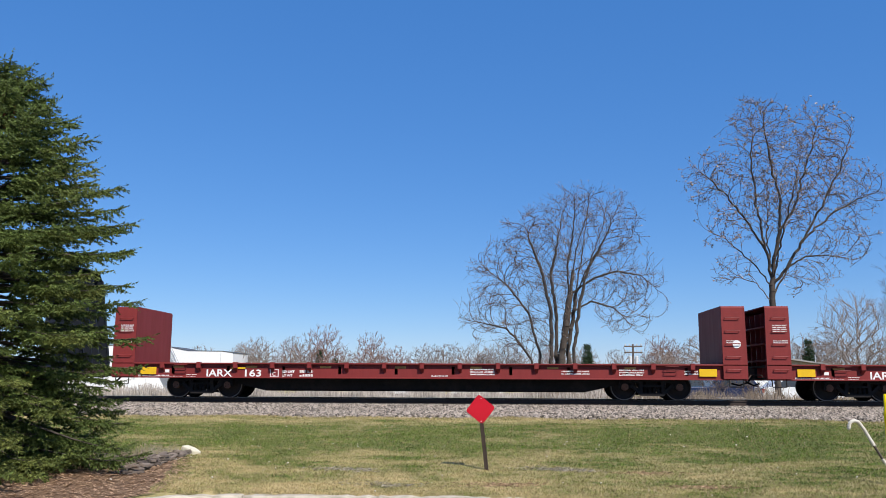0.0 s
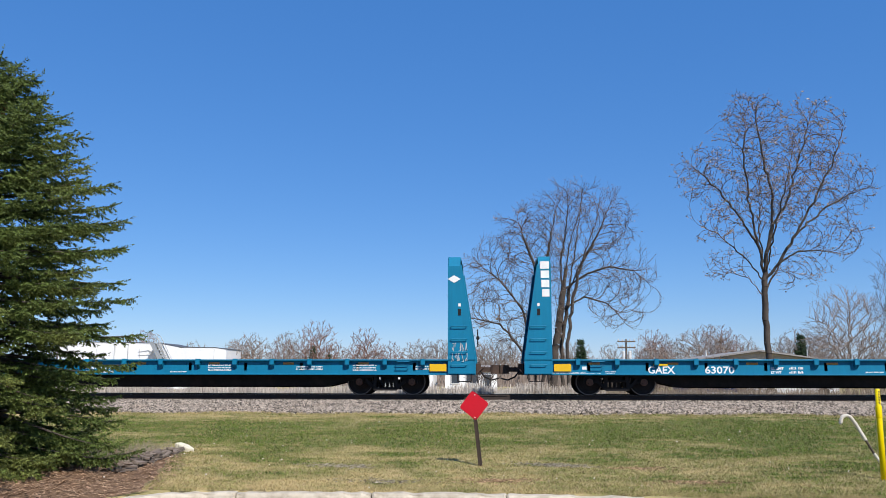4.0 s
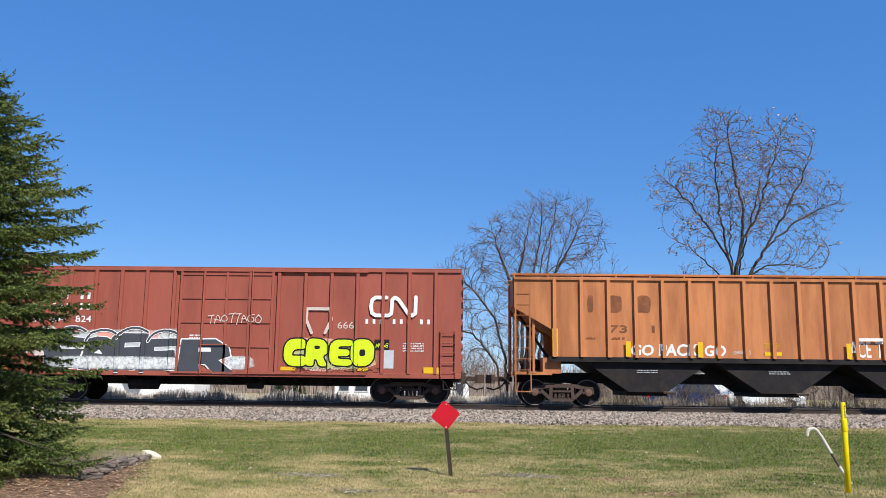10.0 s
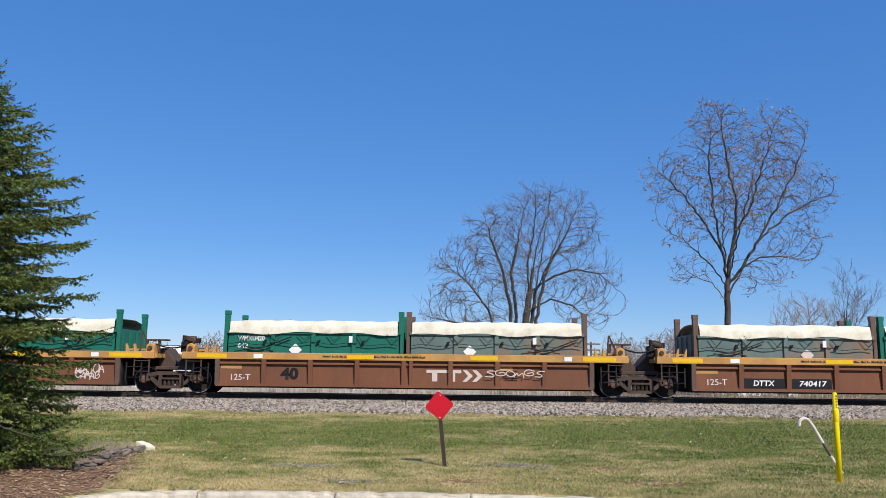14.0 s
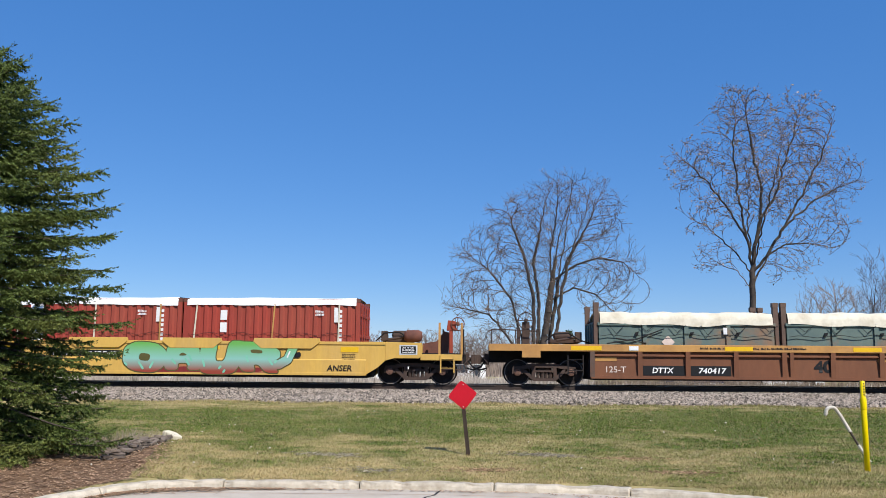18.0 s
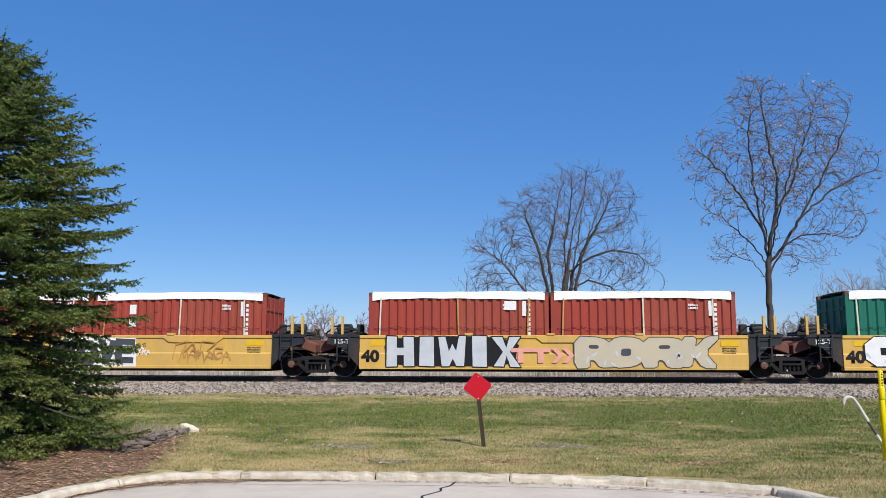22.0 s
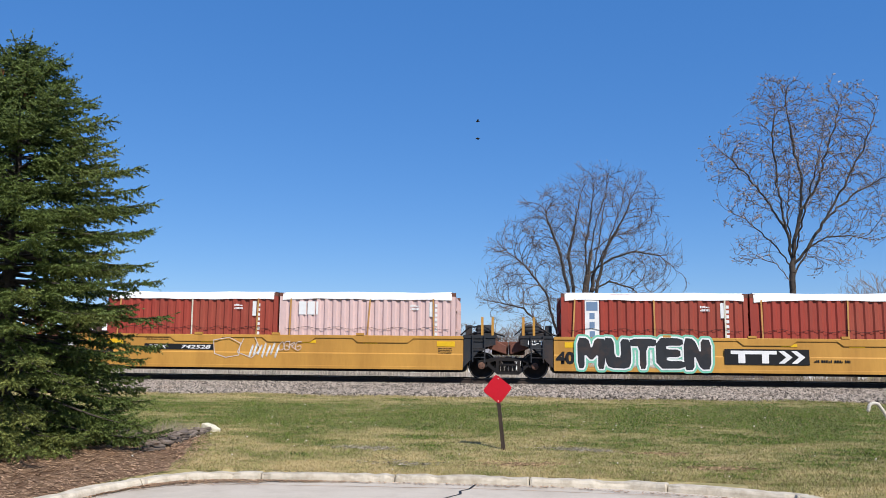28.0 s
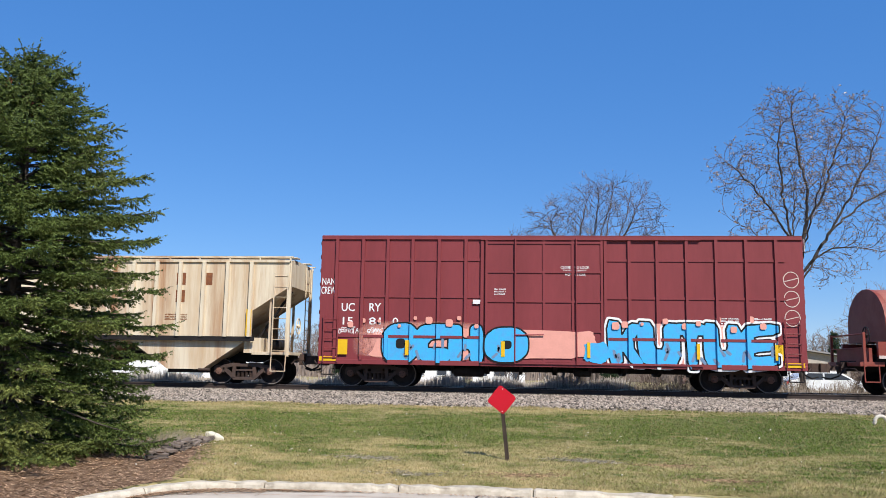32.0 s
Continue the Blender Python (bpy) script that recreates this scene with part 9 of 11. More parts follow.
# ---- well cars ----
def deck_gear(car, x, s, mat):
    """Brake and coupling gear on an end platform."""
    g = Mesh().box(x - 0.5, x + 0.5, -0.5, 0.45, 1.42, 1.55)
    g.lathe([(0.03, -0.3), (0.16, -0.24), (0.16, 0.24), (0.03, 0.3)], (x + 0.1 * s, -0.4, 1.66), "x", 12)
    g.box(x - 0.45 * s - 0.1, x - 0.45 * s + 0.12, -0.6, -0.35, 1.45, 1.8)
    g.rod((x - 0.3, -0.7, 1.5), (x + 0.4, -0.7, 1.62), 0.05, 8)
    part("brake_gear", g, mat, car, bevel=0.02)
    part("brake_pipe", Mesh().path([(x - 0.7, -0.8, 1.45), (x - 0.4, -0.85, 1.72), (x + 0.1, -0.8, 1.75), (x + 0.5, -0.85, 1.5), (x + 0.8, -0.8, 1.42)], 0.025), mat_black, car)


mat_brake_red = material("brake_red_oxide", (0.34, 0.06, 0.03), 0.7, dark=(0.15, 0.04, 0.03), bump=0.1)


def yellow_well(label, u, right_end, left_end, mat, number, has_mark):
    car = thing("well_car", label, "railcar", "cars of the train", (u, TRACK_Y, RAIL_Z))
    cars.append((car, u, 0.0))
    W, B, T = 1.45, 0.31, 1.40
    black = mat_well_end
    for s in (-1, 1):
        y0, y1 = sorted((s * W, s * (W - 0.10)))
        a = -6.36 if not left_end else -7.0
        b = 6.40 if not right_end else 7.0
        sp = Mesh().prism([(-6.36, B), (6.36, B), (6.36 if not right_end else 6.75, 0.55 if right_end else B), (b, 0.78), (b, T), (a, T), (a, 0.78), (-6.36 if not left_end else -6.75, 0.55 if left_end else B)], y0, y1)
        side = part("side_plate", sp, mat, car, bevel=0.01)
        part("bottom_flange", Mesh().box(-6.36, 6.36, min(s * (W + 0.04), s * (W - 0.2)), max(s * (W + 0.04), s * (W - 0.2)), B - 0.03, B + 0.07), mat, side, bevel=0.008)
        part("lower_web", Mesh().prism([(s * (W + 0.0), 0.82), (s * (W + 0.03), 0.78), (s * (W + 0.03), B + 0.06), (s * W, B + 0.06)], -6.36, 6.36, "x"), mat, side)
        part("top_chord", Mesh().box(a, b, min(s * (W + 0.03), s * (W - 0.14)), max(s * (W + 0.03), s * (W - 0.14)), T - 0.1, T), mat, side, bevel=0.01)
        for q0, q1 in ((-3.79, -1.75), (-0.56, 1.48), (2.55, 4.81)):
            up, out = (0.10, 0.06) if right_end else (-0.012, 0.036)
            part("stiffener", Mesh().prism([(q0, T - 0.02), (q0 + 0.03, T + up), (q1 - 0.03, T + up), (q1, T - 0.02), (q1 - 0.28, T - 0.24), (q0 + 0.28, T - 0.24)], min(s * (W + out), s * (W - 0.06)), max(s * (W + out), s * (W - 0.06))), mat, side, bevel=0.008)
        for q0 in (-2.7, 0.0, 2.9):
            part("strap_anchor", Mesh().box(q0 - 0.13, q0 + 0.13, min(s * (W + 0.05), s * (W - 0.08)), max(s * (W + 0.05), s * (W - 0.08)), T, T + 0.075), mat, side, fix=False)
    part("well_floor", Mesh().box(-6.3, 6.3, -1.3, 1.3, 0.2, 0.30), mat_underframe, car)
    for k in (-1, 1):
        end = right_end if k > 0 else left_end
        part("well_bulkhead", Mesh().box(min(k * 6.2, k * 6.34), max(k * 6.2, k * 6.34), -1.4, 1.4, 0.25, 1.35), mat_underframe, car)
        if not end:
            for s in (-1, 1):
                y0, y1 = sorted((s * W, s * (W - 0.12)))
                web = Mesh().prism([(k * 6.38, B + 0.05), (k * 6.38, T), (k * 7.45, T), (k * 7.45, 1.12), (k * 7.0, 1.0), (k * 6.75, 0.75)], y0, y1)
                part("end_web", web, black, car)
                part("end_cap", Mesh().box(min(k * 6.38, k * 7.5), max(k * 6.38, k * 7.5), min(s * (W + 0.03), s * (W - 0.25)), max(s * (W + 0.03), s * (W - 0.25)), T - 0.06, T + 0.03), black, car)
            part("end_sill", Mesh().box(min(k * 6.3, k * 7.5), max(k * 6.3, k * 7.5), -1.0, 1.0, 1.05, 1.36), mat_truck, car, bevel=0.03)
            part("articulation", Mesh().box(min(k * 7.3, k * 7.85), max(k * 7.3, k * 7.85), -0.35, 0.35, 0.8, 1.25).prism([(k * 7.2, 1.0), (k * 7.8, 0.8), (k * 7.8, 1.1), (k * 7.2, 1.4)], -1.1, 1.1), mat_articulation, car, bevel=0.03)
            rungs(k * 6.9 - 0.2, k * 6.9 + 0.2, [0.7, 1.0, 1.3], -W - 0.08, black, car, True)
            for q in (7.0, 7.35):
                part("guide_post", Mesh().box(k * q - 0.04, k * q + 0.04, -1.2, -1.1, 1.4, 2.05), mat, car)
            deck_gear(car, k * 6.95, k, black)
        else:
            E = end
            for s in (-1, 1):
                y0, y1 = sorted((s * W, s * (W - 0.1)))
                part("end_side", Mesh().prism([(k * 7.0, 0.78), (k * 7.3, 0.86), (k * (E - 1.5), 0.86), (k * (E - 1.4), 0.95), (k * (E - 1.4), T - 0.03), (k * 7.0, T)], y0, y1), mat, car, bevel=0.01)
                part("end_beam", Mesh().box(min(k * (E - 1.45), k * (E - 0.06)), max(k * (E - 1.45), k * (E - 0.06)), y0 + 0.01, y1 - 0.01, 0.80, 1.0), mat, car, bevel=0.01)
            part("end_platform", Mesh().box(min(k * 6.4, k * (E - 1.42)), max(k * 6.4, k * (E - 1.42)), -1.35, 1.35, 1.05, 1.33), mat, car)
            part("end_deck", Mesh().box(min(k * (E - 1.45), k * E), max(k * (E - 1.45), k * E), -1.38, 1.38, 1.0, 1.04), mat_underframe, car)
            part("draft_sill", Mesh().box(min(k * 6.4, k * (E + 0.05)), max(k * 6.4, k * (E + 0.05)), -0.35, 0.35, 0.68, 1.0), mat_underframe, car)
            deck_gear(car, k * 7.3, k, mat_truck)
            part("air_drum", Mesh().lathe([(0.0, -0.32), (0.14, -0.30), (0.21, -0.20), (0.21, 0.20), (0.14, 0.30), (0.0, 0.32)], (k * (E - 1.75), -0.75, 1.62), "x", 14), mat_articulation, car, smooth=True)
            part("gear_bracket", Mesh().prism([(k * (E - 1.42), 1.04), (k * (E - 0.55), 1.04), (k * (E - 0.5), 1.75), (k * (E - 0.7), 1.8), (k * (E - 0.95), 1.45), (k * (E - 1.42), 1.38)], -0.62, -0.54), mat_articulation, car, "rust-brown curved bracket")
            for q, top in ((E - 0.82, 2.05), (E - 0.08, 2.05)):
                part("corner_post", Mesh().box(k * q - 0.035, k * q + 0.035, -1.42, -1.35, 1.0, top), mat_well_chord, car, "worn yellow post")
                part("corner_post", Mesh().box(k * q - 0.03, k * q + 0.03, 1.35, 1.41, 1.0, top - 0.1), mat_underframe, car)
            part("end_railing", Mesh().path([(k * (E - 0.06), -1.38, 1.02), (k * (E - 0.06), -1.40, 0.50), (k * (E - 0.8), -1.40, 0.50), (k * (E - 0.8), -1.38, 1.02)], 0.018), mat_truck, car)
            part("brake_stand", Mesh().box(k * (E - 0.45) - 0.06, k * (E - 0.45) + 0.06, -1.1, -0.95, 1.04, 2.05).prism([(k * (E - 0.6), 1.8), (k * (E - 0.25), 1.8), (k * (E - 0.3), 2.12), (k * (E - 0.55), 2.15)], -1.12, -0.9), mat_brake_red, car, "red-oxide brake stand", bevel=0.02)
            brake_wheel(car, (k * (E - 0.22), -1.15, 2.02), "y", mat_articulation, 0.22)
            part("data_frame", Mesh().box(k * (E - 1.85) - 0.30, k * (E - 1.85) + 0.30, -W - 0.006, -W - 0.002, 0.98, 1.30), mat_silver, car)
            rungs(k * (E - 0.55) - 0.22, k * (E - 0.55) + 0.22, [0.55, 0.85], -W - 0.02, mat, car, True)
            truck(car, k * 8.0, u)
            coupler(car, k * (E - 0.03), k, reach=0.55)
            part("data_panel", Mesh().box(k * (E - 1.85) - 0.25, k * (E - 1.85) + 0.25, -W - 0.012, -W - 0.008, 1.02, 1.26), mat_black, car)
            bars(k * (E - 1.85) - 0.2, 1.23, 0.4, 3, mat_white, car, -W - 0.016, 0.04)
    y = -W - 0.006
    plate(-6.0, -5.35, 1.05, 1.22, y, mat_yellow, car)
    plate(5.5, 6.1, 1.05, 1.22, y, mat_yellow, car)
    for x in (-2.6, 0.9, 3.0):
        plate(x, x + 0.5, 1.13, 1.22, y - 0.002, mat_yellow, car)
    letter("40", -6.3, -5.68, 0.50, 0.92, mat_black, car, y - 0.03, 0.05)
    bars(5.55, 1.0, 0.45, 6, mat_black, car, y, 0.03, 0.025)
    bars(-4.6, 1.3, 0.9, 2, mat_black, car, y, 0.03)
    if has_mark is not None:
        q = has_mark
        part("number_panel", Mesh().box(q, q + 2.45, y - 0.004, y, 0.87, 1.07), mat_black, car)
        letter("DTTX", q + 0.15, q + 0.8, 0.905, 1.03, mat_white, car, y - 0.007, 0.02, 0.2)
        letter(number, q + 1.3, q + 2.35, 0.905, 1.03, mat_white, car, y - 0.007, 0.02, 0.2)
    return car


mat_well_end = material("black_end_paint", (0.028, 0.03, 0.034), 0.6, second=(0.10, 0.055, 0.035), second_amount=0.4, bump=0.05)
mat_articulation = material("rusty_red_casting", (0.16, 0.065, 0.045), 0.8, dark=(0.07, 0.035, 0.03), amount=0.6, bump=0.2)


def brown_well(label, u, right_end, left_end, mark, logo):
    car = thing("well_car", label, "railcar", "cars of the train", (u, TRACK_Y, RAIL_Z))
    cars.append((car, u, 0.0))
    W, B, T = 1.42, 0.30, 1.36
    la, lb = -7.4 if not left_end else -left_end, 7.4 if not right_end else right_end
    for s in (-1, 1):
        ch = Mesh().box(la, lb, min(s * (W + 0.08), s * (W - 0.12)), max(s * (W + 0.08), s * (W - 0.12)), 1.13, T)
        chord = part("top_chord", ch, mat_well_chord, car, bevel=0.012)
        part("side_plate", Mesh().box(-6.25, 6.25, min(s * (W - 0.02), s * (W - 0.08)), max(s * (W - 0.02), s * (W - 0.08)), B, 1.14), mat_well_brown, car)
        part("side_shelf", Mesh().prism([(s * (W - 0.02), 1.06), (s * (W + 0.05), 1.02), (s * (W + 0.05), 0.98), (s * (W - 0.02), 0.95)], -6.2, 6.2, "x"), mat_well_brown, car)
        part("bottom_chord", Mesh().box(-6.25, 6.25, min(s * (W + 0.03), s * (W - 0.2)), max(s * (W + 0.03), s * (W - 0.2)), B - 0.05, B + 0.05), mat_well_brown, car)
        for i in range(9):
            x = -6.2 + 12.4 * i / 8
            part("side_post", Mesh().prism([(s * (W - 0.02), B), (s * (W + 0.03), B), (s * (W + 0.10), 1.13), (s * (W - 0.02), 1.13)], x - 0.075, x + 0.075, "x"), mat_well_brown if i not in (0, 8) else mat_bin_post, car)
        part("side_post", Mesh().prism([(s * (W - 0.02), B), (s * (W + 0.03), B), (s * (W + 0.10), 1.13), (s * (W - 0.02), 1.13)], 0.18, 0.3, "x"), mat_well_brown, car)
    for x, w, m in ((-6.9, 1.0, mat_yellow), (-5.0, 0.3, mat_white), (-1.9, 0.9, mat_yellow), (2.2, 0.9, mat_yellow), (5.3, 0.25, mat_white), (5.9, 1.1, mat_yellow)):
        plate(x, x + w, 1.17, 1.31, -W - 0.085, m, car)
    part("well_floor", Mesh().box(-6.2, 6.2, -1.3, 1.3, 0.2, 0.30), mat_underframe, car)
    for k in (-1, 1):
        E = right_end if k > 0 else left_end
        part("well_bulkhead", Mesh().box(min(k * 6.15, k * 6.3), max(k * 6.15, k * 6.3), -1.35, 1.35, 0.25, 1.3), mat_underframe, car)
        end = E or 7.45
        part("end_platform", Mesh().box(min(k * 6.2, k * end), max(k * 6.2, k * end), -1.35, 1.35, 1.16, 1.30), mat_well_chord, car)
        part("draft_sill", Mesh().box(min(k * 6.2, k * end), max(k * 6.2, k * end), -0.4, 0.4, 0.75, 1.16), mat_underframe, car)
        rungs(k * 6.75 - 0.25, k * 6.75 + 0.25, [0.5, 0.85], -W - 0.06, mat_underframe, car, True)
        if E:
            deck_gear(car, k * 7.0, k, mat_truck)
            truck(car, k * 7.75, u)
            coupler(car, k * (E - 0.03), k, reach=0.6)
            brake_wheel(car, (k * 8.35, -1.15, 2.15), "y", mat_yellow if k > 0 else mat_truck, 0.27)
            part("brake_stand", Mesh().box(k * 8.35 - 0.12, k * 8.35 + 0.12, -1.1, -0.9, 1.3, 2.1).box(k * 8.6 - 0.05, k * 8.6 + 0.05, -1.1, -0.9, 1.3, 1.9), mat_truck, car)
            st = Mesh()
            for q in (8.0, 8.7, end - 0.1):
                st.rod((k * q, -1.3, 1.3), (k * q, -1.3, 1.85), 0.02)
            st.rod((k * 8.0, -1.3, 1.8), (k * (end - 0.1), -1.3, 1.85), 0.02)
            part("end_railing", st, mat_truck, car)
            part("chord_drop", Mesh().box(min(k * 7.9, k * 8.5), max(k * 7.9, k * 8.5), -W - 0.09, -W + 0.1, 0.92, 1.14), mat_well_chord, car)
        else:
            part("articulation", Mesh().prism([(k * 7.25, 0.78), (k * 7.86, 0.78), (k * 7.86, 0.98), (k * 7.42, 1.5), (k * 7.25, 1.5)], -0.55, 0.55).box(min(k * 7.2, k * 7.88), max(k * 7.2, k * 7.88), -0.95, 0.95, 0.76, 0.88), mat_truck, car, bevel=0.02)
            part("gear_box", Mesh().prism([(k * 7.05, 1.3), (k * 7.33, 1.3), (k * 7.33, 1.58), (k * 7.19, 1.66), (k * 7.05, 1.58)], -1.3, -0.9), mat_well_chord, car, "worn yellow gear box", bevel=0.02)
            part("gear_hub", Mesh().lathe([(0.0, -0.05), (0.07, -0.05), (0.08, 0.0), (0.0, 0.02)], (k * 7.19, -1.31, 1.48), "y", 12), mat_truck, car)
            for q in (6.35, 6.62):
                part("guide_bracket", Mesh().prism([(k * q, 1.3), (k * (q + 0.12), 1.3), (k * (q + 0.02), 1.62), (k * (q - 0.02), 1.62)], -1.25, -1.15), mat_well_chord, car)
            part("cross_rail", Mesh().box(min(k * 6.3, k * 7.0), max(k * 6.3, k * 7.0), -1.0, -0.92, 1.40, 1.46), mat_well_chord, car)
            if k > 0:
                part("crank_table", Mesh().box(6.86, 7.62, -0.95, -0.6, 1.74, 1.79).box(6.88, 6.95, -0.9, -0.8, 1.3, 1.74).box(7.3, 7.36, -0.9, -0.8, 1.3, 1.74), mat_truck, car)
                part("lever", Mesh().path([(6.78, -1.1, 1.32), (6.84, -1.1, 2.05), (7.1, -1.1, 1.5)], 0.028, 6), mat_truck, car)
            else:
                part("brake_cylinder", Mesh().lathe([(0.05, -0.2), (0.13, -0.17), (0.13, 0.17), (0.05, 0.2)], (-7.3, -0.9, 1.78), "x", 12), mat_truck, car, smooth=True)
                part("valve_block", Mesh().box(-7.6, -7.35, -1.05, -0.8, 1.35, 1.72).box(-7.25, -7.0, -1.0, -0.8, 1.66, 1.84).box(-7.55, -7.46, -1.1, -1.0, 1.72, 1.92), mat_underframe, car, bevel=0.02)
                part("pipework", Mesh().path([(-7.1, -1.15, 1.35), (-7.15, -1.15, 1.8), (-7.4, -1.15, 1.9), (-7.55, -1.1, 1.6)], 0.022, 6), mat_truck, car)
            part("air_hose", Mesh().path([(k * 7.3, -1.1, 1.62), (k * 7.5, -1.1, 1.55), (k * 7.7, -1.1, 1.5), (k * 7.87, -1.1, 1.49)], 0.026, 6), mat_black, car)
            rungs(k * 7.0 - 0.25, k * 7.0 + 0.25, [0.7, 1.05], -W - 0.04, mat_truck, car, True)
    y = -W + 0.014
    bars(-2.7, 1.28, 3.4, 1, mat_black, car, -W - 0.084, 0.06)
    letter("125-T", -5.75, -5.1, 0.45, 0.65, mat_pale, car, y, 0.01)
    plate(-6.1, -5.4, 0.82, 0.95, y, mat_well_chord, car)
    if mark:
        for a, b in ((-4.55, -3.2), (-3.0, -1.7)):
            part("number_panel", Mesh().box(a, b, y - 0.004, y, 0.36, 0.68), mat_black, car)
        letter("DTTX", -4.25, -3.55, 0.44, 0.62, mat_white, car, y - 0.008, 0.02, 0.15)
        letter("740417", -2.75, -1.85, 0.44, 0.62, mat_white, car, y - 0.008, 0.02, 0.15)
    letter("40", 0.95 if logo != 2 else -4.1, 1.55 if logo != 2 else -3.5, 0.48, 0.88, mat_black, car, y - 0.004, 0.05)
    if logo == 2:
        emblem(car, 0.75, 2.55, 0.47, 0.85, y - 0.004, mat_pale)
        scribble(2.7, 4.6, 0.6, 0.9, mat_pale, car, y - 0.09, 81, 0.02, 12)
    elif logo == 1:
        emblem(car, 3.5, 4.7, 0.42, 0.85, y - 0.10, mat_white)
    else:
        scribble(4.75, 5.75, 0.55, 1.0, mat_pale, car, y - 0.01, 82, 0.024, 16)
        scribble(4.8, 5.6, 0.40, 0.75, mat_pale, car, y - 0.012, 85, 0.022, 12)
        scribble(2.3, 2.9, 0.6, 0.85, mat_pale, car, y - 0.01, 83, 0.016, 10)
    bars(3.3, 0.85, 0.45, 5, mat_black, car, y, 0.04)
    plate(3.0, 3.6, 0.85, 0.97, y, mat_well_chord, car)
    return car


def emblem(car, x0, x1, z0, z1, y, mat, cross=True):
    """The owner's mark, as plain bars and a slanted block."""
    w = (x1 - x0) / 3.1
    part("emblem_bar", Mesh().box(x0, x0 + 1.98 * w, y - 0.004, y, z1 - 0.28 * (z1 - z0), z1), mat, car, fix=False)
    for i in range(2):
        a = x0 + i * w * 1.02
        part("emblem_bar", Mesh().box(a + 0.32 * w, a + 0.62 * w, y - 0.004, y, z0, z1 - 0.28 * (z1 - z0)), mat, car, fix=False)
    a = x0 + 2.15 * w
    zm = (z0 + z1) / 2
    for q in (0.0, 0.55):
        b = a + q * w
        part("emblem_chevron", Mesh().prism([(b - 0.1 * w, z0), (b + 0.15 * w, z0), (b + 0.5 * w, zm), (b + 0.15 * w, z1), (b - 0.1 * w, z1), (b + 0.22 * w, zm)], y - 0.004, y), mat, car)


# the brown five-unit car and its bins
for i, (label, mark, logo) in enumerate((("rust-brown well car with a worn yellow top chord", True, 0), ("rust-brown well car with a faded white emblem", False, 2),
                                          ("rust-brown well car with a worn yellow top chord", False, 0), ("rust-brown well car with sprayed white strokes", False, 2),
                                          ("rust-brown well car with a white painted emblem", True, 1))):
    u = 43.5 - 15.74 * i
    car = brown_well(label, u, 9.16 if i == 0 else 0, 9.6 if i == 4 else 0, mark, logo)
    if i > 0:
        truck(car, 7.87, u)
    kinds = (("r", "g"), ("g", "r"), ("g", "g"), ("g", "g"), ("r", "r"))[i]
    nums = (((), (("WMXU420", 0.9), ("730", 0.35))), ((("WMXU420", 0.9), ("643", 0.35)), ()), ((), ()), ((("WMXU420", 0.9), ("571", 0.35)), (("WMXU", 0.5), ("538", 0.35))), ((), ()))[i]
    for k in (0, 1):
        g = kinds[k] == "g"
        bin_box(u - 3.07 + 6.15 * k, mat_cont_green if g else mat_bin_rust, mat_cont_green if g else mat_bin_post, nums[k], 10 * i + k,
                "dark green waste bin under an off-white tarpaulin" if g else "rust-stained grey-green waste bin under an off-white tarpaulin")

# the two yellow five-unit cars and their containers
RED, GREEN, PINK = mat_cont_red, mat_cont_green, mat_cont_pink
LABELS = {RED: "red corrugated open-top container under a white tarpaulin", GREEN: "dark green corrugated container under a white tarpaulin", PINK: "bleached pink corrugated container under a white tarpaulin"}
first = [(RED, "panel", RED, "tall"), (RED, "tall", RED, "panel"), (GREEN, "", RED, "tall"), (RED, "sheet", RED, ""), (RED, "sheet", RED, "tall")]
second = [(RED, "panel", None, ""), (RED, "panel", None, ""), (RED, "", GREEN, ""), (RED, "panel", RED, ""), (RED, "", PINK, "wide")]
units = []
for n, (row, u_first, paint, number) in enumerate(((first, -39.5, mat_well_yellow, "742549"), (second, -122.4, mat_well_ochre, "742528"))):
    for i, (m0, d0, m1, d1) in enumerate(row):
        u = u_first - 15.725 * i
        mark = {0: -1.55 + (0 if n == 0 else 3.1), 4: -4.6}.get(i)
        if n == 0 and i == 0:
            mark = -4.45
        car = yellow_well("bright yellow well car with graffiti on its side" if n == 0 else "weathered ochre-yellow well car with graffiti", u, (9.62 if n == 0 else 9.4) if i == 0 else 0, (9.25 if n == 0 else 9.15) if i == 4 else 0, paint, number, mark)
        if i > 0:
            truck(car, 7.865, u, dark=True)
        if i < 4:
            letter("125-T", -7.2, -6.7, 1.12, 1.27, mat_white, car, -1.458, 0.02)
        units.append(car)
        container(u - 3.065, m0, decal=d0, label=LABELS[m0], seed=n * 10 + i)
        if m1:
            container(u + 3.065, m1, decal=d1, label=LABELS[m1], seed=n * 10 + i + 5)
        else:
            low_bin(u + 3.1)

mat_beige = material("paint_faded_beige", (0.50, 0.43, 0.30), 0.6, dark=(0.40, 0.37, 0.33), amount=0.7, scale=1.5, bump=0.0)
mat_paint_dusk = material("paint_dusty_orange", (0.42, 0.14, 0.06), 0.6, dark=(0.30, 0.20, 0.10), amount=0.7, scale=2, bump=0.0)
y = -1.495
c = units[0]
mat_leaf_line = material("paint_dark_olive", (0.10, 0.09, 0.03), 0.55, bump=0.0)
blob(-1.85, 3.85, 0.30, 0.75, mat_paint_dusk, c, y + 0.003, 93, wob=0.2)
block("OAUR", -1.75, 3.3, 0.36, 1.36, mat_baur, mat_leaf_line, c, y, 0.035, 0.07, None, 94, 0.16, None, 2, mat_mint)
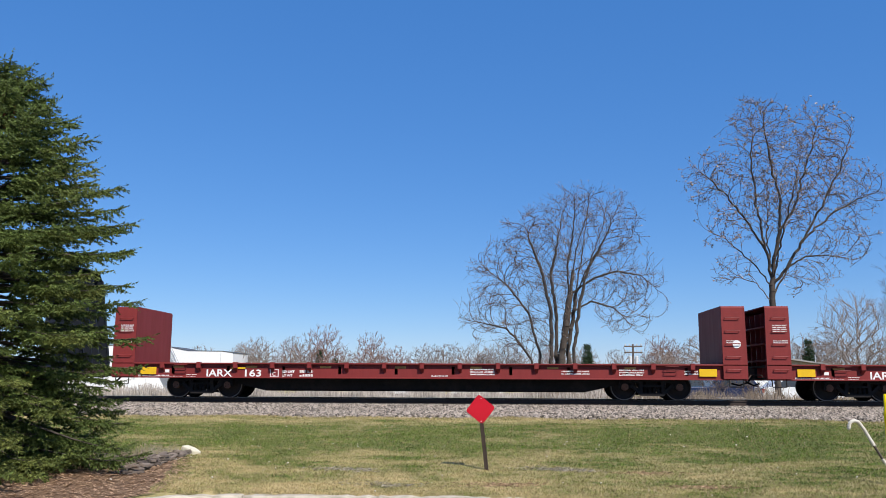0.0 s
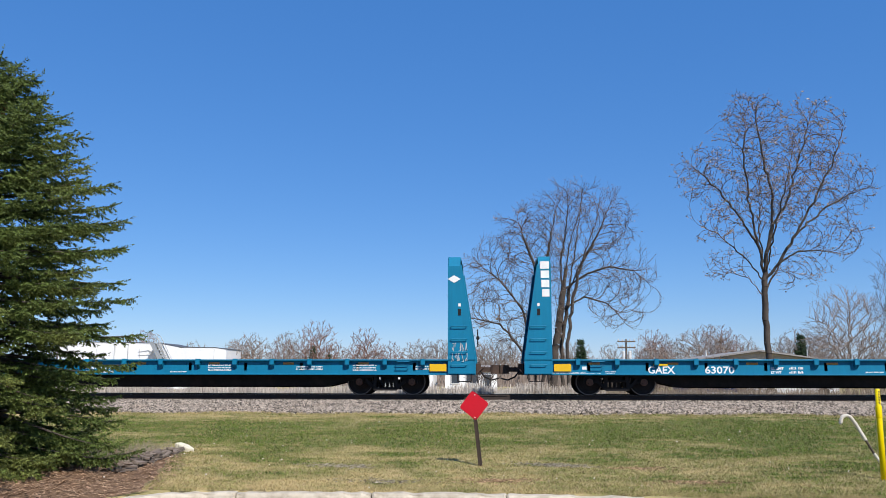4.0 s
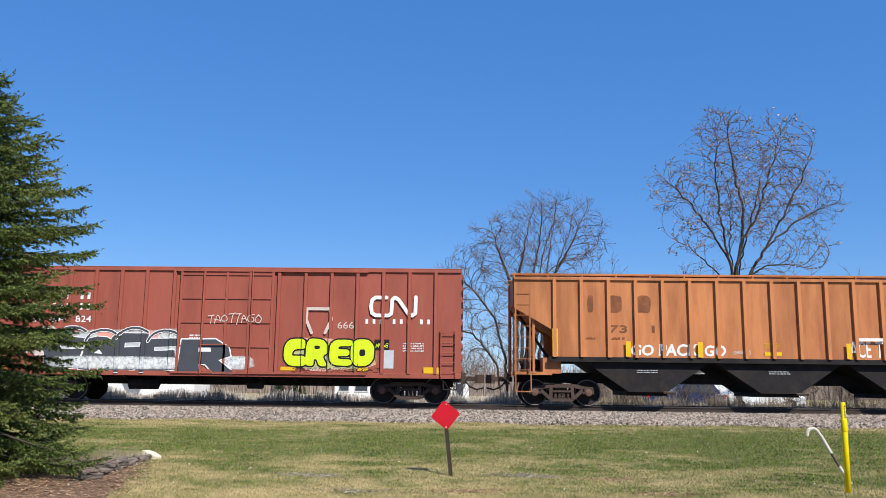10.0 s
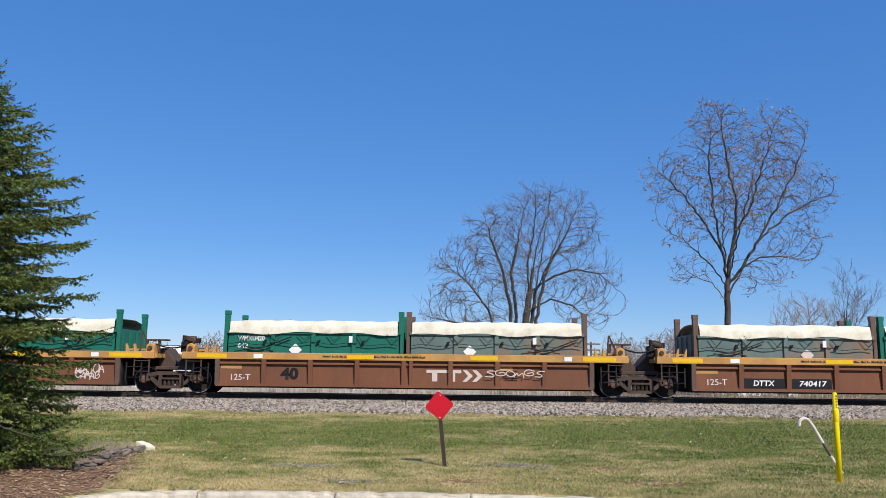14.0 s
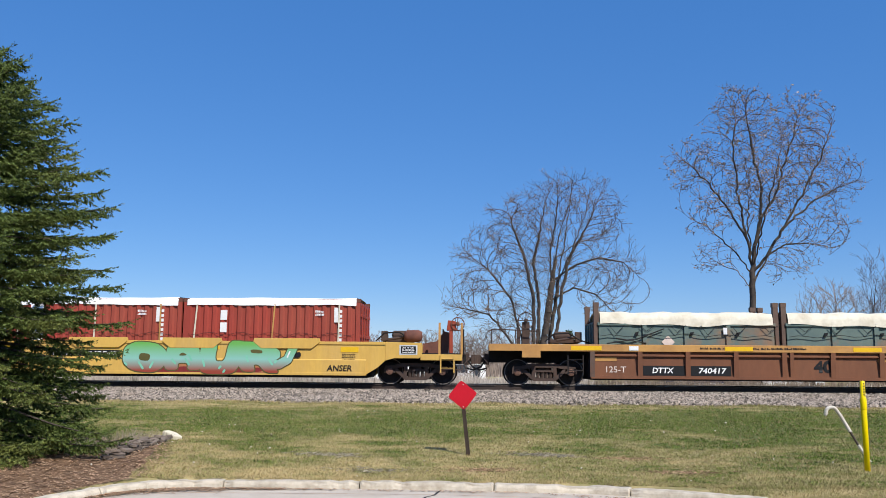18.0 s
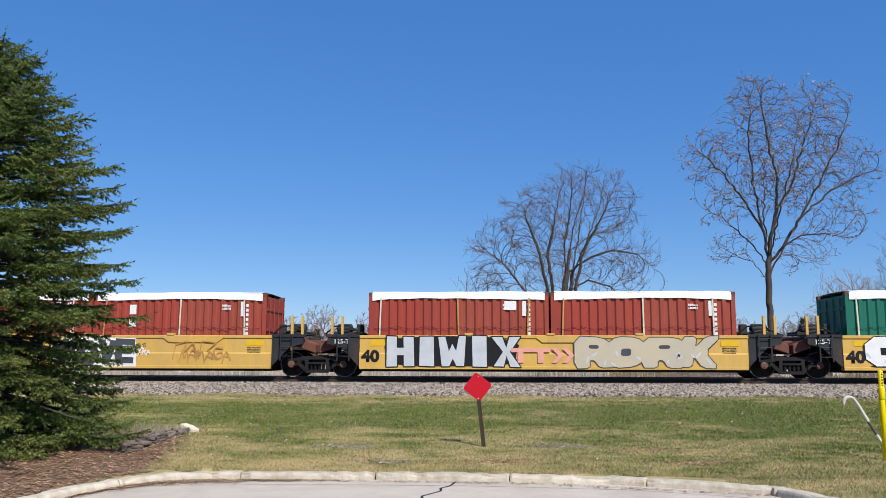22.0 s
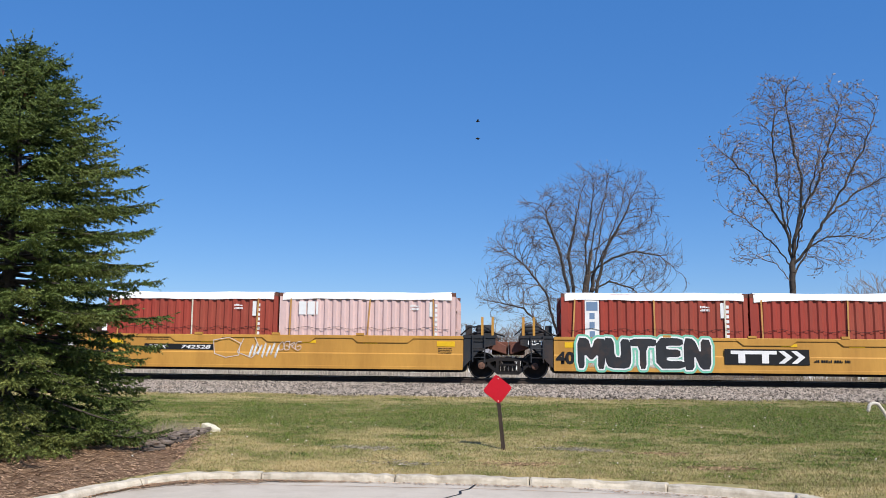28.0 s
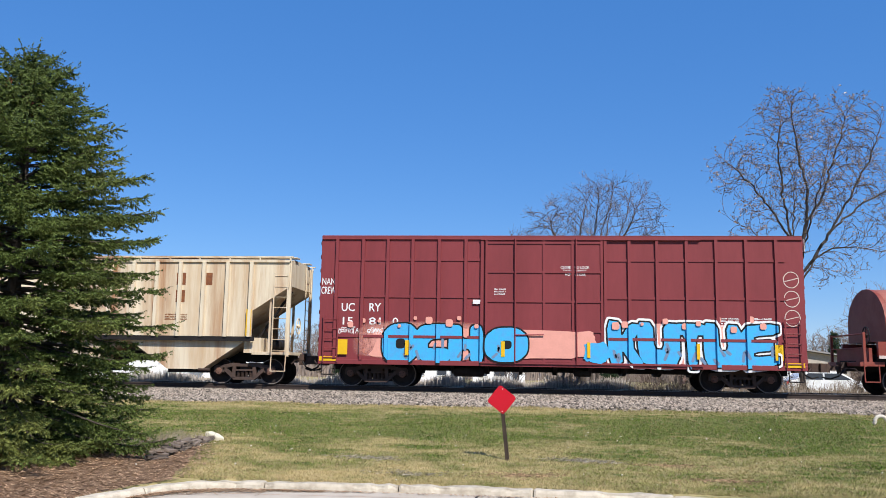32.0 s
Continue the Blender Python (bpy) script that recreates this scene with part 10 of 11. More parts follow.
piece("J", 3.1, 3.9, 0.5, 1.36, mat_baur, mat_leaf_line, c, y, 0.4, 0.5, 0.03, None, 95)
letter("ANSER", 5.05, 5.9, 0.42, 0.62, mat_black, c, y, 0.02, 0.1, name="graffiti")
blob(-1.6, 3.4, 0.34, 0.55, mat_red_car, c, y + 0.002, 91)
blob(3.8, 4.2, 0.85, 1.05, mat_black, c, y, 92, n=16)
c = units[1]
blob(-5.5, -1.5, 0.34, 1.30, mat_black, c, y + 0.003, 101, wob=0.12)
piece("VIZARE", -5.55, -1.75, 0.40, 1.38, mat_white, mat_black, c, y, 0.05, 0.66, 0.035, None, 101)
block("K", -1.65, -0.75, 0.42, 1.38, mat_mauve, mat_dark_purple, c, y + 0.004, 0.06, 0.1, None, 108, 0.1, None, 0)
blob(-0.9, 1.3, 1.1, 1.38, mat_mauve, c, y + 0.004, 109)
part("emblem_panel", Mesh().box(-1.0, 1.05, y - 0.004, y + 0.001, 0.45, 1.08), mat_well_yellow, c)
emblem(c, -0.9, 0.95, 0.5, 0.98, y - 0.008, mat_red_paint)
piece("VI", 1.2, 2.95, 0.40, 1.36, mat_white, mat_grey_paint, c, y, 0.0, 0.7, 0.04, None, 111)
top = [(2.45, 1.1), (2.6, 1.34), (2.85, 1.18), (3.15, 1.36), (3.5, 1.2), (3.8, 1.34), (4.1, 1.22), (4.5, 1.36), (4.95, 1.3), (5.3, 1.0), (5.5, 0.75)]
foot = [(5.45 - 0.13 * q, 0.44 + 0.06 * abs(math.sin(1.05 * q))) for q in range(24)]
part("paint_patch", Mesh().add([(p, y - 0.002, q) for p, q in [(3.0 + (a - 2.45) * 0.80, b) for a, b in top + foot]], [tuple(range(len(top) + len(foot)))]), mat_white, c, "white sprayed fill with a scalloped foot")
blob(5.15, 5.5, 0.44, 0.80, mat_white, c, y - 0.004, 113, wob=0.02)
c = units[2]
blob(-5.7, -1.2, 0.32, 0.62, mat_black, c, y + 0.003, 120)
block("ORER", -5.65, -1.25, 0.44, 1.36, mat_white, mat_black, c, y, 0.03, 0.09, None, 121, 0.10, None, 0, mat_silver)
scribble(-3.3, -2.4, 0.36, 0.48, mat_black, c, y - 0.02, 122)
emblem(c, -1.15, 0.75, 0.5, 0.98, y - 0.012, mat_red_paint)
blob(5.0, 5.75, 0.7, 1.1, mat_salmon, c, y + 0.003, 124, wob=0.25)
block("GRIZU", 0.75, 5.3, 0.42, 1.36, mat_white, mat_red_paint, c, y - 0.004, 0.028, -0.04, None, 123, 0.09, mat_well_yellow, 0)
c = units[3]
blob(-5.55, -1.0, 0.34, 1.38, mat_black, c, y + 0.002, 113, wob=0.04)
block("HIWIX", -5.45, -1.0, 0.38, 1.36, mat_silver, mat_black, c, y - 0.002, 0.04, 0.03, None, 114, 0.05, None, 0)
emblem(c, -1.3, 0.7, 0.5, 0.98, y - 0.01, mat_salmon)
block("RORK", 0.75, 5.4, 0.36, 1.36, mat_beige, mat_grey_paint, c, y - 0.002, 0.03, 0.09, None, 115, 0.12, None, 1, mat_silver)
c = units[4]
part("paint_arrow", Mesh().prism([(-1.72, 0.82), (-0.75, 1.34), (1.7, 1.3), (1.75, 0.34), (-0.75, 0.32)], y + 0.002, y + 0.004), mat_white, c)
part("paint_arrow", Mesh().prism([(-1.55, 0.82), (-0.82, 1.2), (-0.82, 0.45)], y - 0.003, y), mat_grey_paint, c)
block("KOVE", -0.85, 1.6, 0.42, 1.24, mat_grey_paint, mat_white, c, y - 0.002, 0.022, 0.10, None, 130, 0.14, None, 0)
strokes([(3.0, 0.6), (3.1, 1.1), (3.5, 1.2), (3.3, 0.75), (3.7, 1.15), (3.9, 0.6), (4.0, 1.2), (4.5, 1.15), (4.2, 0.9), (4.6, 0.6)], 0.018, mat_well_chord, c, y - 0.001)
letter("B", -1.45, -1.25, 0.75, 0.98, mat_black, c, y, 0.01)
scribble(-5.2, -2.4, 0.75, 1.2, mat_salmon, c, y - 0.01, 131, 0.03, 18)
scribble(3.2, 5.0, 0.45, 1.1, mat_well_chord, c, y, 132, 0.03, 12)
scribble(-2.3, -1.7, 0.5, 0.9, mat_white, c, y, 133, 0.02, 8)
scribble(1.7, 2.2, 0.7, 1.0, mat_white, c, y, 134, 0.02, 8)
c = units[5]
for k in range(5):
    ring = [(-4.55 + 0.82 * k + 0.52 * math.cos(0.45 * j + k), 0.84 + 0.42 * math.sin(0.45 * j + k)) for j in range(15 - k % 3)]
    strokes(ring, 0.011, mat_pale, c, y - 0.001 * k, "tag_ring")
letter("B", 0.95, 1.15, 0.87, 1.07, mat_black, c, y, 0.01)
scribble(-1.2, -0.3, 0.6, 0.9, mat_white, c, y, 142, 0.02, 10)
c = units[6]
part("emblem_panel", Mesh().box(-1.5, 1.05, y - 0.004, y, 0.55, 1.05), mat_black, c)
emblem(c, -1.3, 0.9, 0.6, 1.0, y - 0.006, mat_white)
letter("C", -3.1, -2.9, 0.86, 1.06, mat_black, c, y, 0.01)
scribble(3.4, 4.3, 0.4, 1.2, mat_white, c, y, 151, 0.025, 14)
bars(1.1, 0.72, 1.1, 1, mat_black, c, y, 0.08)
c = units[8]
blob(-5.9, -1.2, 0.34, 1.38, mat_white_mist, c, y + 0.006, 160)
block("MUTEN", -5.55, -1.35, 0.38, 1.36, mat_well_end, mat_white, c, y - 0.002, 0.05, 0.0, None, 161, 0.06, mat_mint, 1)
part("emblem_panel", Mesh().box(-0.9, 1.75, y - 0.004, y, 0.55, 1.05), mat_black, c)
emblem(c, -0.7, 1.55, 0.6, 1.0, y - 0.006, mat_white)
bars(1.9, 0.72, 1.1, 1, mat_black, c, y, 0.08)
c = units[9]
strokes([(-2.1, 0.75), (-2.15, 1.2), (-1.6, 1.3), (-1.2, 1.1), (-1.25, 0.7), (-1.7, 0.62), (-2.1, 0.75)], 0.014, mat_pale, c, y)
strokes([(-1.1, 1.25), (-1.3, 0.8), (-0.8, 0.62), (-0.5, 0.9), (-0.7, 1.3)], 0.014, mat_pale, c, y - 0.001)
for q in range(7):
    strokes([(-0.9 + 0.15 * q, 0.62 + 0.05 * (q % 3)), (-0.75 + 0.15 * q, 1.05 + 0.08 * (q % 2))], 0.035, mat_white_mist, c, y - 0.001 * q)
scribble(0.1, 0.9, 0.85, 1.25, mat_pale, c, y, 172, 0.016, 12)

# ---- behind the track ----
mat_white_wall = material("white_metal_cladding", (0.76, 0.76, 0.76), 0.6, dark=(0.60, 0.61, 0.63), amount=0.4, scale=0.3, fine=5, bump=0.0)
mat_roof_edge = material("dark_roof_edge", (0.10, 0.11, 0.13), 0.7, bump=0.0)
mat_roof = material("grey_shingle_roof", (0.27, 0.255, 0.245), 0.9, dark=(0.19, 0.18, 0.17), amount=0.5, scale=0.8, fine=9, bump=0.2)
mat_tan_wall = material("tan_siding", (0.42, 0.37, 0.31), 0.8, bump=0.05)
mat_dark_window = material("dark_window_glass", (0.05, 0.06, 0.075), 0.12, amount=0.2, bump=0.0, spec=0.6)
mat_pole = material("weathered_pole", (0.15, 0.12, 0.10), 0.9, bump=0.1)
mat_porcelain = material("pale_porcelain", (0.62, 0.62, 0.62), 0.4, bump=0.0)
mat_pickup_blue = material("dark_blue_car_paint", (0.022, 0.035, 0.085), 0.25, bump=0.0)
mat_white_car = material("white_car_paint", (0.72, 0.73, 0.74), 0.3, bump=0.0)
mat_tyre = material("tyre_rubber", (0.02, 0.02, 0.021), 0.85, bump=0.0)
mat_stalk = leafy("dead_weed_stalks", (0.21, 0.165, 0.125), (0.12, 0.09, 0.07))
mat_pale_grass = leafy("bleached_tall_grass", (0.46, 0.41, 0.36), (0.32, 0.27, 0.22))
rng = np.random.default_rng(77)


def blades(name, n, x0, x1, y0, y1, low, high, width, mat, label, category, lean=0.12):
    """Upright stalks over a strip of ground as one mesh."""
    px, py = rng.uniform(x0, x1, n), rng.uniform(y0, y1, n)
    clump = 0.75 + 0.25 * np.sin(px * 2.1 + 1.3 * np.sin(py * 1.7)) * np.cos(px * 0.63 + py)
    h = rng.uniform(low, high, n) * clump
    z = ground_z(px, py)
    a = rng.uniform(-0.7, 0.7, n)
    w = width * rng.uniform(0.6, 1.3, n)
    v = np.empty((n, 4, 3))
    dx, dy = rng.normal(0, lean, n) * h, rng.normal(0, lean, n) * h
    v[:, 0] = np.stack([px - w * np.cos(a), py - w * np.sin(a), z], 1)
    v[:, 1] = np.stack([px + w * np.cos(a), py + w * np.sin(a), z], 1)
    v[:, 2] = np.stack([px + dx + w * 0.4 * np.cos(a), py + dy, z + h], 1)
    v[:, 3] = np.stack([px + dx - w * 0.4 * np.cos(a), py + dy, z + h], 1)
    return tagged(quick(name, v.reshape(-1, 3), np.arange(n * 4).reshape(-1, 4), mat), label, category, kind="stuff")


blades("tall_dry_grass", 40000, -34, 4.5, 33.4, 36.8, 0.55, 1.0, 0.013, mat_pale_grass, "strip of tall bleached dry grass behind the track", "dry grass")
blades("dry_weeds", 14000, 1.5, 30, 33.4, 36.5, 0.35, 1.05, 0.010, mat_stalk, "dead weed stalks along the far side of the track", "weeds", 0.22)
blades("dry_grass", 15000, 2.0, 30, 33.4, 37.5, 0.2, 0.65, 0.012, mat_pale_grass, "patchy bleached grass along the far side of the track", "dry grass", 0.25)
blades("rough_grass", 9000, -40, 34, 36.6, 50, 0.08, 0.3, 0.02, mat_dry, "rough dry grass beyond the track", "dry grass", 0.3)
for k, (x, y, h, sp) in enumerate(((5.6, 36.5, 1.9, 0.9), (7.4, 37.2, 1.4, 0.8), (9.6, 36.8, 2.1, 1.0), (14.2, 37.0, 1.6, 0.9), (16.2, 36.4, 2.3, 1.1), (-0.4, 37.6, 2.6, 1.2), (11.2, 37.6, 1.6, 0.9), (18.0, 37.2, 1.5, 0.9))):
    small_tree(x, y, float(ground_z(np.array(x), np.array(y))), h, sp, 300 + k, "leafless scrub bush beside the track", None, 9, 2, "bush", "scrub bushes", 0.6)


def industrial_building():
    t = thing("industrial_building", "white metal-clad industrial building with an outside stair", "building", "", (-29.2, 75.0, 0.0))
    w = part("wall", Mesh().prism([(-11.0, -0.5), (4.86, -0.5), (4.86, 3.78), (3.8, 3.92), (0.6, 3.95), (-1.4, 4.33), (-11.0, 4.5)], 0.0, 4.6), mat_white_wall, t)
    part("roof", Mesh().prism([(-11.1, 4.5), (-1.4, 4.33), (0.6, 3.95), (3.8, 3.92), (4.9, 3.77), (4.9, 3.83), (3.8, 3.98), (0.6, 4.01), (-1.38, 4.39), (-11.1, 4.56)], -0.03, 4.65), mat_roof_edge, t)
    for x in (-7.4, -3.3, 3.7):
        part("wall_seam", Mesh().box(x, x + 0.06, -0.03, 0.0, -0.5, 3.8), mat_porcelain, t)
    for x in (-4.3, -5.6):
        part("vent_pipe", Mesh().rod((x, -0.1, 1.5), (x, -0.1, 4.2), 0.07, 8), mat_porcelain, t)
    st = part("stair", Mesh().prism([(-1.9, 4.4), (-1.5, 4.4), (0.35, 1.2), (-0.1, 1.2)], -1.3, -1.2).prism([(-1.9, 4.4), (-1.5, 4.4), (0.35, 1.2), (-0.1, 1.2)], -0.3, -0.2), mat_gutter, t, "grey steel outside stair")
    for i in range(11):
        f = i / 10
        part("tread", Mesh().box(-1.8 + 1.8 * f, -1.5 + 1.8 * f, -1.2, -0.3, 4.25 - 3.0 * f, 4.30 - 3.0 * f), mat_gutter, st)
    for y in (-1.27, -0.23):
        part("handrail", Mesh().path([(-2.6, y, 5.05), (-1.7, y, 5.2), (-1.3, y, 5.0), (0.3, y, 2.1), (0.35, y, 1.3)], 0.03, 6), mat_gutter, st)
        part("handrail", Mesh().path([(-2.6, y, 4.75), (-1.5, y, 4.8), (0.2, y, 1.75)], 0.025, 6), mat_gutter, st)
        for f in (0.0, 0.25, 0.5, 0.75, 1.0):
            part("baluster", Mesh().rod((-1.7 + 1.9 * f, y, 4.4 - 3.1 * f), (-1.5 + 1.8 * f, y, 5.15 - 3.0 * f), 0.025, 6), mat_gutter, st)


mat_gutter = material("galvanised_steel", (0.36, 0.38, 0.40), 0.5, metal=0.3, bump=0.0)
industrial_building()


def low_house(x0, x1, y, z1, label, wins, wall_mat, seed):
    """A long low dwelling seen beneath the passing cars."""
    z0 = float(ground_z(np.array(x0), np.array(y)))
    t = thing("house", label, "house", "low houses beyond the track", ((x0 + x1) / 2, y, z0))
    w = (x1 - x0) / 2
    part("wall", Mesh().box(-w, w, 0, 5.0, -0.2, z1 - z0), wall_mat, t)
    part("roof", Mesh().prism([(-0.25, z1 - z0), (2.5, z1 - z0 + 0.35), (5.25, z1 - z0), (5.25, z1 - z0 - 0.08), (-0.25, z1 - z0 - 0.08)], -w - 0.2, w + 0.2, "x"), mat_roof, t)
    for wx, ww, a, b in wins:
        wo = part("window", Mesh().box(wx - ww / 2, wx + ww / 2, -0.03, 0.02, a, b), mat_dark_window, t)
        f = Mesh()
        for bx in ((wx - ww / 2 - 0.07, wx - ww / 2, a - 0.07, b + 0.07), (wx + ww / 2, wx + ww / 2 + 0.07, a - 0.07, b + 0.07), (wx - ww / 2, wx + ww / 2, a - 0.07, a), (wx - ww / 2, wx + ww / 2, b, b + 0.07)):
            f.box(bx[0], bx[1], -0.06, 0.0, bx[2], bx[3])
        part("window_frame", f, mat_porcelain, wo)
    part("foundation", Mesh().box(-w - 0.02, w + 0.02, -0.02, 0.03, -0.2, 0.25), mat_roof, t)


low_house(-9.6, -4.4, 62, 1.95, "low white house with dark windows and a grey roof", ((-1.9, 0.7, 0.75, 1.4), (-0.6, 0.9, 0.75, 1.4), (1.2, 0.7, 0.75, 1.4), (2.1, 0.5, 0.4, 1.4)), mat_white_wall, 1)
low_house(-3.6, 0.4, 64, 1.9, "low white house with paired dark windows", ((-1.2, 0.6, 0.7, 1.35), (0.1, 0.9, 0.7, 1.35), (1.3, 0.5, 0.3, 1.35)), mat_white_wall, 2)
low_house(14.2, 16.8, 54, 2.0, "small white outbuilding with one dark window", ((0.3, 0.5, 1.0, 1.45),), mat_white_wall, 3)


def garage():
    t = thing("garage", "wide low-gabled tan garage with a grey roof", "garage", "", (18.8, 60.0, 0.15))
    part("wall", Mesh().prism([(-3.9, -0.2), (3.9, -0.2), (3.9, 2.45), (0, 3.0), (-3.9, 2.45)], 0.0, 9.0), mat_tan_wall, t)
    part("roof", Mesh().prism([(-4.3, 2.42), (0, 3.02), (4.3, 2.42), (4.3, 2.52), (0, 3.13), (-4.3, 2.52)], -0.4, 9.3), mat_roof, t)
    part("garage_door", Mesh().box(-2.2, 0.4, -0.04, 0.0, -0.1, 2.0), mat_white_wall, t)
    part("window", Mesh().box(1.5, 2.6, -0.03, 0.0, 0.9, 1.8), mat_dark_window, t)
    for x in (-3.35, 3.8):
        part("vent_pipe", Mesh().rod((x, 1.0, 2.3), (x, 1.0, 3.15), 0.05, 8), mat_porcelain, t)


garage()

def utility_pole(x, y, top, label):
    t = thing("utility_pole", label, "utility pole", "utility poles", (x, y, 0.1))
    part("pole", Mesh().rod((0, 0, -0.2), (0, 0, top), 0.11, 10, 0.08), mat_pole, t)
    for z in (top - 0.25, top - 0.75):
        arm = part("crossarm", Mesh().box(-0.75, 0.75, -0.2, -0.1, z, z + 0.11), mat_pole, t)
        for k in (-0.65, -0.3, 0.3, 0.65):
            part("insulator", Mesh().lathe([(0.02, 0.0), (0.055, 0.03), (0.045, 0.12), (0.02, 0.16)], (k, -0.15, z + 0.11), "z", 8), mat_porcelain, arm)
    for k in (-0.38, 0.38):
        part("transformer", Mesh().lathe([(0.0, 0), (0.13, 0.0), (0.14, 0.55), (0.09, 0.62), (0.0, 0.62)], (k * 0.7, -0.1, top - 1.6), "z", 12), mat_porcelain, t)


utility_pole(11.2, 70, 4.35, "brown utility pole with two crossarms and pale transformers")


def parked_car(name, label, x, y, length, paint, high, cab):
    """A parked vehicle in side view; cab holds the roof line as shares of the length."""
    z0 = float(ground_z(np.array(x), np.array(y)))
    t = thing(name, label, "car", "parked vehicles", (x, y, z0))
    h = length / 2
    a, b, c, d = (length * k - h for k in cab)
    body = Mesh().prism([(-h, 0.35), (h, 0.35), (h, 0.72), (h - 0.1, 0.86), (d, 0.95), (c, high), (b, high), (a, 0.97), (-h + 0.05, 0.92)], 0.0, 1.75)
    part("body", body, paint, t, bevel=0.05)
    for p, q in (((a + 0.16, 0.99), (b + 0.1, high - 0.1)), ):
        w = Mesh().prism([(a + 0.2, 0.98), ((b + c) / 2 - 0.05, 0.98), ((b + c) / 2 - 0.05, high - 0.1), (b + 0.08, high - 0.1)], -0.012, 0.0)
        part("side_window", w, mat_dark_window, t)
        w = Mesh().prism([((b + c) / 2 + 0.05, 0.98), (d - 0.2, 0.98), (c - 0.05, high - 0.1), ((b + c) / 2 + 0.05, high - 0.1)], -0.012, 0.0)
        part("side_window", w, mat_dark_window, t)
    for k in (-h + 0.85, h - 0.85):
        wh = part("wheel", Mesh().lathe([(0.2, -0.02), (0.32, -0.02), (0.345, 0.03), (0.345, 0.2), (0.2, 0.2)], (k, 0, 0.345), "y", 20), mat_tyre, t)
        part("rim", Mesh().lathe([(0.0, -0.03), (0.1, -0.035), (0.19, -0.015), (0.2, 0.02), (0.0, 0.02)], (k, 0, 0.345), "y", 16), mat_porcelain, wh)
    part("headlight", Mesh().box(h - 0.25, h - 0.02, -0.02, 0.1, 0.66, 0.78), mat_porcelain, t)
    part("tail_light", Mesh().box(-h, -h + 0.12, -0.015, 0.1, 0.66, 0.86), mat_red_sign, t)


parked_car("pickup_truck", "dark blue parked pickup truck with grey wheels", 13.3, 48.5, 5.4, mat_pickup_blue, 1.75, (0.35, 0.42, 0.66, 0.78))
parked_car("car", "white parked car seen past the weeds", 16.6, 46.6, 4.5, mat_white_car, 1.42, (0.10, 0.24, 0.62, 0.80))

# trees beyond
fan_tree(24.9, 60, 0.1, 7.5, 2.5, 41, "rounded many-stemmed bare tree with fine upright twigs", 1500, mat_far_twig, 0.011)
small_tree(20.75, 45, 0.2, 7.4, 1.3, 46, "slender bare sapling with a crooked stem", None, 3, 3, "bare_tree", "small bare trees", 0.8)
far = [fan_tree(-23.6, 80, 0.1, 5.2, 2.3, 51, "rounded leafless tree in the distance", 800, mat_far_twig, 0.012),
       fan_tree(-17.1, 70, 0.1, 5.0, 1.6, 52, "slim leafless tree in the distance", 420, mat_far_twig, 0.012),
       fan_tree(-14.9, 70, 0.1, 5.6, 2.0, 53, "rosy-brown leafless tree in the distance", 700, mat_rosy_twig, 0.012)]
rnd = random.Random(8)
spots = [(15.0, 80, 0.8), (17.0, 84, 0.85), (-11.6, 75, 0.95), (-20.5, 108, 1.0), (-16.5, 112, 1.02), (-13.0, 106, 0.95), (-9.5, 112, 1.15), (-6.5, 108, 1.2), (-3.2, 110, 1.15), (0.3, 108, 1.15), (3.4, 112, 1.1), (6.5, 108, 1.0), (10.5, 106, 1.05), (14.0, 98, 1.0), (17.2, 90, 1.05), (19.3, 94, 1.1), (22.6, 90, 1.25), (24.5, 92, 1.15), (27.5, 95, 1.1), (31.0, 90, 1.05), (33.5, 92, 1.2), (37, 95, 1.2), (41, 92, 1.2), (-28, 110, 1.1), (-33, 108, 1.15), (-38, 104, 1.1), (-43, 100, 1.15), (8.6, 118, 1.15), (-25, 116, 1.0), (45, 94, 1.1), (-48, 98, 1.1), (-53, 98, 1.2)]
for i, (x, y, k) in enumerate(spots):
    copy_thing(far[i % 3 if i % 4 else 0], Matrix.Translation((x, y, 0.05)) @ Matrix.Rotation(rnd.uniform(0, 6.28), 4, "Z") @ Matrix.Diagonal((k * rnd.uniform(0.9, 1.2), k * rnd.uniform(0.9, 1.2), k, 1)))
blades("far_brush", 15000, -70, 60, 96, 125, 1.6, 4.2, 0.06, mat_far_twig, "grey-brown brush at the foot of the far trees, haze mixed into its colour", "brush", 0.18)
for k, (x, y, top, r) in enumerate(((-20.6, 95, 4.6, 1.1), (-19.2, 97, 3.7, 0.8), (8.5, 80, 4.75, 1.1), (29.1, 80, 5.2, 1.2))):
    conifer("spruce", "small dark spruce in the distance", x, y, 0.05, top, ([0, 0.1, 1.0], [r * 0.9, r, 0.08]), 90 + k, mat_far_needle, 0.10, 0.17, 7, "far spruces", 0.34, 0.3)

# ---- birds ----
mat_bird = material("dark_feathers", (0.03, 0.028, 0.028), 0.8, bump=0.0)
flock = []


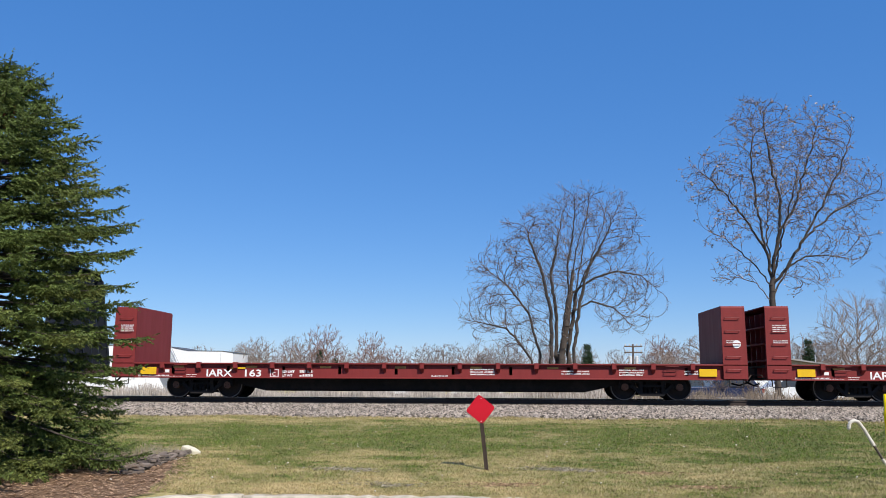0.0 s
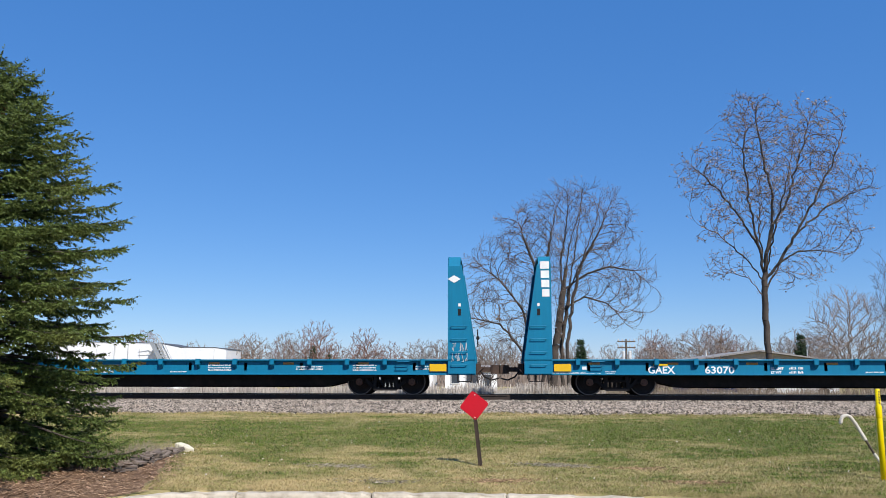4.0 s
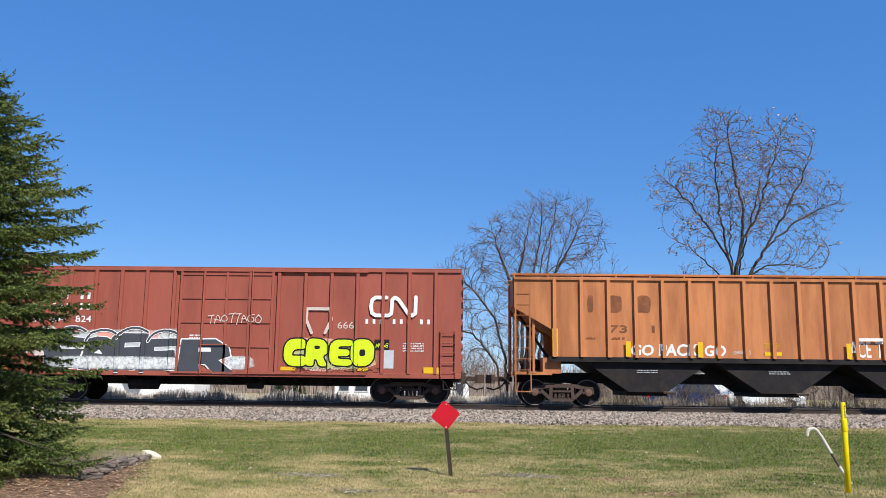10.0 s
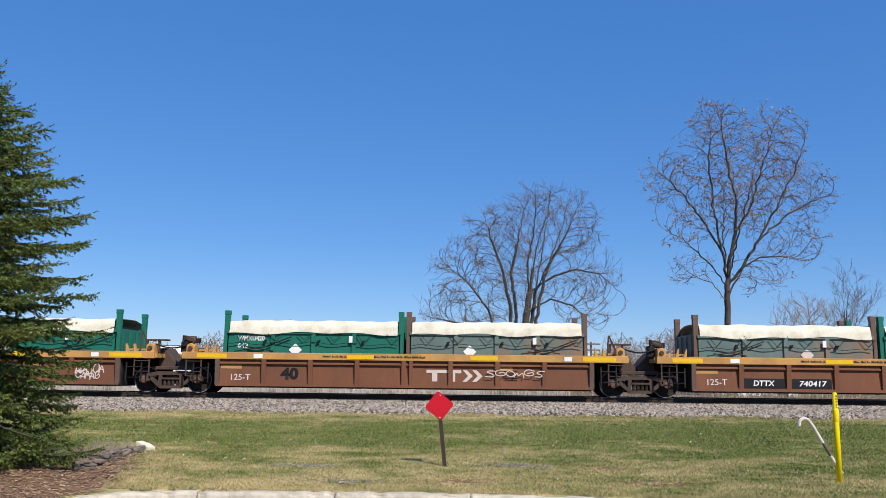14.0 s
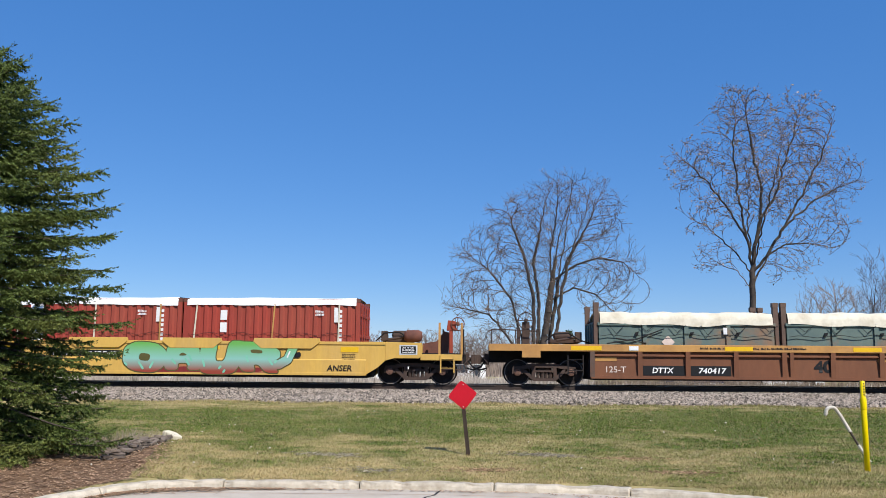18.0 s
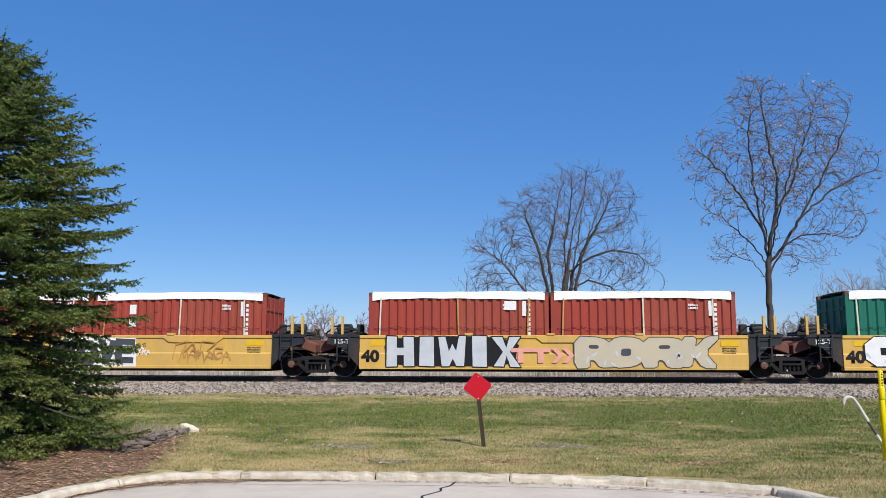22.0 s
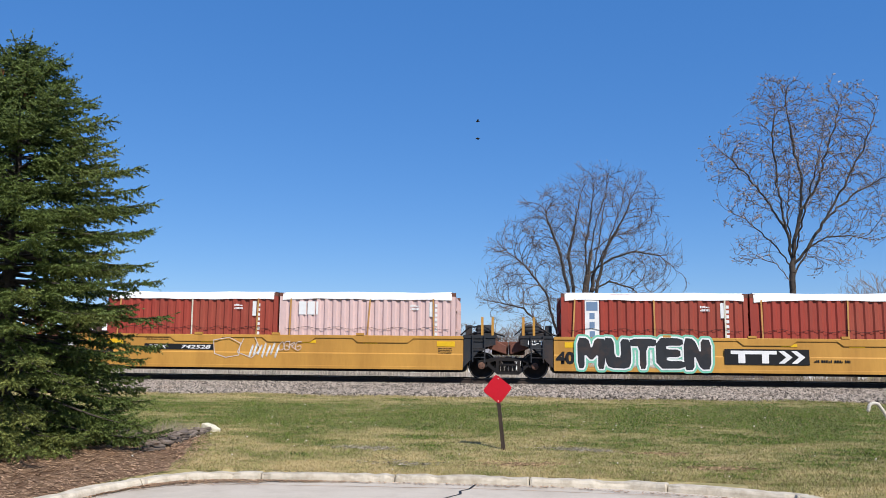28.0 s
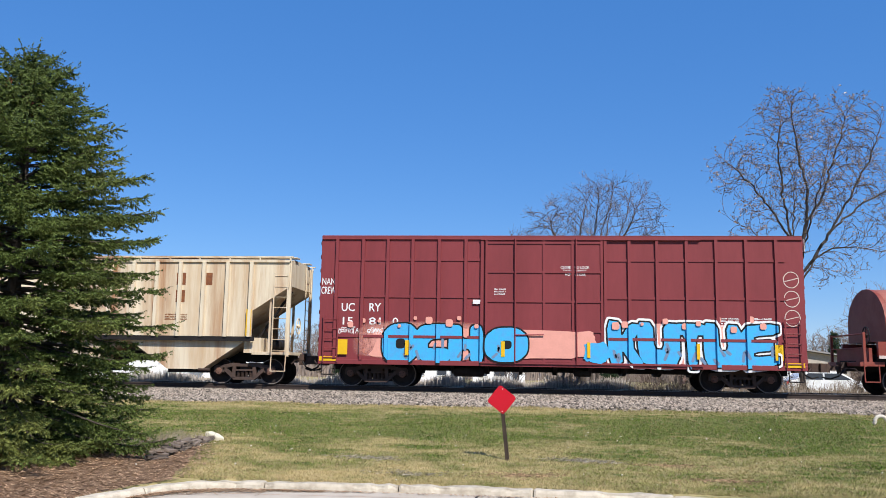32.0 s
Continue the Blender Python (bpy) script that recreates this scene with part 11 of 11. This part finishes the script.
def bird(tilt):
    t = thing("bird", "dark bird gliding high over the trees", "bird", "birds")
    t.scale = (0.7, 0.7, 0.7)
    part("body", Mesh().lathe([(0.0, -0.2), (0.05, -0.14), (0.075, 0.0), (0.04, 0.14), (0.03, 0.24), (0.0, 0.26)], (0, 0, 0), "x", 8), mat_bird, t, smooth=True)
    for s in (-1, 1):
        part("wing", Mesh().add([(-0.10, s * 0.04, 0.02), (0.10, s * 0.04, 0.02), (0.13, s * 0.30, 0.02 + 0.12 * tilt), (0.06, s * 0.55, 0.02 + 0.16 * tilt), (-0.02, s * 0.30, 0.02 + 0.13 * tilt),
                                 (-0.10, s * 0.04, 0.0), (0.10, s * 0.04, 0.0), (0.13, s * 0.30, 0.11 * tilt), (0.06, s * 0.55, 0.15 * tilt), (-0.02, s * 0.30, 0.12 * tilt)],
                                [(0, 1, 2, 3, 4), (9, 8, 7, 6, 5), (0, 5, 6, 1), (1, 6, 7, 2), (2, 7, 8, 3), (3, 8, 9, 4), (4, 9, 5, 0)]), mat_bird, t)
    return t


def run_at(t):
    return float(np.interp(t, [r[0] for r in TRAIN_RUN], [r[1] for r in TRAIN_RUN]))


def settle_lettering():
    """Turns the queued lettering into meshes that fill their boxes."""
    made = []
    for k in texts:
        cu = bpy.data.curves.new("lettering_curve", "FONT")
        cu.body, cu.size, cu.offset, cu.shear, cu.resolution_u = k[0], 1.0, k[8], k[9], 3
        made.append((new("lettering_source", cu), k))
    bpy.context.view_layer.update()
    deps = bpy.context.evaluated_depsgraph_get()
    for ob, (s, x0, x1, z0, z1, mat, parent, y, bold, lean, name, drape) in made:
        me = bpy.data.meshes.new_from_object(ob.evaluated_get(deps))
        me.name = name
        co = np.empty(len(me.vertices) * 3, np.float32)
        me.vertices.foreach_get("co", co)
        co = co.reshape(-1, 3)
        lo, hi = co.min(0), co.max(0)
        out = np.empty_like(co)
        out[:, 0] = x0 + (co[:, 0] - lo[0]) / (hi[0] - lo[0]) * (x1 - x0)
        out[:, 1] = y
        out[:, 2] = z0 + (co[:, 1] - lo[1]) / (hi[1] - lo[1]) * (z1 - z0)
        me.vertices.foreach_set("co", out.ravel())
        me.update()
        if drape:
            drape(me, y)
        me.materials.clear()
        me.materials.append(mat)
        new(name, me).parent = parent
    for ob, k in made:
        cu = ob.data
        bpy.data.objects.remove(ob)
        bpy.data.curves.remove(cu)


def motions():
    """The train runs through; its wheels roll while they are near."""
    for ob, u, lift in cars:
        y = ob.location.y
        walk(ob, [(t, pose(u + s, y, RAIL_Z + lift)) for t, s in TRAIN_RUN])
    tracks = [[(0, 40, 62), (3.5, 12.1, 37.2), (5.5, -7.6, 14.9), (6, -12.0, 12.9), (7, -21.1, 9.4), (8, -29.2, 5.8), (9, -40.9, 3.0), (32, -190, 6.0)],
              [(0, 42, 62), (3.5, 14.3, 36.6), (5.5, -6.2, 14.5), (6, -10.5, 12.6), (7, -20.4, 10.0), (8, -28.9, 7.1), (9, -40.7, 4.6), (32, -190, 9.0)],
              [(0, 43, 61), (3.5, 15.5, 36.1), (5.5, -5.5, 14.5), (6, -9.9, 12.6), (7, -18.9, 10.4), (8, -27.2, 7.9), (9, -39.5, 5.9), (32, -190, 12.0)],
              [(0, -180, 3.5), (25.5, -59.0, 4.0), (27.5, -6.3, 15.2), (28, -2.8, 19.1), (29, -1.7, 23.3), (29.5, -0.5, 25.3), (30, 0.9, 25.9), (30.5, 2.3, 26.6), (31, 6.3, 27.1), (32, 16.0, 31.7)],
              [(0, -180, 3.0), (25.5, -59.9, 3.1), (27.5, -5.9, 13.9), (28, -2.8, 17.8), (29, -1.8, 22.2), (29.5, -0.5, 24.6), (30, 1.0, 25.4), (30.5, 2.7, 26.1), (31, 6.7, 28.0), (32, 16.4, 33.0)]]
    for k, rows in enumerate(tracks):
        walk(bird(0.8 if k % 2 else -0.3), [(t, pose(x, 60.0, z, 0, 0, 180 if k < 3 else 0)) for t, x, z in rows])
    for w, u, x in wheelsets:
        rows, a0, last = [], None, None
        for k in range(0, 32 * 30 + 1):
            t = k / 30
            s = run_at(t)
            if abs(u + s) < 21:
                a = s / WHEEL_R
                if a0 is None:
                    a0 = a
                last = a - a0
                rows.append((t, last))
        if not rows:
            rows = [(0.0, 0.0), (32.0, 0.0)]
        if rows[0][0] > 0:
            rows.insert(0, (0.0, 0.0))
        if rows[-1][0] < 32:
            rows.append((32.0, last or 0.0))
        walk(w, [(t, pose(x, 0, WHEEL_R, 0, math.degrees(a), 0)) for t, a in rows])


settle_lettering()
motions()
